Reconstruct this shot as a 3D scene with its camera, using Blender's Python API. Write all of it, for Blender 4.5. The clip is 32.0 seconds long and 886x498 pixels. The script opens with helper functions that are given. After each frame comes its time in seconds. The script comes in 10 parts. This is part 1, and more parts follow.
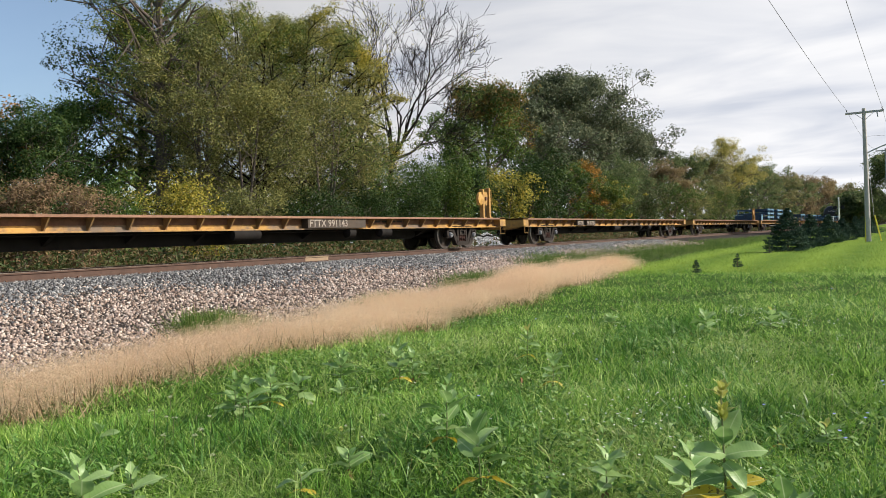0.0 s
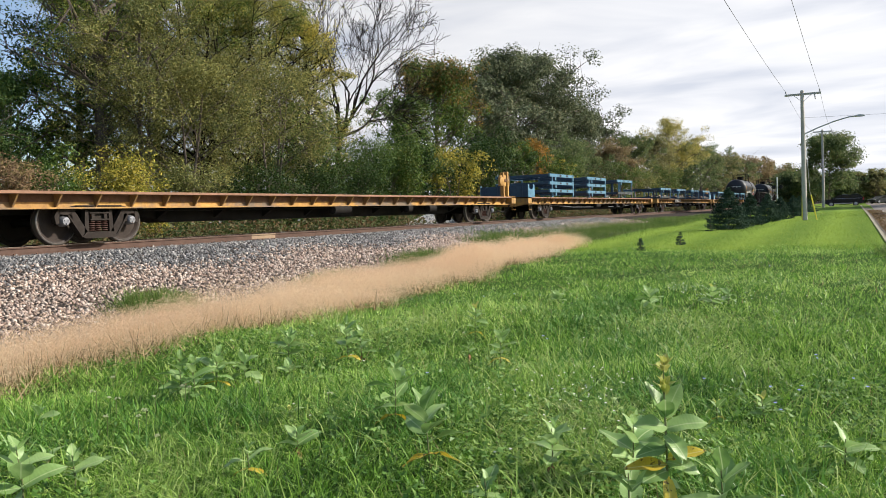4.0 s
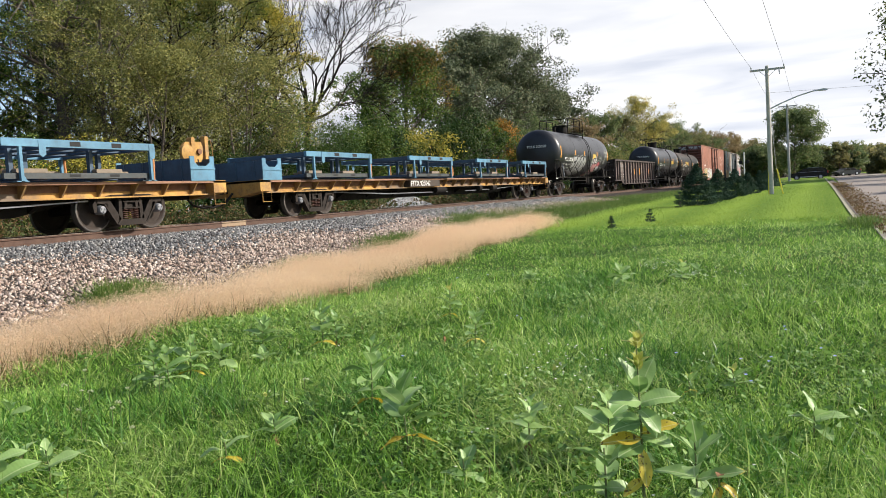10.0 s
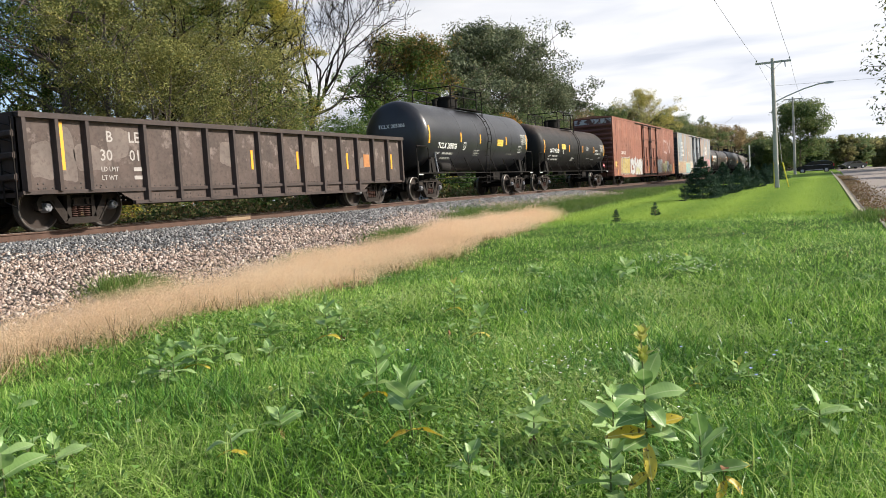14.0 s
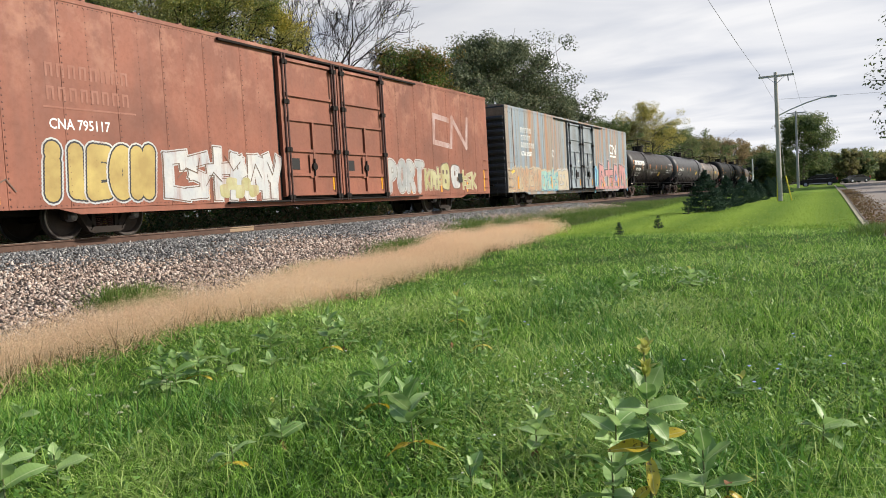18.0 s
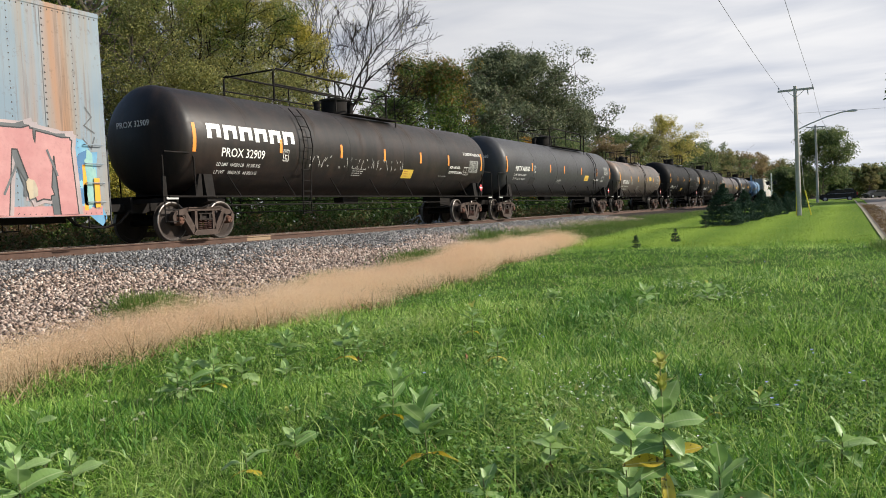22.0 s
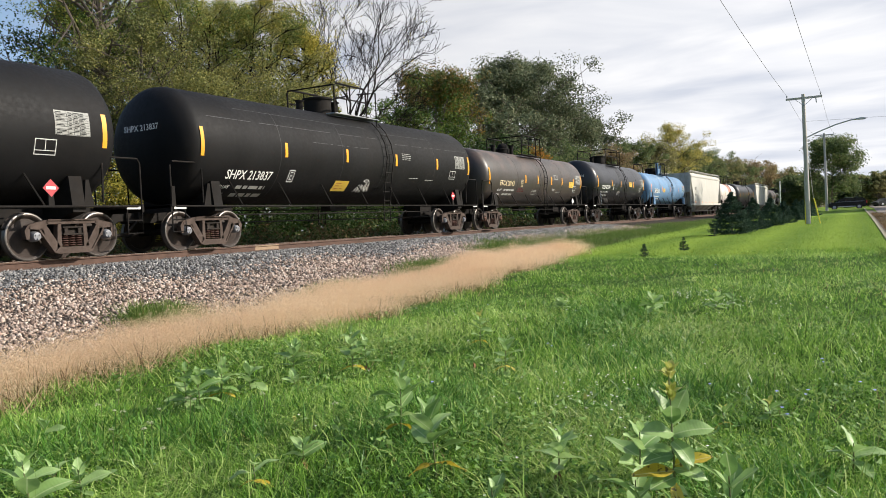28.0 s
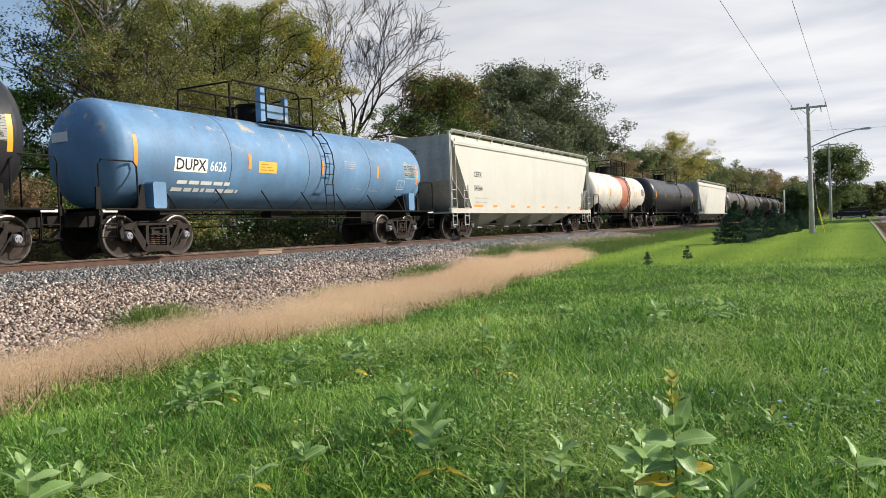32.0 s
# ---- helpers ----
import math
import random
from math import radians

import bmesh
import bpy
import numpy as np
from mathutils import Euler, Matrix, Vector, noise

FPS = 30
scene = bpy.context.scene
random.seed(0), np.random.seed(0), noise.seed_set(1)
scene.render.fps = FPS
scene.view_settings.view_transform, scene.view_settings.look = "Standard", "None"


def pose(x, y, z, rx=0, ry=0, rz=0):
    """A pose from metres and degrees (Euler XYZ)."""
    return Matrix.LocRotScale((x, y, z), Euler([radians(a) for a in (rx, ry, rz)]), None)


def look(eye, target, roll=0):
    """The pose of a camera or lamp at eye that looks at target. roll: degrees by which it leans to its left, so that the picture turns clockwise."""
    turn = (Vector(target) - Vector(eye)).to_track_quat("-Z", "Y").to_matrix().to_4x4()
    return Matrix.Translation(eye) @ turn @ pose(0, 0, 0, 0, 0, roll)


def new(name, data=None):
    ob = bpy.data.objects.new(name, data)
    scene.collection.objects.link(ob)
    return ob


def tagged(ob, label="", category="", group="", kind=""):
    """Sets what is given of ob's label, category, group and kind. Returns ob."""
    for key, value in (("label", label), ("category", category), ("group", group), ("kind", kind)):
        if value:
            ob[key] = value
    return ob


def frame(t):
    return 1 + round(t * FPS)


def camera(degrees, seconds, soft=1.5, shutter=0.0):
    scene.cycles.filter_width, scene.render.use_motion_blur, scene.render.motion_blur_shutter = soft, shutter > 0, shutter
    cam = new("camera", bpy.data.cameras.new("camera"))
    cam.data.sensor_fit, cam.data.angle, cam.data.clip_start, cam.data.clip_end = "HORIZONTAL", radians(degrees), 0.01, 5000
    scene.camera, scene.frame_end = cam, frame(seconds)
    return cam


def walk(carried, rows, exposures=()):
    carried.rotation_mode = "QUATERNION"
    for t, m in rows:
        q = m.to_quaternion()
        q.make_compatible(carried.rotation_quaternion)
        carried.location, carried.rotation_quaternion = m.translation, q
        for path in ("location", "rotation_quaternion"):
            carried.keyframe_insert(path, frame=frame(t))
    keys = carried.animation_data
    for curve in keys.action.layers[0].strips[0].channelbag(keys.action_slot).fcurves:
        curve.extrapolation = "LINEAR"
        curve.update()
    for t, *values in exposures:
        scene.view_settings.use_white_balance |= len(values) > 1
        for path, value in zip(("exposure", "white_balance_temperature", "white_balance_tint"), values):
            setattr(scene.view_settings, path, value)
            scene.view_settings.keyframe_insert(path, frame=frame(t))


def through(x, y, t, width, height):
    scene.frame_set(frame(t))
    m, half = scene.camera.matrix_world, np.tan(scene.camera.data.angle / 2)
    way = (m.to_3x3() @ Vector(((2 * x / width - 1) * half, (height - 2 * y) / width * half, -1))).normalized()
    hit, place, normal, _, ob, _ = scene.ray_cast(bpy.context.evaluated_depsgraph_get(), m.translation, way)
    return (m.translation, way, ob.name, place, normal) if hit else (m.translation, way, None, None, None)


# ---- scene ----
cam = camera(58.40, 32.0, soft=0.9)
EYE = (0.0, 0.0, 0.27)
TURNS = (
    (0.0, 89.337, 2.152, -58.602),
    (0.5, 89.152, 2.085, -59.284),
    (1.0, 88.999, 2.004, -59.901),
    (1.5, 88.725, 1.975, -60.388),
    (2.0, 88.259, 2.072, -60.777),
    (2.5, 87.819, 2.014, -61.187),
    (3.0, 87.547, 1.808, -61.553),
    (3.5, 87.671, 1.826, -62.103),
    (5.5, 87.240, 2.568, -62.513),
    (6.0, 87.089, 2.784, -62.543),
    (6.5, 87.075, 2.852, -62.651),
    (7.0, 87.056, 2.862, -62.924),
    (7.5, 86.881, 2.963, -63.289),
    (8.0, 86.491, 2.947, -63.622),
    (8.5, 86.236, 3.113, -63.830),
    (9.0, 86.232, 3.365, -64.032),
    (9.5, 86.309, 3.469, -64.205),
    (10.0, 86.237, 3.404, -64.378),
    (10.5, 86.030, 3.294, -64.502),
    (11.0, 85.953, 3.222, -64.646),
    (11.5, 85.975, 3.215, -64.820),
    (12.0, 85.958, 3.290, -64.840),
    (12.5, 85.942, 3.362, -64.738),
    (13.0, 85.953, 3.460, -64.521),
    (13.5, 85.886, 3.556, -64.269),
    (14.0, 85.820, 3.505, -64.053),
    (14.5, 85.830, 3.555, -63.943),
    (16.5, 86.128, 3.544, -64.056),
    (17.0, 86.423, 3.331, -64.021),
    (17.5, 86.650, 3.226, -63.975),
    (18.0, 86.695, 3.252, -63.830),
    (18.5, 86.781, 3.201, -63.620),
    (19.0, 86.918, 3.127, -63.407),
    (19.5, 86.977, 3.031, -63.247),
    (20.0, 86.965, 3.004, -63.140),
    (20.5, 87.048, 2.850, -62.930),
    (21.0, 87.156, 2.736, -62.724),
    (21.5, 87.286, 2.691, -62.743),
    (22.0, 87.556, 2.684, -62.656),
    (22.5, 87.963, 2.794, -62.477),
    (23.0, 88.157, 2.809, -62.463),
    (23.5, 88.244, 2.895, -62.508),
    (24.0, 88.266, 3.013, -62.440),
    (24.5, 88.298, 3.121, -62.337),
    (25.0, 88.381, 3.112, -62.311),
    (25.5, 88.381, 2.950, -62.352),
    (27.5, 88.275, 2.874, -62.066),
    (28.0, 88.234, 2.803, -62.103),
    (28.5, 88.285, 2.687, -62.043),
    (29.0, 88.533, 2.563, -61.936),
    (29.5, 88.540, 2.571, -61.855),
    (30.0, 88.542, 2.580, -61.764),
    (30.5, 88.655, 2.463, -61.620),
    (31.0, 88.711, 2.348, -61.624),
    (31.5, 88.744, 2.302, -61.792),
    (32.0, 88.680, 2.259, -61.853),
)
walk(cam, [(t, pose(*EYE, rx, ry, rz)) for t, rx, ry, rz in TURNS],
     exposures=[(0.0, 0.36), (3.5, 0.49), (6.0, 0.49), (9.0, 0.58), (13.5, 0.58), (16.8, 0.62), (18.2, 0.26), (19.0, 0.22), (21.0, 0.19), (23.5, 0.38), (28.0, 0.44), (32.0, 0.30)])

# ---- world and sun ----
SUN_AZ, SUN_EL = math.atan2(-0.88, 0.47), radians(31)
sun_dir = Vector((math.cos(SUN_EL) * math.cos(SUN_AZ), math.cos(SUN_EL) * math.sin(SUN_AZ), math.sin(SUN_EL)))
sun = new("sun", bpy.data.lights.new("sun", "SUN"))
sun.data.energy, sun.data.angle, sun.data.color = 5.0, radians(0.6), (1.0, 0.93, 0.82)
sun.matrix_world = look(sun_dir * 50, (0, 0, 0))

world = bpy.data.worlds.new("world")
scene.world = world
world.use_nodes = True
wt = world.node_tree
wt.nodes.clear()


def wnode(kind, **sets):
    n = wt.nodes.new(kind)
    for k, v in sets.items():
        n.inputs[k].default_value = v
    return n


sky = wt.nodes.new("ShaderNodeTexSky")
sky.sky_type, sky.sun_disc = "NISHITA", False
sky.sun_elevation, sky.sun_rotation = SUN_EL, math.pi / 2 - SUN_AZ
sky.air_density, sky.dust_density, sky.ozone_density = 1.0, 1.2, 2.0
# thin banded clouds, flattened towards the horizon
wc = wt.nodes.new("ShaderNodeTexCoord")
sep = wt.nodes.new("ShaderNodeSeparateXYZ")
wt.links.new(wc.outputs["Generated"], sep.inputs[0])


def wmath(op, a, b=None):
    n = wt.nodes.new("ShaderNodeMath")
    n.operation = op
    for i, s in enumerate((a, b)):
        if s is None:
            continue
        if isinstance(s, (int, float)):
            n.inputs[i].default_value = s
        else:
            wt.links.new(s, n.inputs[i])
    return n.outputs[0]


up = wmath("ADD", wmath("MAXIMUM", sep.outputs["Z"], 0.0), 0.12)
px, py = wmath("DIVIDE", sep.outputs["X"], up), wmath("DIVIDE", sep.outputs["Y"], up)
comb = wt.nodes.new("ShaderNodeCombineXYZ")
wt.links.new(px, comb.inputs[0])
wt.links.new(py, comb.inputs[1])
mapc = wt.nodes.new("ShaderNodeMapping")
mapc.inputs["Rotation"].default_value = (0, 0, radians(-28))
mapc.inputs["Scale"].default_value = (0.95, 0.55, 1)
wt.links.new(comb.outputs[0], mapc.inputs[0])
n1 = wnode("ShaderNodeTexNoise", Scale=0.9, Detail=7.0, Roughness=0.6, Distortion=0.5)
wt.links.new(mapc.outputs[0], n1.inputs["Vector"])
ramp = wt.nodes.new("ShaderNodeValToRGB")
ramp.color_ramp.elements[0].position, ramp.color_ramp.elements[1].position = 0.36, 0.60
ramp.color_ramp.elements[0].color = (0.10, 0.10, 0.10, 1)
cover = wmath("ADD", n1.outputs[0], wmath("MULTIPLY", wmath("SUBTRACT", sep.outputs["X"], 0.70), 1.5))
wt.links.new(cover, ramp.inputs[0])
n2 = wnode("ShaderNodeTexNoise", Scale=1.9, Detail=5.0, Roughness=0.5, Distortion=0.4)
wt.links.new(mapc.outputs[0], n2.inputs["Vector"])
shade = wt.nodes.new("ShaderNodeValToRGB")
shade.color_ramp.elements[0].position, shade.color_ramp.elements[0].color = 0.32, (6.3, 6.65, 7.5, 1)
shade.color_ramp.elements[1].position, shade.color_ramp.elements[1].color = 0.64, (9.3, 9.3, 9.5, 1)
wt.links.new(n2.outputs[0], shade.inputs[0])
mix = wt.nodes.new("ShaderNodeMix")
mix.data_type = "RGBA"
wt.links.new(ramp.outputs[0], mix.inputs["Factor"])
clear = wt.nodes.new("ShaderNodeVectorMath")
clear.operation = "SCALE"
clear.inputs["Scale"].default_value = 1.6
wt.links.new(sky.outputs[0], clear.inputs[0])
wt.links.new(clear.outputs[0], mix.inputs["A"])
# the cloud thins and greys away from the brighter end of the sky
dim = wt.nodes.new("ShaderNodeVectorMath")
dim.operation = "SCALE"
wt.links.new(shade.outputs[0], dim.inputs[0])
wt.links.new(wmath("MAXIMUM", wmath("ADD", wmath("MULTIPLY", sep.outputs["X"], 1.15), -0.07), 0.66), dim.inputs["Scale"])
wt.links.new(dim.outputs[0], mix.inputs["B"])
bg = wnode("ShaderNodeBackground", Strength=0.077)
wt.links.new(mix.outputs["Result"], bg.inputs[0])
wout = wt.nodes.new("ShaderNodeOutputWorld")
wt.links.new(bg.outputs[0], wout.inputs[0])


# ---- materials ----
def material(name, rough=0.6, metal=0.0):
    m = bpy.data.materials.new(name)
    m.use_nodes = True
    b = m.node_tree.nodes["Principled BSDF"]
    b.inputs["Roughness"].default_value, b.inputs["Metallic"].default_value = rough, metal
    return m, m.node_tree, b


def noise_node(nt, scale, detail=4.0, rough=0.55, stretch=None, coord="Object"):
    tc = nt.nodes.new("ShaderNodeTexCoord")
    src = nt.nodes.new("ShaderNodeNewGeometry").outputs["Position"] if coord == "World" else tc.outputs[coord]
    if stretch:
        mp = nt.nodes.new("ShaderNodeMapping")
        mp.inputs["Scale"].default_value = stretch
        nt.links.new(src, mp.inputs[0])
        src = mp.outputs[0]
    n = nt.nodes.new("ShaderNodeTexNoise")
    n.inputs["Scale"].default_value, n.inputs["Detail"].default_value, n.inputs["Roughness"].default_value = scale, detail, rough
    nt.links.new(src, n.inputs["Vector"])
    return n.outputs[0]


def ramp_node(nt, src, stops):
    r = nt.nodes.new("ShaderNodeValToRGB")
    els = r.color_ramp.elements
    while len(els) < len(stops):
        els.new(0.5)
    for e, (p, c) in zip(els, stops):
        e.position, e.color = p, (*c, 1) if len(c) == 3 else c
    nt.links.new(src, r.inputs[0])
    return r.outputs[0]


def mix_node(nt, fac, a, b):
    m = nt.nodes.new("ShaderNodeMix")
    m.data_type = "RGBA"
    for key, s in (("Factor", fac), ("A", a), ("B", b)):
        if isinstance(s, (int, float)):
            m.inputs[key].default_value = s
        elif isinstance(s, tuple):
            m.inputs[key].default_value = (*s, 1)
        else:
            nt.links.new(s, m.inputs[key])
    return m.outputs["Result"]


def bump_node(nt, b, src, strength, dist):
    n = nt.nodes.new("ShaderNodeBump")
    n.inputs["Strength"].default_value, n.inputs["Distance"].default_value = strength, dist
    nt.links.new(src, n.inputs["Height"])
    nt.links.new(n.outputs[0], b.inputs["Normal"])


def grey(a, b):
    return ((a, (0, 0, 0)), (b, (1, 1, 1)))


def painted(name, col, rough=0.5, dirt=(0.05, 0.035, 0.025), amount=0.5, scale=1.2, streak=0.5, metal=0.0, bump=0.15, worn=None, worn_from=(2.6, 3.3), worn_size=4.5, worn_at=(0.555, 0.59), fade=0.72, gloss=0.5):
    """Weathered paint: cloudy fade, vertical streaks of dirt, fine speckle, chips of a worn colour."""
    m, nt, b = material(name, rough, metal)
    b.inputs["Specular IOR Level"].default_value = gloss
    cloud = noise_node(nt, scale, 5)
    c = mix_node(nt, ramp_node(nt, cloud, grey(0.3, 0.75)), tuple(v * fade for v in col), tuple(min(1, v * (1.9 - fade) + 0.01 * (1 - fade)) for v in col))
    st = noise_node(nt, 2.2, 5, 0.6, (1.0, 1.0, 0.10))
    f = ramp_node(nt, st, ((0.42, (0, 0, 0)), (0.8, (streak,) * 3)))
    c = mix_node(nt, f, c, dirt)
    fine = noise_node(nt, 9.0, 6, 0.7)
    f2 = ramp_node(nt, fine, ((0.5, (0, 0, 0)), (0.78, (amount,) * 3)))
    c = mix_node(nt, f2, c, dirt)
    if worn:
        f3 = ramp_node(nt, noise_node(nt, worn_size, 8, 0.65), ((worn_at[0], (0, 0, 0)), (worn_at[1], (1, 1, 1))))
        tc = nt.nodes.new("ShaderNodeTexCoord")
        sz = nt.nodes.new("ShaderNodeSeparateXYZ")
        nt.links.new(tc.outputs["Object"], sz.inputs[0])
        mr = nt.nodes.new("ShaderNodeMapRange")
        mr.inputs["From Min"].default_value, mr.inputs["From Max"].default_value = worn_from
        nt.links.new(sz.outputs["Z"], mr.inputs["Value"])
        high = mr.outputs[0]
        mul = nt.nodes.new("ShaderNodeMix")
        mul.data_type = "RGBA"
        mul.blend_type = "MULTIPLY"
        mul.inputs["Factor"].default_value = 1.0
        nt.links.new(f3, mul.inputs["A"])
        nt.links.new(high, mul.inputs["B"])
        c = mix_node(nt, mul.outputs["Result"], c, worn)
    nt.links.new(c, b.inputs["Base Color"])
    nt.links.new(ramp_node(nt, fine, ((0.2, (rough * 0.8,) * 3), (0.8, (min(1, rough * 1.3),) * 3))), b.inputs["Roughness"])
    bump_node(nt, b, fine, bump, 0.01)
    return m


def plain(name, col, rough=0.6, metal=0.0, var=0.25, scale=6.0):
    m, nt, b = material(name, rough, metal)
    n = noise_node(nt, scale, 5)
    c = mix_node(nt, n, tuple(v * (1 - var) for v in col), tuple(min(1, v * (1 + var)) for v in col))
    nt.links.new(c, b.inputs["Base Color"])
    bump_node(nt, b, n, 0.2, 0.01)
    return m


def leafy(name, cols, rough=0.55, through=0.35, gloss=0.2):
    """Leaves: each one its own shade between the given colours, some light coming through."""
    m, nt, b = material(name, rough)
    g = nt.nodes.new("ShaderNodeNewGeometry")
    k = len(cols)
    stops = [((i + 0.5) / k, c) for i, c in enumerate(cols)]
    patch = noise_node(nt, 0.35, 3, 0.5, None, "World")
    mx = nt.nodes.new("ShaderNodeMath")
    mx.operation = "MULTIPLY_ADD"
    nt.links.new(g.outputs["Random Per Island"], mx.inputs[0])
    mx.inputs[1].default_value = 0.75
    half = nt.nodes.new("ShaderNodeMath")
    half.operation = "MULTIPLY_ADD"
    nt.links.new(patch, half.inputs[0])
    half.inputs[1].default_value, half.inputs[2].default_value = 0.9, -0.32
    nt.links.new(half.outputs[0], mx.inputs[2])
    c = ramp_node(nt, mx.outputs[0], stops)
    nt.links.new(c, b.inputs["Base Color"])
    b.inputs["Specular IOR Level"].default_value = gloss
    tr = nt.nodes.new("ShaderNodeBsdfTranslucent")
    nt.links.new(c, tr.inputs[0])
    ms = nt.nodes.new("ShaderNodeMixShader")
    ms.inputs[0].default_value = through
    nt.links.new(b.outputs[0], ms.inputs[1])
    nt.links.new(tr.outputs[0], ms.inputs[2])
    nt.links.new(ms.outputs[0], nt.nodes["Material Output"].inputs[0])
    return m


MAT = {}
MAT["rust"] = painted("rusty_steel", (0.16, 0.075, 0.04), 0.8, (0.05, 0.03, 0.02), 0.6, 3.0, 0.4)
MAT["under"] = painted("grimy_black_steel", (0.012, 0.0105, 0.0098), 0.8, (0.028, 0.021, 0.016), 0.5, 3.0, 0.3, gloss=0.15)
MAT["truck"] = painted("dusty_cast_steel", (0.028, 0.0215, 0.018), 0.8, (0.016, 0.0115, 0.009), 0.6, 4.0, 0.3, gloss=0.2)
MAT["wheel"] = painted("brown_wheel_steel", (0.040, 0.029, 0.024), 0.6, (0.02, 0.014, 0.011), 0.5, 5.0, 0.2, gloss=0.25)
MAT["trucktan"] = painted("dusty_brown_cast_steel", (0.082, 0.060, 0.050), 0.85, (0.03, 0.019, 0.014), 0.6, 4.0, 0.4, gloss=0.2)
MAT["springrust"] = painted("rusty_coil_steel", (0.085, 0.042, 0.033), 0.8, (0.03, 0.018, 0.014), 0.5, 6.0, 0.3, gloss=0.2)
MAT["caprust"] = painted("rusty_bearing_end", (0.15, 0.075, 0.052), 0.8, (0.05, 0.03, 0.022), 0.6, 9.0, 0.3, gloss=0.2)
MAT["tread"] = plain("polished_wheel_rim", (0.17, 0.155, 0.145), 0.4, 0.7)
MAT["railtop"] = plain("polished_rail_head", (0.45, 0.40, 0.35), 0.35, 0.8, 0.2, 3)
MAT["railside"] = painted("rusted_rail", (0.088, 0.047, 0.032), 0.85, (0.045, 0.028, 0.02), 0.6, 2.0, 0.2)
MAT["tie"] = plain("weathered_tie_wood", (0.10, 0.08, 0.065), 0.9, 0, 0.4, 8)
MAT["yellow"] = painted("faded_yellow_paint", (0.46, 0.25, 0.052), 0.65, (0.13, 0.06, 0.03), 0.8, 0.7, 0.8, worn=(0.15, 0.105, 0.07), worn_from=(-10, -9), worn_size=0.45, worn_at=(0.50, 0.60))
MAT["capsteel"] = plain("worn_bearing_end_steel", (0.21, 0.215, 0.235), 0.45, 0.4, 0.3, 30)
MAT["deck"] = painted("rusty_deck_edge", (0.26, 0.14, 0.085), 0.8, (0.10, 0.05, 0.03), 0.7, 0.9, 0.3)
MAT["stained"] = painted("grimy_number_panel", (0.045, 0.034, 0.026), 0.85, (0.10, 0.06, 0.03), 0.5, 2.0, 0.4)
MAT["dimletter"] = plain("worn_number_paint", (0.27, 0.23, 0.19), 0.85, 0, 0.5, 14)
MAT["rivetdark"] = plain("dark_rusty_rivets", (0.06, 0.05, 0.045), 0.8)
MAT["safety"] = plain("yellow_reflective_strip", (0.74, 0.335, 0.018), 0.45, 0, 0.1)
MAT["frameblue"] = painted("light_blue_frame_paint", (0.075, 0.20, 0.30), 0.55, (0.06, 0.045, 0.035), 0.35, 2.0, 0.25)
# darker copy of the frame blue: shade inside frames and cradles is painted in
MAT["navy"] = painted("shaded_blue_frame_paint", (0.032, 0.075, 0.13), 0.6, (0.05, 0.04, 0.03), 0.4, 2.0, 0.3)
MAT["white"] = plain("white_stencil_paint", (0.75, 0.75, 0.72), 0.6, 0, 0.12, 12)
MAT["chalk"] = plain("faint_chalk_marks", (0.38, 0.38, 0.36), 0.8, 0, 0.3, 12)
MAT["palepaint"] = plain("pale_dusty_paint", (0.27, 0.19, 0.12), 0.8, 0, 0.25, 10)
MAT["blackplate"] = plain("black_panel", (0.014, 0.014, 0.014), 0.85)
MAT["darkbark"] = plain("dark_twig_bark", (0.014, 0.0115, 0.010), 0.9, 0, 0.3, 5)
MAT["darkbark"].node_tree.nodes["Principled BSDF"].inputs["Specular IOR Level"].default_value = 0.06
MAT["bark"] = plain("grey_brown_bark", (0.12, 0.095, 0.075), 0.9, 0, 0.45, 5)


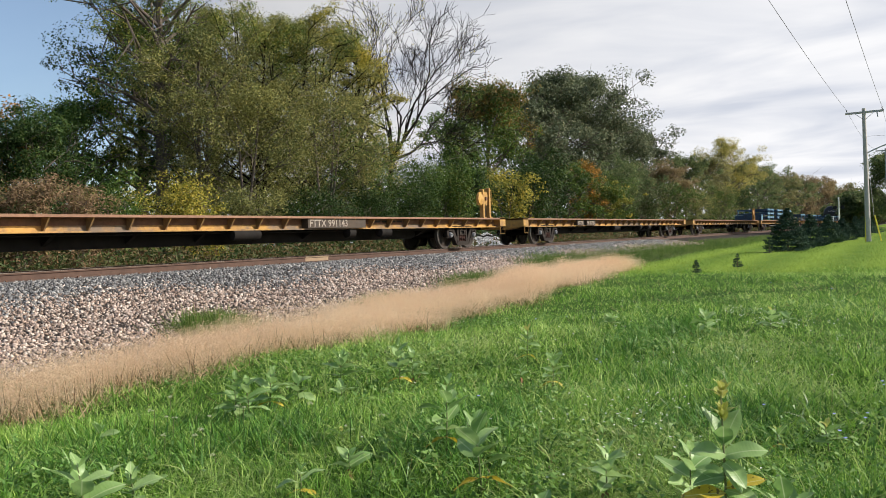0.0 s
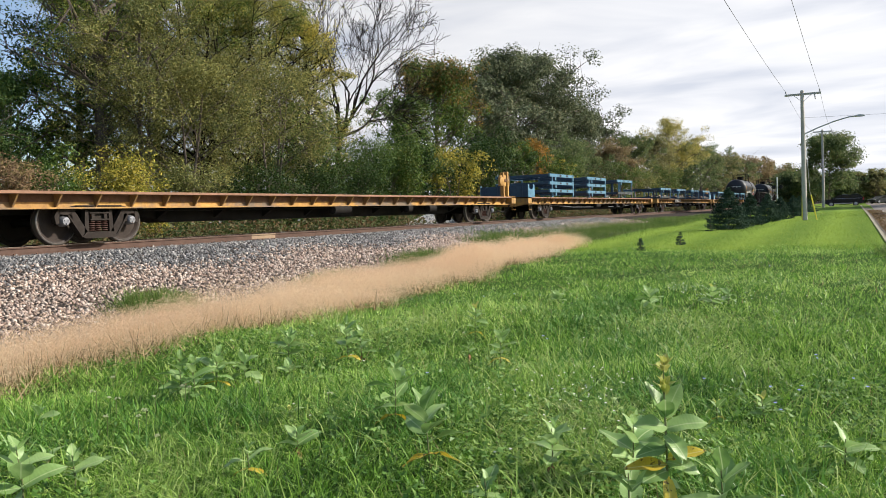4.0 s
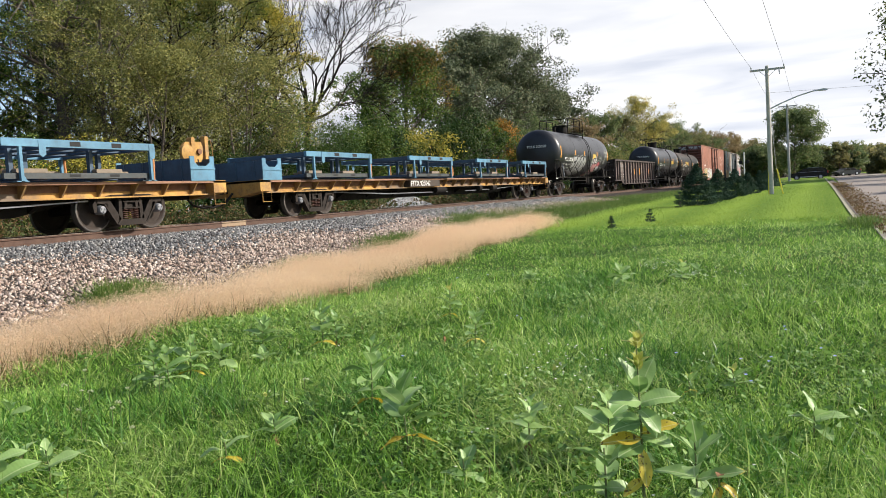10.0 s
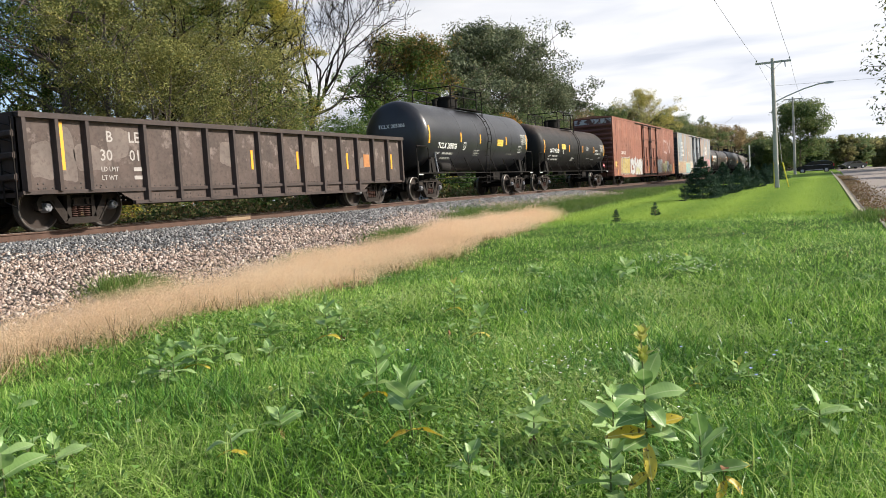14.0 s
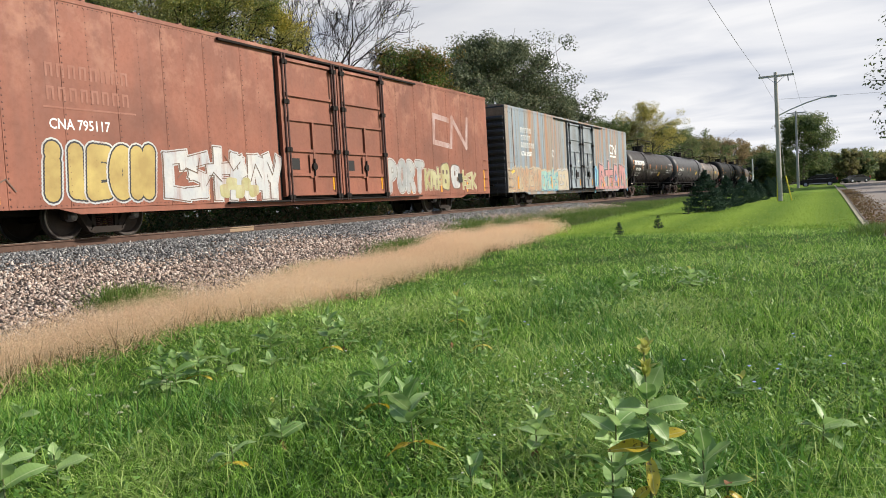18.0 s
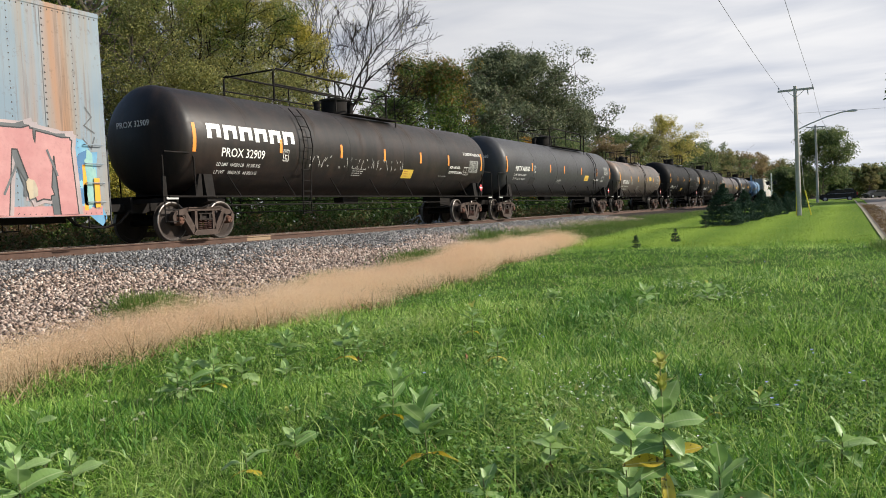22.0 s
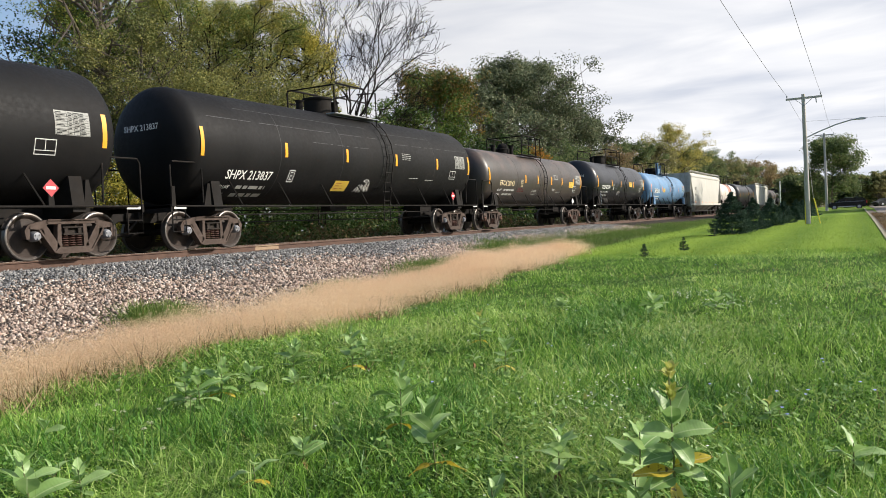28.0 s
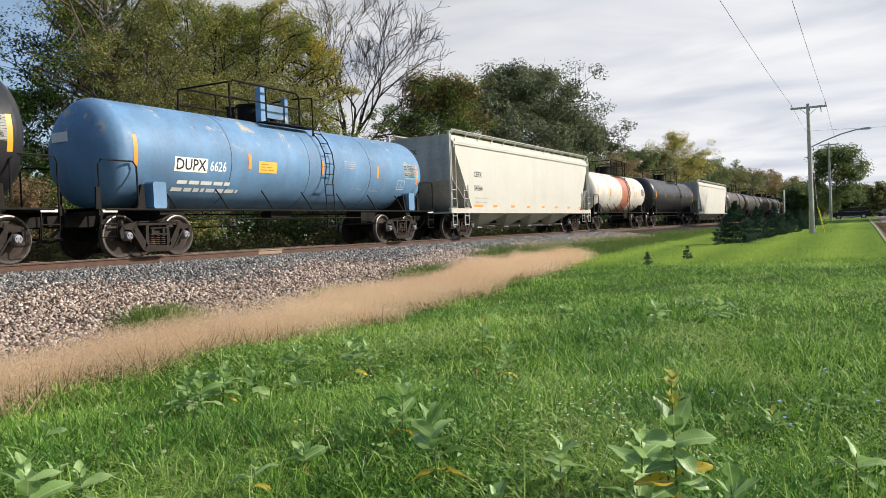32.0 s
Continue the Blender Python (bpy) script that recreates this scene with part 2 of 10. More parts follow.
# ---- mesh builder ----
class Build:
    def __init__(self):
        self.v, self.f = [], []

    def add(self, vs, fs):
        o = len(self.v)
        self.v += [tuple(p) for p in vs]
        self.f += [tuple(i + o for i in q) for q in fs]
        return self

    def box(self, x0, x1, y0, y1, z0, z1, c=0.0):
        """A box, its upright and level edges cut back by c along x and z."""
        if not c:
            return self.add([(x, y, z) for x in (x0, x1) for y in (y0, y1) for z in (z0, z1)],
                            [(0, 1, 3, 2), (4, 6, 7, 5), (0, 4, 5, 1), (2, 3, 7, 6), (0, 2, 6, 4), (1, 5, 7, 3)])
        o = [(x0 + c, z0), (x1 - c, z0), (x1, z0 + c), (x1, z1 - c), (x1 - c, z1), (x0 + c, z1), (x0, z1 - c), (x0, z0 + c)]
        return self.prism(o, "y", y0, y1)

    def prism(self, poly, axis, a, b):
        """A polygon pushed from a to b along an axis; poly is in the two other axes in order."""
        n = len(poly)
        put = {"x": lambda p, t: (t, p[0], p[1]), "y": lambda p, t: (p[0], t, p[1]), "z": lambda p, t: (p[0], p[1], t)}[axis]
        vs = [put(p, a) for p in poly] + [put(p, b) for p in poly]
        fs = [tuple(range(n))[::-1], tuple(range(n, 2 * n))] + [(i, (i + 1) % n, n + (i + 1) % n, n + i) for i in range(n)]
        return self.add(vs, fs)

    def tube(self, pts, r, n=6, r1=None, caps=True):
        pts = [Vector(p) for p in pts]
        rings, k = [], len(pts)
        for i, p in enumerate(pts):
            d = (pts[min(i + 1, k - 1)] - pts[max(i - 1, 0)]).normalized()
            a = d.cross(Vector((0, 0, 1)) if abs(d.z) < 0.9 else Vector((1, 0, 0))).normalized()
            b = d.cross(a)
            rr = r if r1 is None else r + (r1 - r) * i / (k - 1)
            rings.append([p + (a * math.cos(t) + b * math.sin(t)) * rr for t in (2 * math.pi * j / n for j in range(n))])
        vs = [q for ring in rings for q in ring]
        fs = [(i * n + j, i * n + (j + 1) % n, (i + 1) * n + (j + 1) % n, (i + 1) * n + j) for i in range(k - 1) for j in range(n)]
        if caps:
            fs += [tuple(range(n))[::-1], tuple(range((k - 1) * n, k * n))]
        return self.add(vs, fs)

    def lathe(self, prof, n, axis="y", at=(0, 0, 0), caps=True):
        """A profile of (distance along the axis, radius) turned round the axis."""
        vs, k = [], len(prof)
        for h, r in prof:
            for j in range(n):
                t = 2 * math.pi * j / n
                c, s = r * math.cos(t), r * math.sin(t)
                p = {"y": (c, h, s), "x": (h, c, s), "z": (c, s, h)}[axis]
                vs.append((p[0] + at[0], p[1] + at[1], p[2] + at[2]))
        fs = [(i * n + j, i * n + (j + 1) % n, (i + 1) * n + (j + 1) % n, (i + 1) * n + j) for i in range(k - 1) for j in range(n)]
        if caps and prof[0][1] > 0:
            fs.append(tuple(range(n))[::-1])
        if caps and prof[-1][1] > 0:
            fs.append(tuple(range((k - 1) * n, k * n)))
        return self.add(vs, fs)

    def mesh(self, name, mat, smooth=40):
        me = bpy.data.meshes.new(name)
        me.from_pydata(self.v, [], self.f)
        bm = bmesh.new()
        bm.from_mesh(me)
        bmesh.ops.recalc_face_normals(bm, faces=bm.faces)
        bm.to_mesh(me)
        bm.free()
        me.materials.append(mat)
        if smooth:
            me.polygons.foreach_set("use_smooth", [True] * len(me.polygons))
            me.set_sharp_from_angle(angle=radians(smooth))
        return me


def part(name, what, mat, parent, label="", at=None):
    """One mesh object under a thing or a part. what: a Build, a ready mesh, or a list of Builds that become a part each."""
    if isinstance(what, list):
        return [part(name, w, mat, parent, label, at) for w in what][-1]
    me = what.mesh(name, mat) if isinstance(what, Build) else what
    ob = new(name, me)
    if parent is not None:
        ob.parent = parent
    if at is not None:
        ob.matrix_basis = at
    if label:
        ob["label"] = label
    return ob


def thing(name, label, category, m=None, group="", kind=""):
    ob = new(name)
    ob.empty_display_size = 0.3
    if m is not None:
        ob.matrix_basis = m
    return tagged(ob, label, category, group, kind)


def array_mesh(name, verts, quads, mat, tris=None):
    """A large mesh straight from arrays."""
    me = bpy.data.meshes.new(name)
    verts = np.asarray(verts, dtype=np.float32).reshape(-1, 3)
    fs = np.asarray(quads, dtype=np.int32)
    n = fs.shape[1]
    me.vertices.add(len(verts))
    me.vertices.foreach_set("co", verts.ravel())
    me.loops.add(fs.size)
    me.loops.foreach_set("vertex_index", fs.ravel())
    me.polygons.add(len(fs))
    me.polygons.foreach_set("loop_start", np.arange(0, fs.size, n, dtype=np.int32))
    me.update(calc_edges=True)
    me.materials.append(mat)
    return me


# ---- ground ----
TRACK_Y = 16.45


def lawn_z(x):
    return np.interp(x, [-60, 0, 12, 30, 56, 80, 100, 112, 160, 400], [-1.3, -1.25, -1.2, -1.0, -0.62, -0.42, -0.2, -0.3, -0.25, 0.3])


def ground_z(x, y):
    """Height of the ground: lawn, the ballast bank with its crown, the strip beyond the track."""
    x, y = np.asarray(x, float), np.asarray(y, float)
    base = lawn_z(x)
    far = np.interp(y, [18, 22, 30, 80], [0.0, 0.35, 0.5, 0.8]) - 0.75
    lawn = base + 0.05 * np.sin(x * 0.45 + y * 0.2) * np.sin(y * 0.6 + 1.0) * np.clip((y - 1) / 4, 0, 1)
    side = np.where(y < TRACK_Y, lawn, np.maximum(far, np.minimum(base + 0.3, -0.5)))
    toe = np.where(y < TRACK_Y, 10.6, 20.6)
    t = np.clip((np.abs(y - TRACK_Y) - 1.75) / np.maximum(np.abs(toe - TRACK_Y) - 1.75, 0.1), 0, 1)
    bank = -0.275 + (side + 0.275) * (t * 0.72 + 0.28 * t * t * (3 - 2 * t))
    return np.where((y > 10.6) & (y < 20.6), bank, side)


def grid_mesh(name, xs, ys, mat, lift=0.0):
    X, Y = np.meshgrid(xs, ys, indexing="ij")
    Z = ground_z(X, Y) + lift
    n, k = X.shape
    idx = np.arange(n * k).reshape(n, k)
    q = np.stack([idx[:-1, :-1], idx[1:, :-1], idx[1:, 1:], idx[:-1, 1:]], -1).reshape(-1, 4)
    me = array_mesh(name, np.stack([X, Y, Z], -1), q, mat)
    me.polygons.foreach_set("use_smooth", [True] * len(me.polygons))
    return me


def soil_material():
    """Lawn soil and thatch, mown stripes beyond the rough grass, ballast grit on the bank darkened for the shade
    between stones, leaf litter beyond the track.
    """
    m, nt, b = material("ground_cover", 0.95)
    b.inputs["Specular IOR Level"].default_value = 0.08
    pos = nt.nodes.new("ShaderNodeNewGeometry").outputs["Position"]
    sp = nt.nodes.new("ShaderNodeSeparateXYZ")
    nt.links.new(pos, sp.inputs[0])
    big = noise_node(nt, 0.6, 4, 0.5, None, "World")
    fine = noise_node(nt, 14, 6, 0.7, None, "World")
    grass = mix_node(nt, ramp_node(nt, big, grey(0.3, 0.7)), (0.026, 0.064, 0.008), (0.05, 0.11, 0.012))
    grass = mix_node(nt, ramp_node(nt, fine, ((0.45, (0, 0, 0)), (0.8, (0.5, 0.5, 0.5)))), grass, (0.03, 0.06, 0.012))

    def band(lo, hi, axis, soft):
        r = nt.nodes.new("ShaderNodeMapRange")
        r.inputs["From Min"].default_value, r.inputs["From Max"].default_value = lo, hi
        wob = nt.nodes.new("ShaderNodeMath")
        wob.operation = "MULTIPLY_ADD"
        nt.links.new(noise_node(nt, 0.8, 4, 0.6, None, "World"), wob.inputs[0])
        wob.inputs[1].default_value = soft
        nt.links.new(sp.outputs[axis], wob.inputs[2])
        nt.links.new(wob.outputs[0], r.inputs["Value"])
        return r.outputs[0]

    # mower stripes: light and shade on the bent grass painted as two greens
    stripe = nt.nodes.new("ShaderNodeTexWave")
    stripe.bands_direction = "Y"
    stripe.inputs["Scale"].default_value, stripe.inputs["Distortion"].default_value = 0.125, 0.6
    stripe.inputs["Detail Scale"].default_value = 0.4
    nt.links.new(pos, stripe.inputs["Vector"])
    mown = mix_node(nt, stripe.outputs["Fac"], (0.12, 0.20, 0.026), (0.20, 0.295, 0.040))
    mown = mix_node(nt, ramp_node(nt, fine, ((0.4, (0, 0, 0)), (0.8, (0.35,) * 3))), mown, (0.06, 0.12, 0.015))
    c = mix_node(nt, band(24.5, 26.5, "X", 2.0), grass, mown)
    # grit colour kept near black: the shade in the stones' gaps is painted in
    grit = mix_node(nt, ramp_node(nt, noise_node(nt, 30, 5, 0.75, None, "World"), grey(0.35, 0.7)), (0.014, 0.012, 0.011), (0.085, 0.070, 0.060))
    c = mix_node(nt, band(10.0, 10.5, "Y", 0.5), c, grit)
    litter = mix_node(nt, ramp_node(nt, fine, grey(0.35, 0.7)), (0.035, 0.045, 0.015), (0.13, 0.105, 0.05))
    c = mix_node(nt, band(20.2, 20.8, "Y", 0.6), c, litter)
    nt.links.new(c, b.inputs["Base Color"])
    bump_node(nt, b, fine, 0.8, 0.03)
    return m


MAT["soil"] = soil_material()


def steps(*spans):
    out = []
    for a, b, s in spans:
        out += list(np.arange(a, b, s))
    return np.array(out + [spans[-1][1]])


ground = tagged(new("ground", grid_mesh("ground", steps((-400, -40, 40), (-40, 0, 4), (0, 60, 0.8), (60, 200, 5), (200, 2600, 80)),
                                        steps((-1500, -100, 100), (-100, -2, 7), (-2, 24, 0.4), (24, 60, 3), (60, 2000, 80)), MAT["soil"])),
                "green lawn rising gently beside a gravel railway bank", "ground", kind="structure")

# ---- track ----
RAIL_Z = -0.075
RAIL = [(-0.07, -0.185), (0.07, -0.185), (0.07, -0.172), (0.012, -0.150), (0.012, -0.045), (0.036, -0.035), (0.036, -0.006),
        (0.028, 0.0), (-0.028, 0.0), (-0.036, -0.006), (-0.036, -0.035), (-0.012, -0.045), (-0.012, -0.150), (-0.07, -0.172)]
for sy in (-1, 1):
    rail = thing("rail", "rusted steel rail with a polished running surface", "rail", pose(0, TRACK_Y + sy * 0.7535, RAIL_Z), "rails of the track", "structure")
    part("rail_section", Build().prism(RAIL, "x", -120, 1400), MAT["railside"], rail)
    part("rail_head", Build().box(-120, 1400, -0.026, 0.026, 0.0005, 0.004), MAT["railtop"], rail, "bright worn running surface")

# ---- train: running gear ----
SPEED, END = 13.0, 32.0
MOVERS, SPINNERS = [], []
WHEEL_R = 0.512
WHEEL_Z = RAIL_Z + WHEEL_R
STOCK = {}


def stock(key, make):
    """Mesh data shared by alike parts."""
    if key not in STOCK:
        STOCK[key] = make()
    return STOCK[key]


def wheel_mesh():
    r = WHEEL_R
    prof = [(0.02, 0.0), (0.02, 0.06), (-0.03, 0.10), (-0.035, 0.12), (0.0, 0.20), (0.01, r - 0.117), (-0.045, r - 0.072), (-0.055, r - 0.057),
            (-0.055, r - 0.012), (-0.045, r), (0.06, r + 0.006), (0.075, r + 0.026), (0.088, r + 0.024), (0.092, r), (0.092, r - 0.067), (0.05, r - 0.097),
            (0.05, 0.2), (0.09, 0.12), (0.09, 0.0)]
    return Build().lathe(prof, 24).mesh("wheel", MAT["wheel"])


def tread_mesh():
    r = WHEEL_R
    return Build().lathe([(-0.0575, r - 0.035), (-0.0575, r - 0.010), (-0.047, r + 0.003), (0.058, r + 0.008), (0.058, r - 0.02)], 24, caps=False).mesh("wheel_tread", MAT["tread"])


def axle_mesh():
    return Build().lathe([(-0.98, 0.07), (-0.74, 0.075), (-0.7, 0.1), (-0.3, 0.085), (0.3, 0.085), (0.7, 0.1), (0.74, 0.075), (0.98, 0.07)], 14).mesh("axle", MAT["under"])


def side_frame_mesh(mat):
    """Cast side frame seen from the side: long top chord falling to the bearings, two three-cornered windows, columns, spring seat."""
    b = Build()
    y0, y1 = -0.07, 0.07
    b.prism([(-0.62, 0.69), (-0.62, 0.785), (0.62, 0.785), (0.62, 0.69)], "y", y0, y1)
    b.box(-0.60, 0.60, y0 - 0.03, y1 + 0.03, 0.765, 0.79, 0.01)
    for sx in (-1, 1):
        for poly in ([(-1.04, 0.60), (-0.99, 0.70), (-0.62, 0.785), (-0.58, 0.69), (-0.76, 0.575)], [(-1.10, 0.38), (-1.13, 0.56), (-1.06, 0.67), (-0.99, 0.70), (-1.01, 0.58), (-1.02, 0.38)],
                     [(-0.80, 0.57), (-0.62, 0.66), (-0.30, 0.17), (-0.47, 0.08)], [(-0.79, 0.40), (-0.80, 0.58), (-0.70, 0.58), (-0.66, 0.42)], [(-0.40, 0.13), (-0.355, 0.70), (-0.275, 0.70), (-0.275, 0.13)]):
            pts = [(-sx * x, z) for x, z in poly]
            b.prism(pts if sx > 0 else pts[::-1], "y", y0, y1)
        # raised rims of the diagonals
        rim = [(-0.81, 0.555), (-0.775, 0.575), (-0.435, 0.085), (-0.475, 0.075)]
        pts = [(-sx * x, z) for x, z in rim]
        b.prism(pts if sx > 0 else pts[::-1], "y", y0 - 0.025, y1 + 0.025)
    b.prism([(-0.47, 0.08), (-0.36, 0.19), (0.36, 0.19), (0.47, 0.08), (0.38, 0.045), (-0.38, 0.045)], "y", y0 - 0.03, y1 + 0.03)
    return b.mesh("side_frame", mat, 30)


def springs_mesh():
    b = Build()
    for sx in (-0.17, 0.0, 0.17):
        for k in range(5):
            b.lathe([(0.20 + k * 0.050, 0.050), (0.218 + k * 0.050, 0.076), (0.236 + k * 0.050, 0.050)], 8, "z", (sx, -0.03, 0))
    return b.mesh("spring_nest", MAT["springrust"], 30)


def bolster_end_mesh():
    """The bolster's end in the frame's opening: a ledge on the springs, two cheeks and a slotted web."""
    b = Build().box(-0.255, 0.255, -0.11, 0.11, 0.445, 0.48, 0.008).box(-0.25, 0.25, -0.10, 0.10, 0.60, 0.63, 0.008).box(-0.25, 0.25, -0.02, 0.05, 0.48, 0.60)
    for x in (-0.21, 0.13):
        b.box(x, x + 0.08, -0.09, 0.09, 0.48, 0.60, 0.01)
    return b.mesh("bolster_end", MAT["truck"], 30)


def cap_mesh(mat):
    """Bearing end with three bolt heads."""
    b = Build().lathe([(-0.075, 0.0), (-0.075, 0.045), (-0.07, 0.085), (-0.045, 0.1), (0.0, 0.11), (0.12, 0.115), (0.12, 0.0)], 16)
    for k in range(3):
        a = 2.1 * k + 0.5
        b.lathe([(-0.095, 0.0), (-0.095, 0.018), (-0.07, 0.018)], 6, "y", (0.05 * math.cos(a), 0, 0.05 * math.sin(a)))
    return b.mesh("bearing_cap", mat)


def truck(car, x, frame="truck", caps="capsteel"):
    """Two side frames with springs and bearing caps, a bolster, two wheelsets."""
    for sy in (-1, 1):
        fr = part("side_frame", stock("frame" + frame, lambda: side_frame_mesh(MAT[frame])), None, car, at=pose(x, sy * 1.0, 0, 0, 0, 0 if sy < 0 else 180))
        part("spring_nest", stock("springs", springs_mesh), None, fr)
        part("bolster_end", stock("bolster_end", bolster_end_mesh), None, fr)
        for sx in (-1, 1):
            part("bearing_cap", stock("cap" + caps, lambda: cap_mesh(MAT[caps])), None, fr, at=pose(sx * 0.889, -0.06, WHEEL_Z))
    part("bolster", stock("bolster", lambda: Build().box(-0.2, 0.2, -0.92, 0.92, 0.46, 0.68, 0.05).mesh("bolster", MAT["under"])), None, car, at=pose(x, 0, 0))
    for sx in (-1, 1):
        ws = part("wheelset", stock("axle", axle_mesh), None, car, at=pose(x + sx * 0.889, 0, WHEEL_Z))
        for sy in (-1, 1):
            turn = pose(0, sy * 0.7535, 0, 0, 0, 0 if sy < 0 else 180)
            part("wheel", stock("wheel", wheel_mesh), None, ws, at=turn)
            part("wheel_tread", stock("tread", tread_mesh), None, ws, "bright worn tread", at=turn)
        SPINNERS.append((ws, x + sx * 0.889, car))


def coupler_mesh():
    b = Build().box(0.0, 0.55, -0.09, 0.09, 0.74, 0.92, 0.02).box(0.5, 0.82, -0.17, 0.12, 0.70, 0.98, 0.05)
    b.tube([(0.1, 0.35, 0.75), (0.4, 0.3, 0.45), (0.75, 0.15, 0.35), (1.0, 0.0, 0.42)], 0.035, 6)
    return b.mesh("coupler", MAT["under"])


def couplers(car, x0, x1):
    me = stock("coupler", coupler_mesh)
    part("coupler", me, None, car, at=pose(x1, 0, 0))
    part("coupler", me, None, car, at=pose(x0, 0, 0, 0, 0, 180))


def car_thing(name, label, category, u):
    car = thing(name, label, category, pose(u, TRACK_Y, 0), "cars of the freight train")
    MOVERS.append((car, u, 0.0))
    return car


def lettering(car, text, size, x, z, mat, y=None, shape=None, stretch=1.0, face="-y", label="", width=None):
    """Stencilled words on the near side (or an end) of a car; shape(x, z) gives y on a curved shell."""
    cu = bpy.data.curves.new("lettering", "FONT")
    cu.body, cu.size, cu.resolution_u, cu.offset = text, size, 2, size * 0.012
    tmp = bpy.data.objects.new("lettering", cu)
    me = bpy.data.meshes.new_from_object(tmp)
    bpy.data.objects.remove(tmp)
    co = np.empty(len(me.vertices) * 3, np.float32)
    me.vertices.foreach_get("co", co)
    co = co.reshape(-1, 3)
    if width:
        stretch = width / float(co[:, 0].max())
    X, Z = co[:, 0] * stretch, co[:, 1].copy()
    if face == "-y":
        xs, zs = x + X, z + Z
        ys = np.array([shape(a, b) for a, b in zip(xs, zs)]) if shape else np.full(len(X), y)
        co[:] = np.stack([xs, ys, zs], 1)
    else:
        co[:] = np.stack([np.full(len(X), x), y - X, z + Z], 1)
    me.vertices.foreach_set("co", co.ravel())
    me.materials.clear()
    me.materials.append(mat)
    me.update()
    ob = new("lettering", me)
    ob.parent = car
    if label:
        ob["label"] = label
    return ob


def patch(b, x0, x1, z0, z1, shape, nx=1, nz=4, lift=0.006):
    """A thin sheet laid on a shell."""
    vs, fs = [], []
    for i in range(nx + 1):
        for j in range(nz + 1):
            a, c = x0 + (x1 - x0) * i / nx, z0 + (z1 - z0) * j / nz
            vs.append((a, shape(a, c) - lift, c))
    for i in range(nx):
        for j in range(nz):
            o = i * (nz + 1) + j
            fs.append((o, o + nz + 1, o + nz + 2, o + 1))
    return b.add(vs, fs)


def bars(x, z, width, rows, shape, size=0.06, gap=0.11, seed=1):
    """Small unreadable stencilling, as short bars in rows."""
    r, out = random.Random(seed), []
    for k in range(rows):
        a, end = x, x + width * r.uniform(0.6, 1.0)
        while a < end:
            w = r.uniform(0.12, 0.4)
            out.append(patch(Build(), a, min(a + w, end), z - k * gap, z - k * gap + size, shape, 1, 1))
            a += w + 0.07
    return out


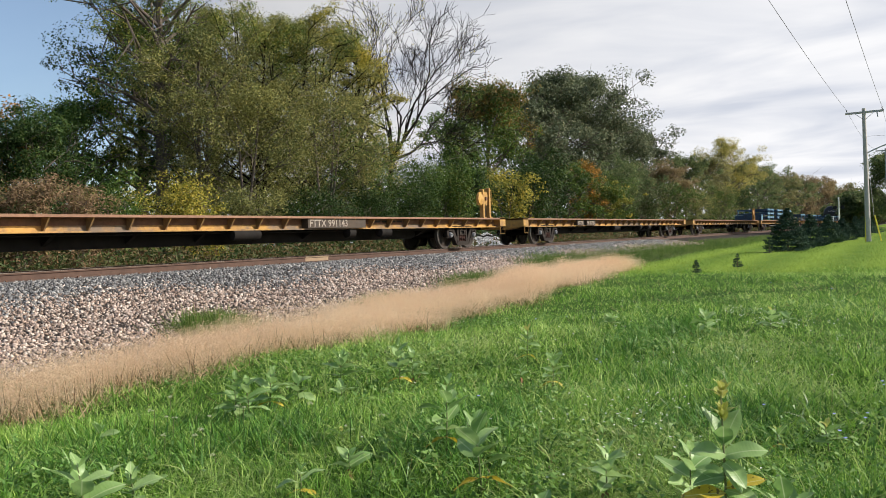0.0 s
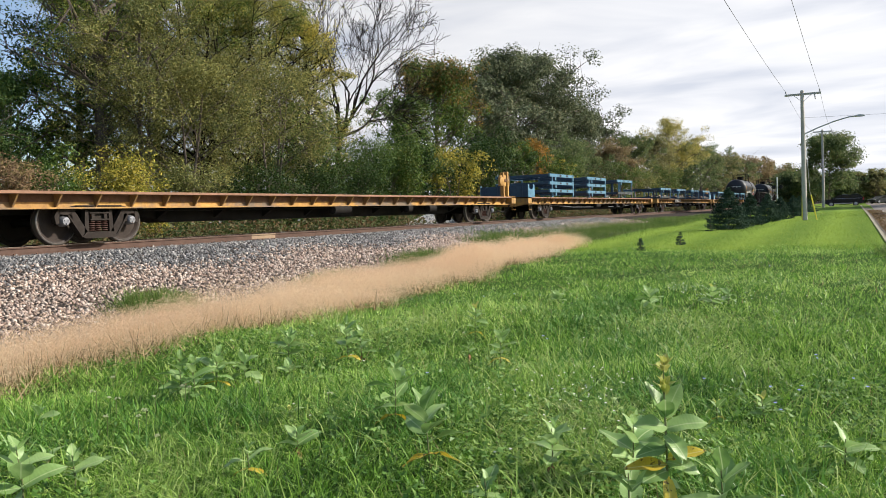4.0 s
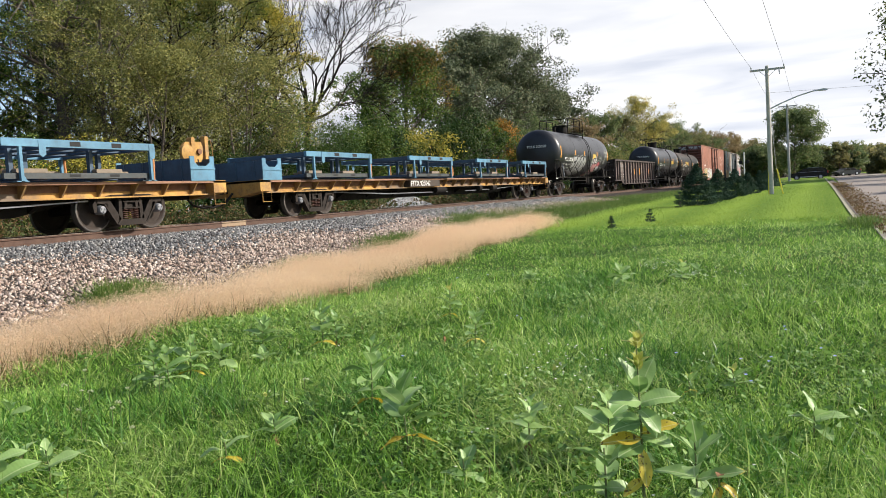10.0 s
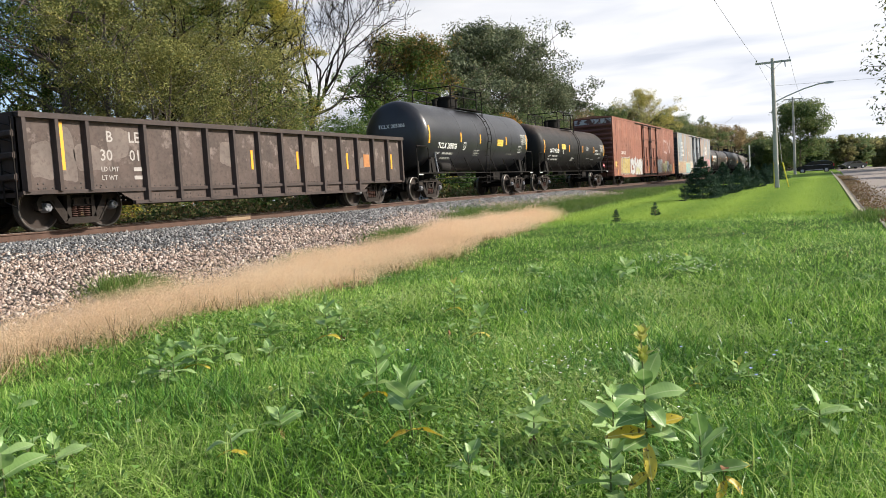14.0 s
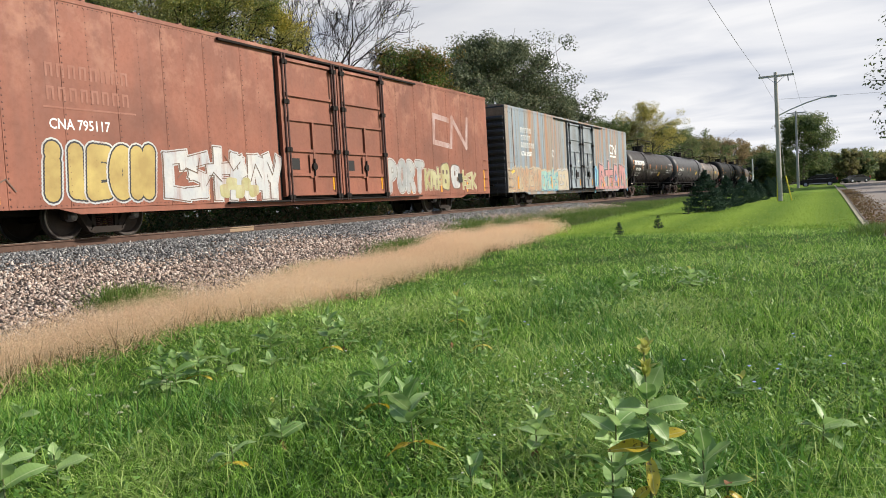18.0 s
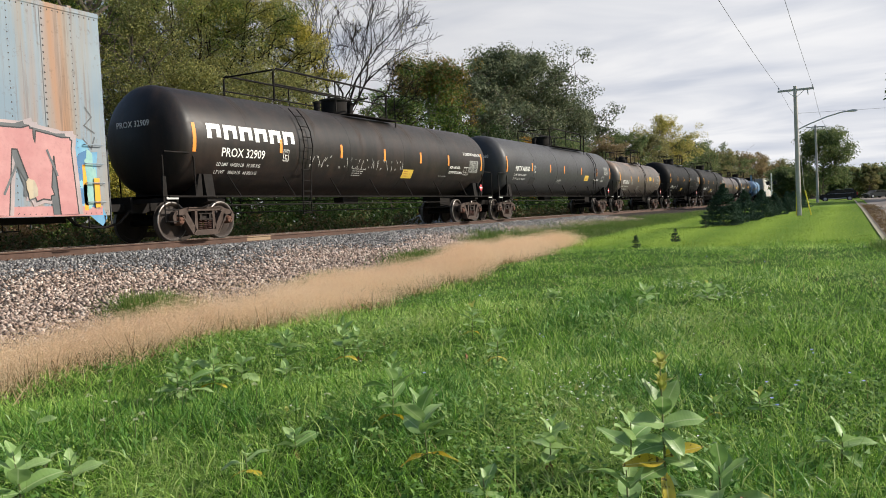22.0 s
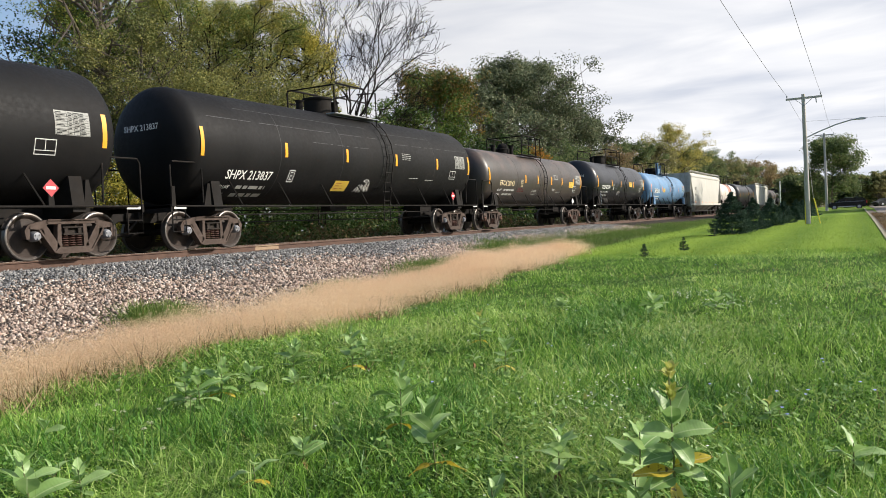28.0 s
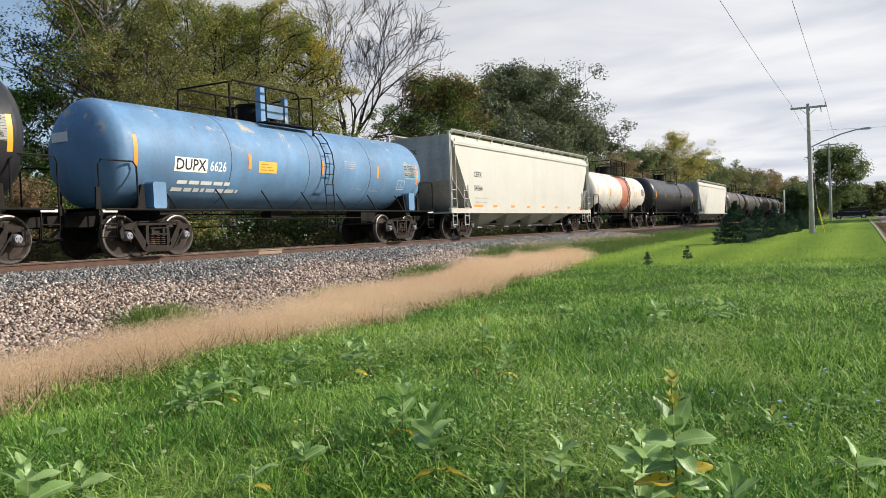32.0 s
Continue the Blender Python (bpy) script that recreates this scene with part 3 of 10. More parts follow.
# ---- tank cars ----
def tank_car(u0, u1, r, zc, shell, label, marks="", frame_mat=None, dome=0.5, seed=1, bands=(0.25, 0.5, 0.75), stripes=(0.02, 0.24, 0.44, 0.62, 0.8, 0.985),
             plate=None, ladder=0.58, text=None, near=True, rail_len=0.34, sill_z=1.05, dome_h=0.45, placard=True, stripe_mat=None, white_box=True, mark_f=0.08, mark_z=None, deck=None, plate_z=None, data=(), inset=1.27, placards=(-0.35, 0.95), reservoir=False, truck_mat="truck", caps="capsteel", bell=False, grating=None, panel_dz=0.0):
    uc, half = (u0 + u1) / 2, (u1 - u0) / 2
    frame_mat = frame_mat or MAT["under"]
    text = text or MAT["white"]
    car = car_thing("tank_car", label, "tank car", uc)
    hd = r * 0.42
    prof = [(-half - hd * math.sin(math.pi / 2 * k / 7), r * math.cos(math.pi / 2 * k / 7)) for k in range(7, 0, -1)]
    prof[0] = (prof[0][0], 0.0)
    n_seg = 8
    body = prof + [(-half + 2 * half * k / n_seg, r) for k in range(n_seg + 1)] + [(-a, b) for a, b in reversed(prof)]
    tank = part("tank", Build().lathe(body, 56, "x", (0, 0, zc)), shell, car)

    def skin(x, z):
        d = max(-0.999, min(0.999, (z - zc) / r))
        return -r * math.sqrt(1 - d * d)

    def at(f):
        return -half + 2 * half * f

    for f in bands:
        wb = Build().lathe([(at(f) - 0.011, r - 0.002), (at(f) - 0.009, r + 0.003), (at(f) + 0.009, r + 0.003), (at(f) + 0.011, r - 0.002)], 56, "x", (0, 0, zc), False)
        part("weld_seam", wb, MAT["seam"], tank)
    ends = half + hd
    # sills, bolsters, running board with brackets
    xt = half + hd * 0.9 - inset
    for s in (-1, 1):
        b = Build()
        b.box(min(s * (xt - 1.6), s * (ends + 0.45)), max(s * (xt - 1.6), s * (ends + 0.45)), -0.32, 0.32, 0.68, 1.08)
        part("stub_sill", b, frame_mat, car)
        b = Build()
        zb = zc - r * 0.80
        b.prism([(-1.35, sill_z - 0.12), (-1.25, zb + 0.25), (1.25, zb + 0.25), (1.35, sill_z - 0.12), (0.5, 0.72), (-0.5, 0.72)], "x", s * xt - 0.16, s * xt + 0.16)
        part("saddle", b, frame_mat, car)
        # end platform, handrails, steps
        b = Build()
        xe = s * (ends + 0.38)
        b.box(min(xe, xe - s * 0.55), max(xe, xe - s * 0.55), -1.38, 1.38, sill_z - 0.03, sill_z + 0.03)
        b.box(min(xe, xe - s * 0.06), max(xe, xe - s * 0.06), -1.40, 1.40, sill_z - 0.14, sill_z + 0.05)
        part("end_platform", b, frame_mat, car)
        for sy in (-1, 1):
            y = sy * 1.38
            part("handrail", Build().tube([(xe - s * 0.05, y, sill_z), (xe - s * 0.05, y, sill_z + 1.0), (xe - s * 0.12, y, sill_z + 1.12), (xe - s * 1.0, y, sill_z + 1.12), (xe - s * 1.1, y, sill_z + 1.0),
                                           (xe - s * 1.12, y, sill_z + 0.1)], 0.022, 6), frame_mat, car)
            part("step", Build().tube([(xe - s * 0.05, y, sill_z), (xe - s * 0.05, y, 0.42), (xe - s * 0.48, y, 0.42), (xe - s * 0.48, y, sill_z)], 0.02, 5).tube(
                [(xe - s * 0.05, y, 0.72), (xe - s * 0.48, y, 0.72)], 0.018, 5), frame_mat, car)
        truck(car, s * xt, truck_mat, caps)
        part("stencil_bar", Build().box(min(xe - s * 0.1, xe - s * 0.5), max(xe - s * 0.1, xe - s * 0.5), -1.403, -1.40, sill_z - 0.07, sill_z - 0.01), MAT["pale"], car)
        if near:
            fx = s * (half + placards[0 if s > 0 else 1])
            part("placard_bracket", Build().prism([(fx - 0.07, sill_z), (fx - 0.05, sill_z + 0.5), (fx + 0.05, sill_z + 0.5), (fx + 0.07, sill_z)], "y", -1.42, -1.37), frame_mat, car)
            part("saddle_bracket", Build().prism([(s * (half - 0.35) - 0.16, sill_z), (s * (half - 0.4) - 0.05, sill_z + 0.6), (s * (half - 0.4) + 0.03, sill_z + 0.6), (s * (half - 0.35) + 0.1, sill_z)], "y", -1.30, -1.22), frame_mat, car)
    couplers(car, -ends - 0.4, ends + 0.4)
    for sy in (-1, 1):
        rb = Build().tube([(-ends - 0.2, sy * 1.40, sill_z), (ends + 0.2, sy * 1.40, sill_z)], 0.026, 6)
        part("running_rail", rb, frame_mat, car, "thin steel edge rail along the tank")
        k = 7 if near else 3
        for i in range(k):
            x = -half * 0.8 + 1.6 * half * i / (k - 1)
            z1 = zc - r * 0.62
            part("bracket", Build().tube([(x, sy * 1.40, sill_z), (x - 0.32, sy * 1.22, z1)], 0.022, 5), frame_mat, car)
    # brake rigging and piping low between the trucks
    b = Build().box(-0.5, 0.5, -0.15, 0.25, zc - r - 0.22, zc - r - 0.02, 0.05)
    b.tube([(-xt + 1.3, -0.75, 0.62), (xt - 1.3, -0.75, 0.62)], 0.018, 5).tube([(-xt + 1.2, -0.5, 0.85), (xt - 1.2, -0.5, 0.85)], 0.02, 5)
    part("brake_piping", b, frame_mat, car)
    if reservoir:
        xr = -half + 1.25
        part("brake_reservoir", Build().lathe([(xr, 0.0), (xr + 0.04, 0.15), (xr + 0.1, 0.2), (xr + 0.95, 0.2), (xr + 1.01, 0.15), (xr + 1.05, 0.0)], 18, "x", (0, -1.22, sill_z + 0.27)), frame_mat, car, "dark brake reservoir")
        part("jack_post", Build().tube([(xr - 0.28, -1.36, sill_z), (xr - 0.38, -1.30, sill_z + 0.75), (xr - 0.38, -1.30, sill_z + 0.9)], 0.04, 7, 0.02), MAT["capsteel"], car, "pale steel post")
        part("platform_plate", Build().box(xr - 0.6, xr + 0.3, -1.42, -1.1, sill_z - 0.02, sill_z + 0.05, 0.01), frame_mat, car)
    # manway, platform, railing
    xd = at(dome)
    zt = zc + r
    if bell:
        part("manway", Build().lathe([(zt - 0.1, 0.36), (zt + 0.22, 0.36), (zt + 0.24, 0.30)] + [(zt + 0.24 + 0.30 * math.sin(a), max(0.0, 0.30 * math.cos(a))) for a in (0.3, 0.6, 0.9, 1.2, math.pi / 2)], 20, "z", (xd, 0, 0)), frame_mat, car, "bell-shaped manway cover")
    else:
        part("manway", Build().lathe([(zt - 0.1, 0.46), (zt + dome_h, 0.46), (zt + dome_h, 0.52), (zt + dome_h + 0.06, 0.52), (zt + dome_h + 0.09, 0.4), (zt + dome_h + 0.1, 0.0)], 24, "z", (xd, 0, 0)), frame_mat, car)
    rl = rail_len * 2 * half / 2
    xa, xb = (at(deck[0]), at(deck[1])) if deck else (xd - rl * 0.75, xd + rl)
    for y0, y1 in ((-1.0, -0.62), (0.62, 1.0)):
        part("walkway", Build().box(max(xa, xd - 0.5), xb, y0, y1, zt - 0.115, zt - 0.085), grating or frame_mat, car)
    part("walkway", Build().box(xb - 0.5, xb, -0.6, 0.6, zt + 0.02, zt + 0.05), frame_mat, car)
    for dx, dy, h in ((-0.75, 0.2, 0.35), (0.78, -0.15, 0.42), (0.95, 0.3, 0.25)):
        fit = Build().lathe([(zt - 0.05, 0.12), (zt + h, 0.12), (zt + h, 0.16), (zt + h + 0.05, 0.16)], 10, "z", (xd + dx, dy, 0))
        part("valve", fit, frame_mat, car)
    for sy in (-1, 1):
        y = sy * 0.98
        part("guard_rail", Build().tube([(xa, y, zt - 0.1), (xa, y, zt + 0.78), (xa + 0.15, y, zt + 0.9), (xb - 0.9, y, zt + 0.9), (xb - 0.75, y, zt + 0.78), (xb - 0.75, y, zt - 0.1)], 0.034, 6).tube(
            [(xa, y, zt + 0.42), (xb - 0.75, y, zt + 0.42)], 0.027, 5).tube([((xa + xb) / 2 - 0.4, y, zt - 0.1), ((xa + xb) / 2 - 0.4, y, zt + 0.9)], 0.027, 5), frame_mat, car)
        part("guard_rail", Build().tube([(xb - 0.1, y, zt - 0.35), (xb - 0.1, y, zt + 0.85), (xb - 0.1, y * 0.2, zt + 0.9)], 0.032, 6), frame_mat, car)
    part("guard_rail", Build().tube([(xa, -0.98, zt + 0.84), (xa, 0.98, zt + 0.84)], 0.026, 6), frame_mat, car)
    for sy in (-1, 1):
        lx = at(ladder)
        pts = [(lx, sy * 1.44, 0.5), (lx, sy * 1.44, sill_z)] + [(lx, sy * (r + 0.13) * math.cos(a), zc + (r + 0.13) * math.sin(a)) for a in (-0.35, 0.0, 0.3, 0.6, 0.85)]
        lad = part("ladder", Build().tube(pts, 0.02, 5).tube([(p[0] + 0.42, p[1], p[2]) for p in pts], 0.02, 5), frame_mat, car)
        for k in range(11):
            z = 0.55 + k * 0.33
            if z > zc + r * 0.85:
                break
            y = sy * 1.44 if z < sill_z else sy * max(1.44 if z < zc - 0.5 else 0.0, (r + 0.13) * math.sqrt(max(0.0, 1 - ((z - zc) / (r + 0.13)) ** 2)))
            part("rung", Build().tube([(lx, y, z), (lx + 0.42, y, z)], 0.016, 5), frame_mat, lad)
        if not near:
            break
    # markings
    for f in stripes:
        x = at(f)
        h = 0.75 if f < 0.05 or f > 0.95 else 0.42
        z = zc + (0.0 if h > 0.5 else -0.04)
        part("reflective_strip", patch(Build(), x - 0.06, x + 0.06, z - h / 2, z + h / 2, skin, 1, 6), stripe_mat or MAT["safety"], tank)
    if near:
        if marks:
            mz = mark_z if mark_z is not None else zc - 0.35
            lettering(car, marks, 0.335, at(mark_f), mz, text, shape=lambda x, z: skin(x, z) - 0.008, stretch=0.98)
            for k, word in enumerate(data or ("LD LMT", "LT WT")):
                lettering(car, word, 0.13, at(mark_f) - 0.1, mz - 0.25 - 0.2 * k, MAT["pale"], shape=lambda x, z: skin(x, z) - 0.008)
            if not data:
                part("stencil_bar", bars(at(mark_f) + 0.62, mz - 0.25, 1.5, 1, skin, 0.085, 0.2, seed), MAT["chalk"], tank)
                part("stencil_bar", bars(at(mark_f) + 0.62, mz - 0.45, 1.5, 1, skin, 0.085, 0.2, seed + 1), MAT["chalk"], tank)
            fb = Build()
            for a0, a1, c0, c1 in ((0, 0.26, 0, 0.02), (0, 0.26, 0.32, 0.34), (0, 0.02, 0.02, 0.32), (0.24, 0.26, 0.02, 0.32), (0.08, 0.19, 0.055, 0.08), (0.08, 0.105, 0.08, 0.165), (0.08, 0.19, 0.165, 0.19), (0.07, 0.19, 0.262, 0.282)):
                patch(fb, at(mark_f) + 2.6 + a0, at(mark_f) + 2.6 + a1, mz - 0.03 + c0, mz - 0.03 + c1, skin, 1, 4)
            part("stencil_box", fb, text, tank)
            lettering(car, marks, 0.22, -half - hd * 0.985, zc + r * 0.22, text, y=0.55, face="end")
        r2 = random.Random(seed)
        for f, zz, k in ((0.43, -0.6, 4), (0.66, 0.45 * r2.random(), 4), (0.70, -0.66, 1), (0.78, -0.70, 1)):
            if plate is not None and abs(f - plate - 0.03) < 0.08:
                continue
            fine = Build()
            for j in range(k):
                q = at(f) - 0.3
                for i in range(4):
                    wide = r2.uniform(0.06, 0.2)
                    patch(fine, q, q + wide, zc + zz - 0.07 * j, zc + zz - 0.07 * j + 0.022, skin, 1, 1)
                    q += wide + 0.035
            tagged(part("stencil_block", fine, MAT["chalk"], tank), kind="stuff")
        pc = zc + panel_dz
        if white_box:
            part("data_panel", patch(Build(), at(0.915), at(0.915) + 0.85, pc - 0.16, pc + 0.36, skin, 1, 5), MAT["panelpale"], tank, "pale data panel")
            rows, rr = Build(), random.Random(seed + 40)
            for k in range(9):
                patch(rows, at(0.915) + 0.01, at(0.915) + 0.84, pc - 0.15 + k * 0.055, pc - 0.142 + k * 0.055, lambda a, b: skin(a, b) - 0.004, 1, 1)
                for q, wide in ((0.03, 0.22), (0.33, 0.10), (0.47, 0.12), (0.62, 0.14)):
                    if rr.random() < 0.85:
                        patch(rows, at(0.915) + q, at(0.915) + q + wide * rr.uniform(0.5, 1.1), pc - 0.128 + k * 0.055, pc - 0.108 + k * 0.055, lambda a, b: skin(a, b) - 0.004, 1, 1)
            for q in (0.295, 0.445, 0.595):
                patch(rows, at(0.915) + q, at(0.915) + q + 0.008, pc - 0.15, pc + 0.35, lambda a, b: skin(a, b) - 0.004, 1, 5)
            tagged(part("panel_print", rows, MAT["blackplate"], tank), kind="stuff")
        fr = Build()
        for a0, a1, c0, c1 in ((0, 0.5, 0, 0.018), (0, 0.5, 0.312, 0.33), (0, 0.018, 0.018, 0.312), (0.482, 0.5, 0.018, 0.312), (0.24, 0.255, 0.10, 0.312), (0.018, 0.482, 0.085, 0.10)):
            patch(fr, at(0.885) + a0, at(0.885) + a1, zc - 0.60 + c0, zc - 0.60 + c1, skin, 1, 4)
        part("stencil_box", fr, MAT["pale"], tank)
        if plate is not None:
            x = at(plate)
            pz = plate_z if plate_z is not None else zc - 0.12
            part("notice_plate", patch(Build(), x, x + 0.78, pz, pz + 0.32, skin, 1, 2, 0.008), MAT["notice"], tank, "yellow notice panel")
            part("stencil_bar", bars(x + 0.08, pz + 0.23, 0.6, 3, lambda a, b: skin(a, b) - 0.006, 0.022, 0.08, seed + 9), MAT["strap"], tank)
        if placard:
            for s in (1,):
                fx = half + placards[0]
                d = Build().add([(fx, -1.425, sill_z + 0.2), (fx + 0.19, -1.425, sill_z + 0.39), (fx, -1.425, sill_z + 0.58), (fx - 0.19, -1.425, sill_z + 0.39)], [(0, 1, 2, 3)])
                pl = part("placard", d, MAT["placard"], car, "red and white hazard diamond")
                part("placard_bar", Build().box(fx - 0.11, fx + 0.11, -1.432, -1.427, sill_z + 0.36, sill_z + 0.42), MAT["white"], pl)
    return car, tank, skin, at


MAT["creamtext"] = plain("cream_stencil_paint", (0.62, 0.50, 0.30), 0.7, 0, 0.2, 12)
MAT["galvdeck"] = plain("dull_galvanised_grating", (0.30, 0.31, 0.33), 0.6, 0.3, 0.2, 10)
MAT["fadedred"] = plain("faded_dark_red_paint", (0.10, 0.022, 0.022), 0.8, 0, 0.3, 9)
MAT["seam"] = plain("dark_weld_line", (0.010, 0.010, 0.011), 0.6)
MAT["panelpale"] = plain("pale_data_panel", (0.30, 0.30, 0.28), 0.6, 0, 0.2, 8)
MAT["pale"] = plain("pale_stencil_paint", (0.55, 0.55, 0.53), 0.7, 0, 0.2, 12)
MAT["notice"] = plain("yellow_notice", (0.62, 0.42, 0.06), 0.5, 0, 0.12)
MAT["placard"] = plain("red_placard", (0.42, 0.04, 0.05), 0.6, 0, 0.3)
MAT["tankgrey"] = painted("dark_grey_tank_paint", (0.021, 0.022, 0.027), 0.34, (0.03, 0.025, 0.021), 0.3, 0.7, 0.3, gloss=0.42)
MAT["tankblack"] = painted("black_tank_paint", (0.0078, 0.0078, 0.0085), 0.58, (0.018, 0.0145, 0.012), 0.3, 0.8, 0.3, gloss=0.15)
MAT["tanksoot"] = painted("sooty_brown_tank_paint", (0.0125, 0.0108, 0.0102), 0.46, (0.055, 0.034, 0.026), 0.5, 0.5, 0.6, gloss=0.35)
MAT["tankmid"] = painted("mid_grey_tank_paint", (0.047, 0.048, 0.053), 0.46, (0.035, 0.028, 0.022), 0.35, 0.5, 0.35, gloss=0.35)
MAT["tankbrown"] = painted("brown_grey_tank_paint", (0.044, 0.038, 0.035), 0.42, (0.07, 0.046, 0.034), 0.5, 0.45, 0.6, worn=(0.13, 0.080, 0.062), worn_from=(2.5, 3.8), worn_size=0.9, worn_at=(0.47, 0.64), gloss=0.55)
MAT["tankblue"] = painted("sky_blue_tank_paint", (0.125, 0.25, 0.42), 0.55, (0.10, 0.09, 0.09), 0.3, 0.7, 0.35, worn=(0.40, 0.36, 0.28), worn_size=1.7, worn_at=(0.585, 0.62), gloss=0.35)
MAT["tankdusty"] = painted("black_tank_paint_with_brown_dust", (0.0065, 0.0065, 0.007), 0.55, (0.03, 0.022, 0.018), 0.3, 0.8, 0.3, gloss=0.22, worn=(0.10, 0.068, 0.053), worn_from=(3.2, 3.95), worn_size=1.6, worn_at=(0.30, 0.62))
MAT["tankspill"] = painted("brown_grey_paint_with_rusty_spill", (0.075, 0.066, 0.059), 0.45, (0.12, 0.078, 0.052), 0.5, 0.45, 0.5, worn=(0.20, 0.135, 0.095), worn_from=(2.6, 3.4), worn_size=0.7, worn_at=(0.50, 0.62))
MAT["tankwhite"] = painted("off_white_tank_paint", (0.62, 0.58, 0.54), 0.5, (0.28, 0.2, 0.15), 0.4, 0.8, 0.4)
MAT["bandred"] = painted("red_band_paint", (0.46, 0.17, 0.115), 0.5, (0.2, 0.1, 0.07), 0.4, 1.0, 0.4)
MAT["hopper"] = painted("light_grey_hopper_paint", (0.47, 0.455, 0.41), 0.6, (0.27, 0.24, 0.20), 0.12, 0.7, 0.18, fade=0.9)
MAT["hopperend"] = painted("grey_hopper_end", (0.44, 0.43, 0.40), 0.6, (0.12, 0.10, 0.09), 0.5, 0.8, 0.5)
MAT["orangestripe"] = plain("orange_strip", (0.78, 0.27, 0.04), 0.45, 0, 0.1)


# ---- flat cars ----
def flat_car(u0, u1, label, marks="", mark_x=0.5, loads=False, post=None):
    uc, L = (u0 + u1) / 2, (u1 - u0) / 2
    car = car_thing("flat_car", label, "flat car", uc)
    Y = 1.34
    part("deck", Build().box(-L, L, -Y, Y, 1.03, 1.09), MAT["deck"], car, "rusty steel deck with a worn edge")
    for sy in (-1, 1):
        b = Build().box(-L + 0.5, L - 0.5, min(sy * (Y - 0.30), sy * (Y - 0.32)), max(sy * (Y - 0.30), sy * (Y - 0.32)), 0.74, 1.03)
        b.box(-L + 0.5, L - 0.5, min(sy * (Y - 0.32), sy * (Y - 0.16)), max(sy * (Y - 0.32), sy * (Y - 0.16)), 0.71, 0.745)
        sill = part("side_sill", b, MAT["yellow"], car, "faded yellow side sill")
        # dark band for rust and for the shadow under the deck edge, painted on
        part("rusted_web", Build().box(-L + 0.5, L - 0.5, min(sy * (Y - 0.296), sy * (Y - 0.305)), max(sy * (Y - 0.296), sy * (Y - 0.305)), 0.865, 1.03), MAT["rust"], sill, "rust-brown upper web, rust and the deck's shade in one dark band")
        k = 26
        gus = stock("gusset%d" % sy, lambda: Build().prism([(sy * (Y - 0.30), 0.745), (sy * (Y - 0.30), 1.03), (sy * (Y - 0.02), 1.03), (sy * (Y - 0.24), 0.745)], "x", -0.02, 0.02).mesh("gusset", MAT["yellow"], 0))
        for i in range(k):
            part("gusset", gus, None, sill, at=pose(-L + 1.1 + (2 * L - 2.2) * i / (k - 1), 0, 0))
    # fish-belly centre sill and cross bearers
    b = Build().prism([(-L + 0.3, 0.62), (-L + 0.3, 1.03), (L - 0.3, 1.03), (L - 0.3, 0.62), (L - 4.5, 0.62), (L - 5.9, 0.36), (-L + 5.9, 0.36), (-L + 4.5, 0.62)], "y", -0.42, 0.42)
    part("centre_sill", b, MAT["under"], car)
    for i in range(9):
        x = -L + 5.5 + (2 * L - 11) * i / 8
        part("cross_bearer", stock("bearer", lambda: Build().prism([(-Y + 0.33, 0.78), (-Y + 0.33, 1.03), (Y - 0.33, 1.03), (Y - 0.33, 0.78), (0.45, 0.45), (-0.45, 0.45)], "x", -0.05, 0.05).mesh("cross_bearer", MAT["under"], 30)), None, car, at=pose(x, 0, 0))
    for s in (-1, 1):
        b = Build().prism([(-Y, 0.76), (-Y, 1.10), (Y, 1.10), (Y, 0.76), (0.5, 0.62), (-0.5, 0.62)], "x", min(s * L, s * (L - 0.5)), max(s * L, s * (L - 0.5)))
        part("end_sill", b, MAT["yellow"], car, "scuffed yellow end sill")
        for sy in (-1, 1):
            x = s * (L - 0.08)
            part("step", Build().tube([(x, sy * Y, 0.8), (x, sy * Y, 0.44), (x - s * 0.42, sy * Y, 0.44), (x - s * 0.42, sy * Y, 0.8)], 0.014, 5), MAT["yellow"], car)
        truck(car, s * (L - 3.2))
    couplers(car, -L, L)
    for x, w in ((-1.5, 1.0), (3.3, 0.35), (5.0, 0.6)):
        part("air_tank", Build().lathe([(x, 0.0), (x + 0.04, 0.15), (x + w, 0.15), (x + w + 0.04, 0.0)], 14, "x", (0, -1.08, 0.60)), MAT["under"], car)
    if loads:
        part("brake_rod", Build().tube([(-L + 4.4, -1.0, 0.66), (-L + 8.2, -1.0, 0.52), (0.0, -1.0, 0.50)], 0.022, 5), MAT["capsteel"], car, "pale steel brake rod")
        part("brake_rod", Build().tube([(L - 4.4, -1.0, 0.66), (L - 8.2, -1.0, 0.52), (2.0, -1.0, 0.50)], 0.022, 5), MAT["capsteel"], car, "pale steel brake rod")
    part("brake_piping", Build().tube([(-L + 4.5, -0.9, 0.66), (L - 4.5, -0.9, 0.66)], 0.025, 5), MAT["under"], car)
    if marks:
        x = -L + 2 * L * mark_x
        wide = len(marks) * 0.235 + 0.3
        out = -Y + (0.01 if loads else 0.05)
        part("number_panel", Build().box(x - 0.06, x + wide - 0.2, out + 0.003, -Y + 0.31, 0.75, 1.028), MAT["stained"], car, "black panel behind the number")
        lettering(car, marks, 0.30, x, 0.79, MAT["dimletter"] if not loads else MAT["pale"], y=out, stretch=1.05)
        part("stencil_rows", bars(x + wide + 0.6, 0.92, 2.4, 1, lambda a, b: -Y + 0.298, 0.06, 0.1, 5), MAT["blackplate"], car)
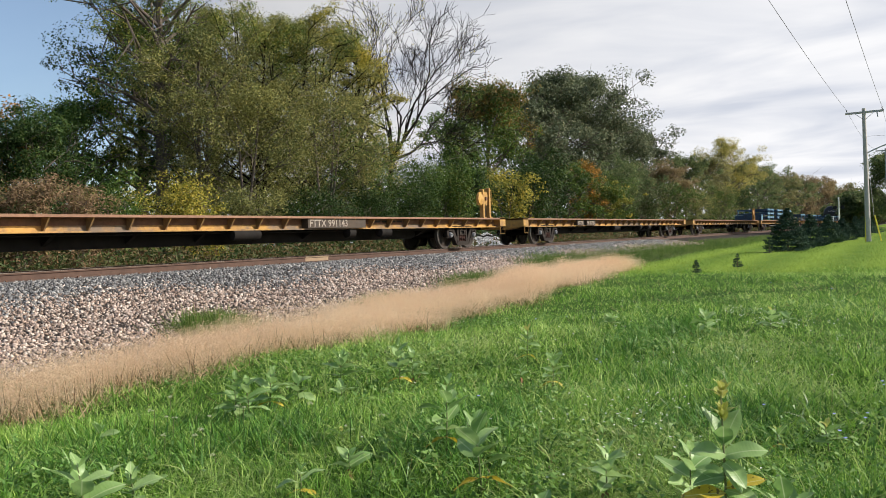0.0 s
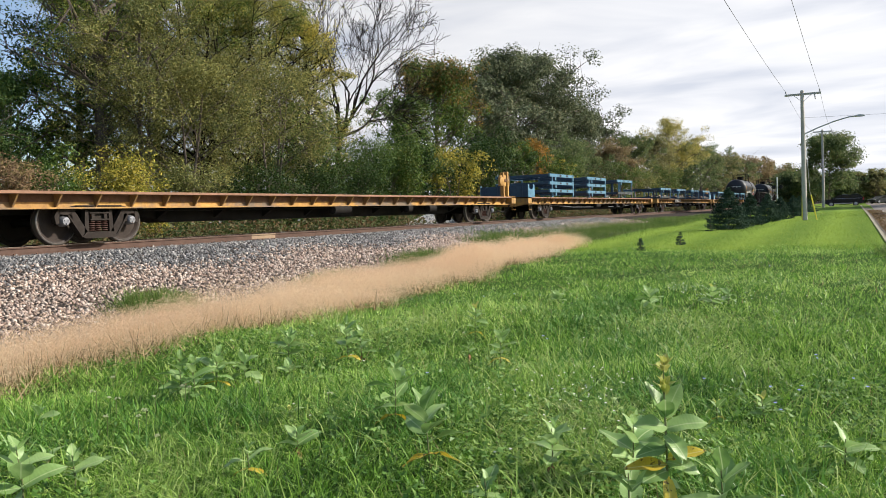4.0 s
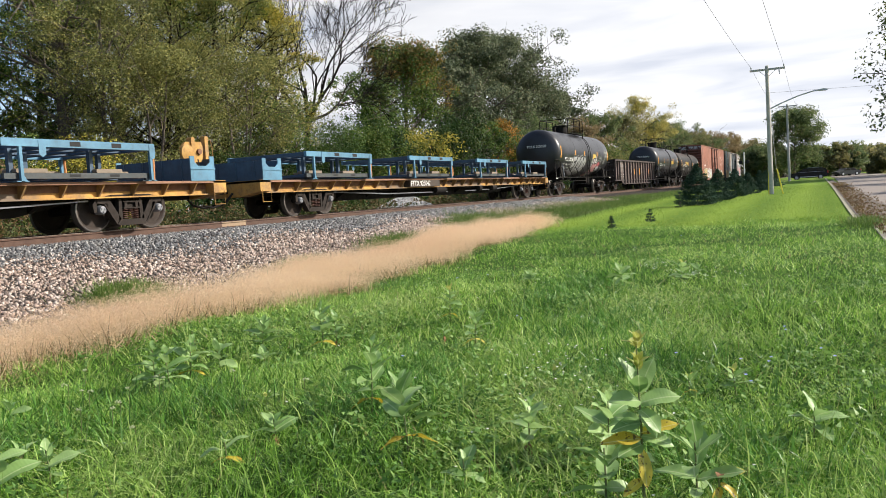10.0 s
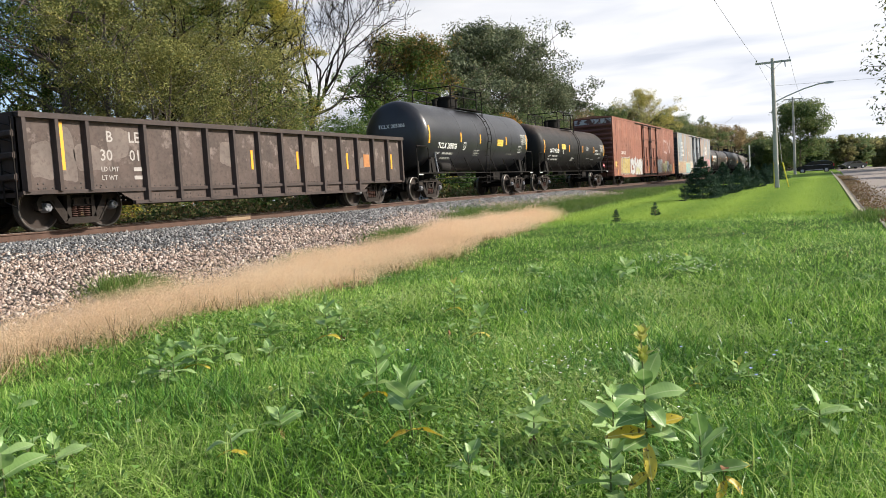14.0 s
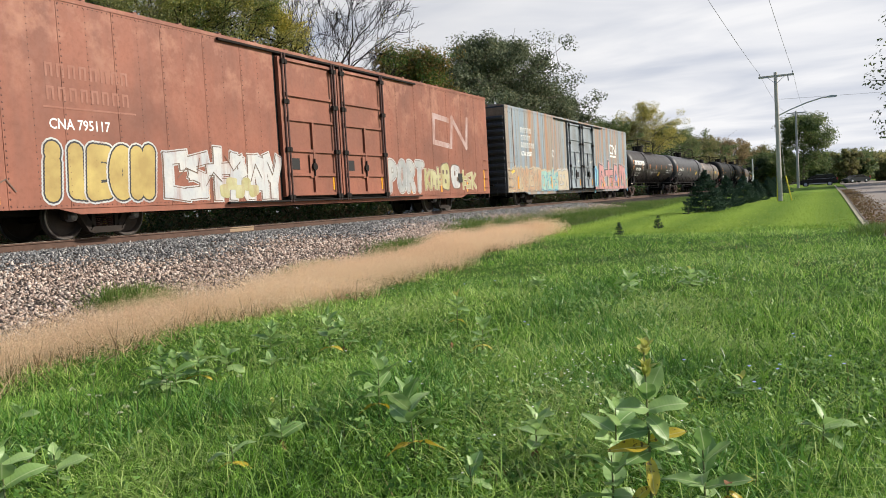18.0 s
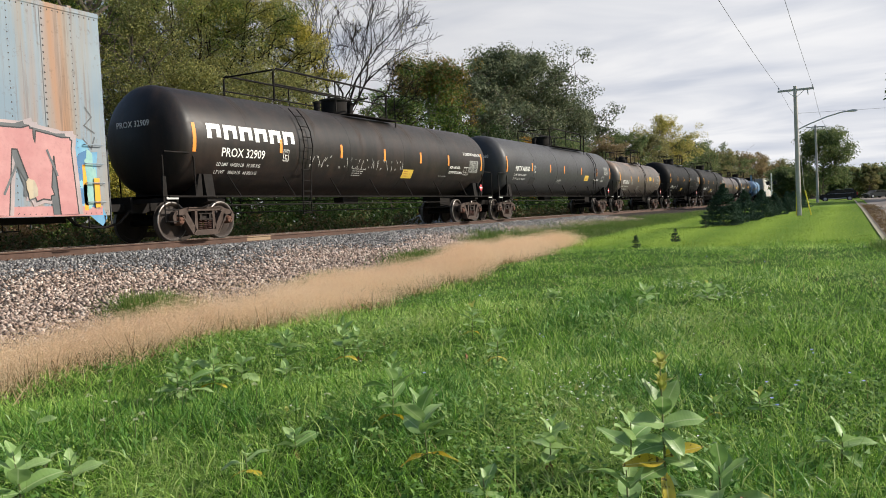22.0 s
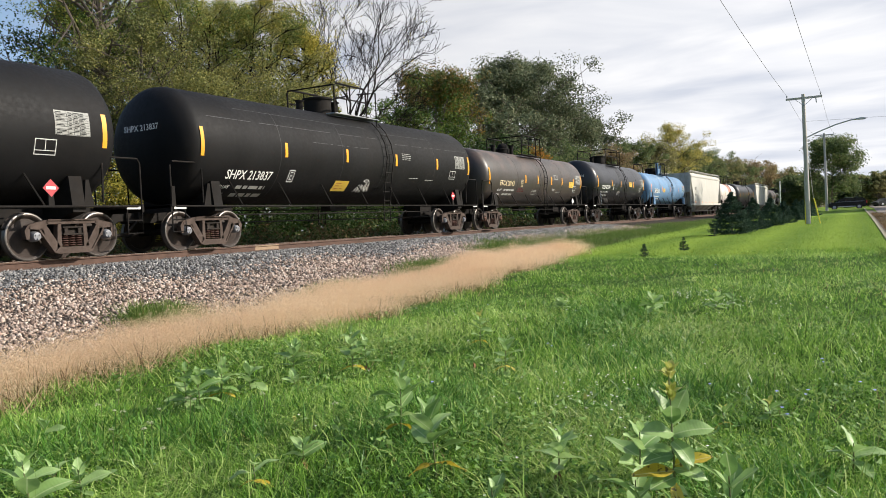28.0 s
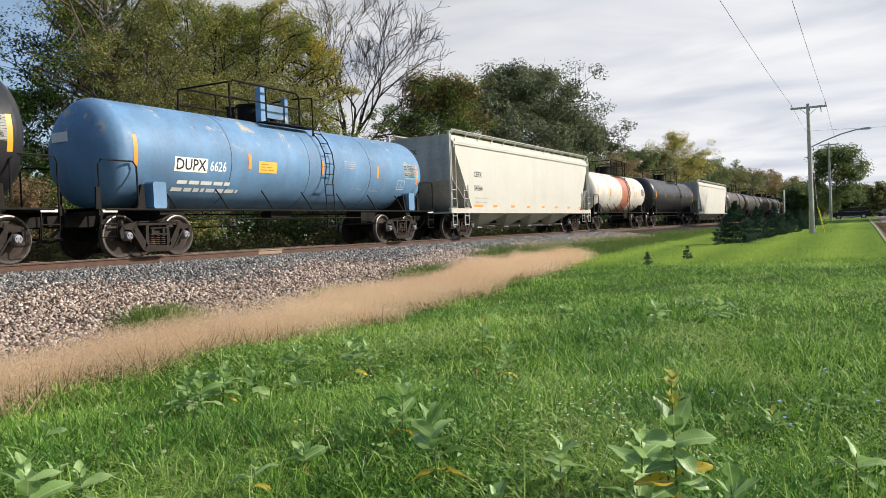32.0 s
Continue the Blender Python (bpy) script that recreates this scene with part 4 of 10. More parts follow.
        part("stencil_rows", bars(x + wide + 6.0, 0.84, 0.6, 1, lambda a, b: -Y + 0.298, 0.14, 0.1, 6), MAT["rust"], car)
    if post is not None:
        # folded hitch posts with their winch, standing on the deck
        x = -L + post
        for dx in (0.0, 0.52):
            part("hitch_post", Build().box(x - dx, x - dx + 0.13, -1.05, -0.88, 1.09, 2.34 - 0.1 * dx, 0.03).box(x - dx - 0.05, x - dx + 0.18, -1.1, -0.83, 1.09, 1.13), MAT["yellow"], car, "scuffed yellow hitch post")
        part("winch_plate", Build().prism([(x - 0.86, 1.62), (x - 0.86, 2.0), (x - 0.7, 2.16), (x - 0.1, 2.18), (x - 0.02, 2.0), (x - 0.1, 1.62)], "y", -1.0, -0.93), MAT["yellow"], car, "scuffed yellow winch plate")
        part("winch_reel", Build().lathe([(-1.10, 0.0), (-1.10, 0.06), (-1.05, 0.23), (-1.0, 0.23)], 16, "y", (x - 0.68, 0, 1.86)), MAT["yellow"], car)
        part("winch_reel", Build().lathe([(-1.06, 0.0), (-1.06, 0.08), (-1.0, 0.08)], 10, "y", (x - 0.22, 0, 1.9)), MAT["rust"], car)
        part("brake_rod", Build().tube([(x - 0.26, -0.96, 1.09), (x - 0.26, -0.96, 1.7)], 0.05, 8), MAT["under"], car)
        part("release_handle", Build().tube([(x + 0.13, -1.0, 2.2), (x + 0.27, -1.0, 2.25), (x + 0.34, -1.0, 2.0), (x + 0.34, -1.0, 1.65), (x + 0.2, -1.0, 1.6)], 0.014, 5), MAT["yellow"], car)
    return car


def cargo_frame(x, z, w, d, h, mat=None, tall=False):
    """A blue open steel frame on short legs, with cross bars and forklift slots in its side beams."""
    mat = mat or MAT["frameblue"]
    fr = thing("steel_cargo_frame", "light blue open steel frame stacked on a flat car" if mat == MAT["frameblue"] else "rusty low steel frame lying on a flat car", "cargo frame", pose(x, TRACK_Y, z), "frames carried on the flat cars")
    MOVERS.append((fr, x, z))
    hb = 0.165 if h > 0.3 else 0.12
    for sy in (-1, 1):
        y = sy * d / 2
        b = Build().box(-w / 2, w / 2, min(y, y - sy * 0.10), max(y, y - sy * 0.10), h - hb, h, 0.012)
        side = part("side_beam", b, mat, fr)
        for fx in (-0.10, 0.18):
            # no hole is cut: a thin black plate stands for the shade in the slot
            part("slot", Build().box(fx * w, fx * w + 0.28, min(y + sy * 0.004, y), max(y + sy * 0.004, y), h - hb + 0.03, h - 0.03), MAT["blackplate"], side, "forklift slot, its shaded hollow laid on as a black plate")
        if h > hb + 0.05:
            for fx in (-1, 1):
                xx = w / 2 - 0.12 if fx > 0 else -w / 2 + 0.42
                part("leg", Build().box(xx - 0.035, xx + 0.035, min(y, y - sy * 0.07), max(y, y - sy * 0.07), 0, h - hb, 0.01).box(xx - 0.14, xx + 0.14, min(y, y - sy * 0.14), max(y, y - sy * 0.14), 0, 0.02).prism(
                    [(xx + 0.035, 0.02), (xx + 0.035, 0.16), (xx + 0.12, 0.02)], "y", min(y - sy * 0.02, y - sy * 0.06), max(y - sy * 0.02, y - sy * 0.06)), mat, fr)
                lx = xx + 0.42 if fx < 0 else xx - 0.05
                if h < 0.3:
                    continue
                part("lashing_lug", Build().prism([(lx, h - hb - 0.16), (lx, h - 0.02), (lx + 0.17, h - 0.02), (lx + 0.17, h - hb - 0.16), (lx + 0.085, h - hb - 0.22)], "y", min(y + sy * 0.012, y), max(y + sy * 0.012, y)), mat, fr)
        if tall:
            xx = w / 2 - 0.05
            part("lashing_post", Build().tube([(xx, y - sy * 0.05, 0.0), (xx + 0.02, y - sy * 0.05, h * 0.5), (xx, y - sy * 0.05, h - 0.1)], 0.045, 7), MAT["strap"], fr, "rusty orange lashing post")
    # inner bars take the darker blue, which carries the shade of the interior
    for i in range(7):
        xx = -w / 2 + 0.05 + (w - 0.1) * i / 6
        part("cross_bar", stock("cbar%.2f%.2f" % (d, h), lambda: Build().box(-0.06, 0.06, -d / 2 + 0.10, d / 2 - 0.10, h - hb + 0.01, h - 0.02, 0.01).mesh("cross_bar", MAT["navy"])), None, fr, at=pose(xx, 0, 0))
    for yy in (-d / 6, d / 6):
        part("long_bar", Build().box(-w / 2 + 0.1, w / 2 - 0.1, yy - 0.05, yy + 0.05, h - hb + 0.015, h - 0.03), MAT["navy"], fr)
    if tall:
        for i in range(4):
            xx, yy = -w / 2 + 0.5 + i * (w - 1.0) / 3, -d / 2 + 0.5 + 0.9 * (i % 2)
            part("inner_leg", Build().box(xx - 0.05, xx + 0.05, yy - 0.05, yy + 0.05, 0.2, h - hb), MAT["navy"], fr)
            part("timber_block", Build().box(xx, xx + 0.75, yy - 0.2, yy + 0.25, 0.21, 0.30, 0.02), MAT["timber"], fr, "grey timber block")
    return fr


def cradle(u):
    """A blue trough across the deck with notched end plates."""
    w, d, z = 0.92, 2.72, 1.09
    c = thing("steel_cradle", "blue steel cradle with notched ends across the flat car", "cradle", pose(u, TRACK_Y, z), "cradles on the flat cars")
    MOVERS.append((c, u, z))
    for s in (-1, 1):
        x = s * (w / 2 - 0.04)
        part("long_wall", Build().box(x - 0.025, x + 0.025, -d / 2 + 0.03, d / 2 - 0.03, 0.0, 0.60), MAT["navy"], c, "dark blue long wall")
        y = s * d / 2
        part("end_plate", Build().prism([(-w / 2, 0.0), (-w / 2, 0.66), (-w / 2 + 0.17, 0.66), (-w / 2 + 0.17, 0.50), (-w / 2 + 0.30, 0.40), (w / 2 - 0.30, 0.40), (w / 2 - 0.17, 0.50), (w / 2 - 0.17, 0.66), (w / 2, 0.66), (w / 2, 0.0)], "y", min(y, y - s * 0.03), max(y, y - s * 0.03)),
             MAT["frameblue"], c, "light blue notched end plate")
        part("plate_rib", Build().box(-w / 2 - 0.01, w / 2 + 0.01, min(y, y + s * 0.02), max(y, y + s * 0.02), 0.30, 0.33), MAT["frameblue"], c)
    for k in range(4):
        part("wall_rib", Build().box(-w / 2 - 0.012, -w / 2 + 0.016, -1.05 + 0.7 * k, -1.0 + 0.7 * k, 0.0, 0.58), MAT["navy"], c)
    part("floor_plate", Build().box(-w / 2 + 0.02, w / 2 - 0.02, -d / 2 + 0.04, d / 2 - 0.04, 0.0, 0.04), MAT["navy"], c)
    return c


MAT["strap"] = painted("rusty_orange_post", (0.42, 0.17, 0.05), 0.7, (0.15, 0.06, 0.03), 0.5, 4.0, 0.3)
MAT["timber"] = plain("grey_timber", (0.20, 0.16, 0.12), 0.9, 0, 0.3, 5)
MAT["oldframe"] = painted("grey_green_frame_paint", (0.038, 0.048, 0.052), 0.6, (0.05, 0.035, 0.025), 0.5, 2.0, 0.3)


# ---- box cars, gondola, hoppers ----
def box_car(u0, u1, top, side_mat, end_mat, door_mat, label, panels, doors, low=0.62):
    """A long car with riveted side panels, corrugated ends and two plug doors with locking bars a side."""
    uc, L = (u0 + u1) / 2, (u1 - u0) / 2
    car = car_thing("box_car", label, "box car", uc)
    Y = 1.52
    rod = MAT["rodred"] if side_mat == MAT["boxred"] else MAT["rodblue"]
    part("body_core", Build().box(-L + 0.02, L - 0.02, -Y + 0.03, Y - 0.03, low + 0.05, top - 0.12), MAT["under"], car)
    d0, d1 = doors
    dx0, dx1 = -L + 2 * L * d0, -L + 2 * L * d1
    for sy in (-1, 1):
        xs = [-L + 2 * L * i / panels for i in range(panels + 1)]
        for a, b in zip(xs, xs[1:]):
            if a < dx0 < b:
                b = dx0
            if a < dx1 < b:
                a = dx1
            if b - a > 0.1 and (b <= dx0 or a >= dx1):
                bb = Build().box(a + 0.006, b - 0.006, min(sy * Y, sy * (Y - 0.05)), max(sy * Y, sy * (Y - 0.05)), low, top)
                p = part("side_panel", bb, side_mat, car)
                if sy < 0:
                    rv = Build()
                    k = int((top - low) / 0.14)
                    for i in range(k):
                        z = low + 0.08 + i * 0.14
                        for c, q in ((a + 0.05, 0.026), ((a + b) / 2, 0.019)):
                            rv.add([(c, -Y - 0.012, z), (c + q, -Y, z), (c, -Y, z + q), (c - q, -Y, z), (c, -Y, z - q)], [(0, 1, 2), (0, 2, 3), (0, 3, 4), (0, 4, 1)])
                    for i in range(int((b - a) / 0.13)):
                        c = a + 0.06 + i * 0.13
                        for z in (top - 0.05, low + 0.06):
                            rv.add([(c, -Y - 0.012, z), (c + 0.022, -Y, z), (c, -Y, z + 0.022), (c - 0.022, -Y, z), (c, -Y, z - 0.022)], [(0, 1, 2), (0, 2, 3), (0, 3, 4), (0, 4, 1)])
                    tagged(part("rivet_row", rv, MAT["rivetdark"] if side_mat == MAT["boxblue"] else MAT["rivetred"], p), kind="stuff")
        xg = -L + 1.02
        part("corner_seam", Build().box(xg - 0.03, xg + 0.03, min(sy * Y, sy * (Y + 0.006)), max(sy * Y, sy * (Y + 0.006)), low + 0.3, top - 0.02), MAT["blackplate"], car, "dark vertical seam by the car's end")
        # side plate and sill
        part("top_plate", Build().box(-L, L, min(sy * (Y - 0.06), sy * (Y + 0.015)), max(sy * (Y - 0.06), sy * (Y + 0.015)), top, top + 0.06), side_mat, car)
        part("side_sill", Build().prism([(-L + 2.6, low), (-L + 3.2, low - 0.14), (L - 3.2, low - 0.14), (L - 2.6, low)], "y", min(sy * (Y - 0.08), sy * (Y - 0.02)), max(sy * (Y - 0.08), sy * (Y - 0.02))), side_mat, car)
        # two plug doors
        mid = (dx0 + dx1) / 2
        for a, b in ((dx0 + 0.05, mid - 0.03), (mid + 0.03, dx1 - 0.05)):
            dr = part("plug_door", Build().box(a, b, min(sy * (Y + 0.02), sy * (Y - 0.04)), max(sy * (Y + 0.02), sy * (Y - 0.04)), low + 0.12, top - 0.15), door_mat, car)
            y0, y1 = sorted((sy * (Y + 0.02), sy * (Y + 0.085)))
            for z in (low + 0.14, low + 0.75, low + 1.5, low + 2.45, low + 3.2, top - 0.24):
                part("door_rib", Build().box(a + 0.04, b - 0.04, y0, y1, z, z + 0.09, 0.02), door_mat, dr)
            for x in (a, a + (b - a) * 0.5, b - 0.1):
                hi = top - 0.16 if x != a + (b - a) * 0.5 else low + 2.45
                part("door_rib", Build().box(x, x + 0.1, min(y0, y1 + 0.006) if sy > 0 else y0 - 0.006, y1 + 0.006 if sy > 0 else y1, low + 0.13, hi, 0.02), door_mat, dr)
            y2 = sy * (Y + 0.12)
            for x in (a + 0.16, a + 0.30, b - 0.30, b - 0.16):
                part("locking_bar", Build().tube([(x, y2, low - 0.05), (x, y2, top - 0.05)], 0.034, 6), rod, dr)
                for z in (low + 0.1, low + 1.55, low + 3.0, top - 0.3):
                    part("bar_guide", stock("guide", lambda: Build().box(-0.06, 0.06, -0.05, 0.05, -0.07, 0.07, 0.02).mesh("bar_guide", MAT["under"])), None, dr, at=pose(x, y2, z))
            if sy < 0:
                part("lock_plate", Build().box(a + (b - a) * 0.5 - 0.2, a + (b - a) * 0.5 + 0.2, -Y - 0.075, -Y - 0.055, low + 0.7, low + 1.45, 0.03), door_mat, dr)
                part("reflective_strip", Build().box(b - 0.45, b - 0.35, -Y - 0.032, -Y - 0.021, low + 0.3, low + 0.72), MAT["safety"], dr)
                part("notice_box", Build().box(a + 0.42, a + 0.86, -Y - 0.034, -Y - 0.021, low + 0.95, low + 1.3), MAT["blackplate"], dr, "dark notice box")
                part("lock_lever", Build().tube([(a + (b - a) * 0.5, -Y - 0.1, low + 0.75), (a + (b - a) * 0.5, -Y - 0.12, low + 1.3)], 0.03, 6).lathe([(-Y - 0.14, 0.0), (-Y - 0.14, 0.12), (-Y - 0.075, 0.12)], 14, "y", (a + (b - a) * 0.5, 0, low + 1.05)), MAT["under"], dr)
        part("door_track", Build().box(dx0 - 2.5, dx1 + 2.5, min(sy * (Y + 0.02), sy * (Y + 0.13)), max(sy * (Y + 0.02), sy * (Y + 0.13)), low - 0.03, low + 0.02), MAT["under"], car)
        part("door_track", Build().box(dx0 - 2.5, dx1 + 2.5, min(sy * (Y + 0.02), sy * (Y + 0.10)), max(sy * (Y + 0.02), sy * (Y + 0.10)), top - 0.08, top - 0.02), MAT["under"], car)
        for f in (0.045, 0.16, 0.27, 0.36, 0.70, 0.80, 0.90, 0.975):
            x = -L + 2 * L * f
            if sy < 0:
                part("reflective_strip", Build().box(x, x + 0.1, -Y - 0.006, -Y - 0.001, low + 0.12, low + 0.12 + (1.0 if f < 0.05 or f > 0.95 else 0.55)), MAT["safety"], car)
    part("roof", Build().prism([(-Y, top + 0.06), (-Y, top + 0.1), (0, top + 0.24), (Y, top + 0.1), (Y, top + 0.06)], "x", -L, L), side_mat, car)
    for i in range(panels):
        x = -L + 2 * L * (i + 0.5) / panels
        part("roof_rib", stock("roofrib%.2f%s" % (top, side_mat.name), lambda: Build().prism([(-Y, top + 0.1), (-Y, top + 0.14), (0, top + 0.28), (Y, top + 0.14), (Y, top + 0.1), (0, top + 0.24)], "x", -0.05, 0.05).mesh("roof_rib", side_mat)), None, car, at=pose(x, 0, 0))
    for s in (-1, 1):
        end = part("car_end", Build().box(min(s * L, s * (L - 0.05)), max(s * L, s * (L - 0.05)), -Y + 0.02, Y - 0.02, low, top + 0.06), end_mat, car, "dark corrugated end wall")
        for k in range(11):
            z = low + 0.35 + k * (top - low - 0.9) / 10
            rib = Build()
            pts = [(s * (L + 0.09 * math.sin(math.pi * j / 8) ** 0.6 * (1 if 0 < j < 8 else 0)), -Y + 0.1 + (2 * Y - 0.2) * j / 8, z) for j in range(9)]
            rib.tube(pts, 0.11, 8)
            part("corrugation", rib, end_mat, end)
        for sy in (-1, 1):
            b = Build().tube([(s * (L + 0.1), sy * (Y - 0.1), low - 0.2), (s * (L + 0.1), sy * (Y - 0.1), low + 1.5)], 0.02, 5).tube([(s * (L + 0.1), sy * (Y - 0.55), low - 0.1), (s * (L + 0.1), sy * (Y - 0.55), low + 1.5)], 0.02, 5)
            for k in range(5):
                b.tube([(s * (L + 0.1), sy * (Y - 0.1), low + 0.1 + 0.34 * k), (s * (L + 0.1), sy * (Y - 0.55), low + 0.1 + 0.34 * k)], 0.014, 5)
            part("end_ladder", b, end_mat, car)
            x = s * (L - 0.15)
            b = Build().tube([(x, sy * Y, low), (x, sy * Y, 0.36), (x - s * 0.42, sy * Y, 0.36), (x - s * 0.42, sy * Y, low)], 0.02, 5)
            part("step", b, MAT["under"], car)
            for k in range(4):
                z = low + 0.3 + 0.42 * k
                part("grab_iron", Build().tube([(x, sy * Y, z), (x, sy * (Y + 0.07), z), (x - s * 0.45, sy * (Y + 0.07), z), (x - s * 0.45, sy * Y, z)], 0.013, 5), side_mat, car)
        part("end_platform", Build().box(min(s * L, s * (L + 0.5)), max(s * L, s * (L + 0.5)), -0.9, 0.9, 1.0, 1.05), MAT["under"], car)
        truck(car, s * (L - 4.2))
    part("underframe", Build().box(-L + 0.3, L - 0.3, -0.4, 0.4, 0.5, low + 0.05).box(-L + 8, L - 8, -1.3, 1.3, low - 0.12, low + 0.03), MAT["under"], car)
    part("brake_piping", Build().tube([(-L + 6, -1.0, 0.48), (L - 6, -1.0, 0.48)], 0.03, 6), MAT["under"], car)
    couplers(car, -L - 0.1, L + 0.1)
    return car, Y, L


def gondola(u0, u1, label):
    uc, L = (u0 + u1) / 2, (u1 - u0) / 2
    car = car_thing("gondola_car", label, "gondola car", uc)
    Y, lo, hi = 1.46, 0.78, 2.34
    for sy in (-1, 1):
        y0, y1 = sorted((sy * Y, sy * (Y - 0.03)))
        sheet = part("side_sheet", Build().prism([(-L, lo), (-L, hi), (L, hi), (L, lo), (L - 2.4, lo), (L - 3.0, lo - 0.32), (-L + 3.0, lo - 0.32), (-L + 2.4, lo)], "y", y0, y1), MAT["gonsheet"], car, "rust-speckled brown side sheet")
        k = 15
        for i in range(k + 1):
            x = -L + 0.12 + ((2 * L - 0.24) * i / k if i not in (1, 2) else 0.78 * i)
            zlo = lo if abs(x) > L - 2.7 else lo - 0.32
            part("side_post", Build().prism([(x - 0.09, sy * Y), (x - 0.045, sy * (Y + 0.12)), (x + 0.045, sy * (Y + 0.12)), (x + 0.09, sy * Y)], "z", zlo, hi - 0.02), MAT["gondola"], sheet)
        if sy < 0:
            for i in range(k):
                x = -L + 0.12 + (2 * L - 0.24) * (i + 0.5) / k
                rv = Build()
                for dx, z in ((-0.26, 0.52), (-0.13, 0.52), (-0.26, 0.62), (-0.13, 0.62), (0.16, 0.56), (0.28, 0.56), (-0.42, 0.84), (-0.25, 0.84), (-0.08, 0.84), (0.09, 0.84), (0.26, 0.84), (0.42, 0.84)):
                    c, z = x + dx, z + (0.32 if abs(x) > L - 2.7 and z < 0.7 else 0.0)
                    rv.add([(c, -Y - 0.02, z), (c + 0.028, -Y, z), (c, -Y, z + 0.028), (c - 0.028, -Y, z), (c, -Y, z - 0.028)], [(0, 1, 2), (0, 2, 3), (0, 3, 4), (0, 4, 1)])
                tagged(part("rivet_row", rv, MAT["rivetdark"], sheet), kind="stuff")
        part("top_chord", Build().box(-L, L, min(sy * (Y - 0.06), sy * (Y + 0.13)), max(sy * (Y - 0.06), sy * (Y + 0.13)), hi - 0.02, hi + 0.10, 0.02), MAT["gondola"], car, "battered top chord")
        part("side_sill", Build().box(-L + 2.9, L - 2.9, min(sy * Y, sy * (Y + 0.1)), max(sy * Y, sy * (Y + 0.1)), lo - 0.36, lo - 0.28), MAT["gondola"], car)
        part("side_sill", Build().box(-L, L, min(sy * Y, sy * (Y + 0.06)), max(sy * Y, sy * (Y + 0.06)), lo - 0.06, lo + 0.02), MAT["gondola"], car)
        if sy < 0:
            for f in (0.062, 0.272, 0.448, 0.582, 0.757, 0.945):
                x = -L + 2 * L * f
                part("reflective_strip", Build().box(x, x + 0.1, -Y - 0.012, -Y - 0.003, lo + 0.45, lo + (1.5 if f < 0.1 else 1.0)), MAT["safety"], car)
    part("floor", Build().box(-L, L, -Y + 0.03, Y - 0.03, lo, lo + 0.06), MAT["gondola"], car)
    for s in (-1, 1):
        end = part("car_end", Build().box(min(s * L, s * (L - 0.04)), max(s * L, s * (L - 0.04)), -Y, Y, lo - 0.1, hi + 0.1), MAT["gondola"], car)
        for z in (lo + 0.25, lo + 0.7, lo + 1.15):
            part("end_rib", Build().box(min(s * L, s * (L + 0.09)), max(s * L, s * (L + 0.09)), -Y + 0.05, Y - 0.05, z, z + 0.14, 0.03), MAT["gondola"], end)
        for sy in (-1, 1):
            x = s * (L + 0.06)
            b = Build().tube([(x, sy * 1.4, 0.4), (x, sy * 1.4, hi)], 0.018, 5).tube([(x, sy * 1.0, 0.6), (x, sy * 1.0, hi)], 0.018, 5)
            for k in range(6):
                b.tube([(x, sy * 1.4, 0.45 + 0.34 * k), (x, sy * 1.0, 0.6 + 0.33 * k)], 0.014, 5)
            part("end_ladder", b, MAT["under"], car)
        truck(car, s * (L - 1.75))
    part("underframe", Build().box(-L - 0.2, L + 0.2, -0.4, 0.4, 0.52, lo), MAT["under"], car)
    couplers(car, -L - 0.15, L + 0.15)
    return car, Y, L, lo, hi


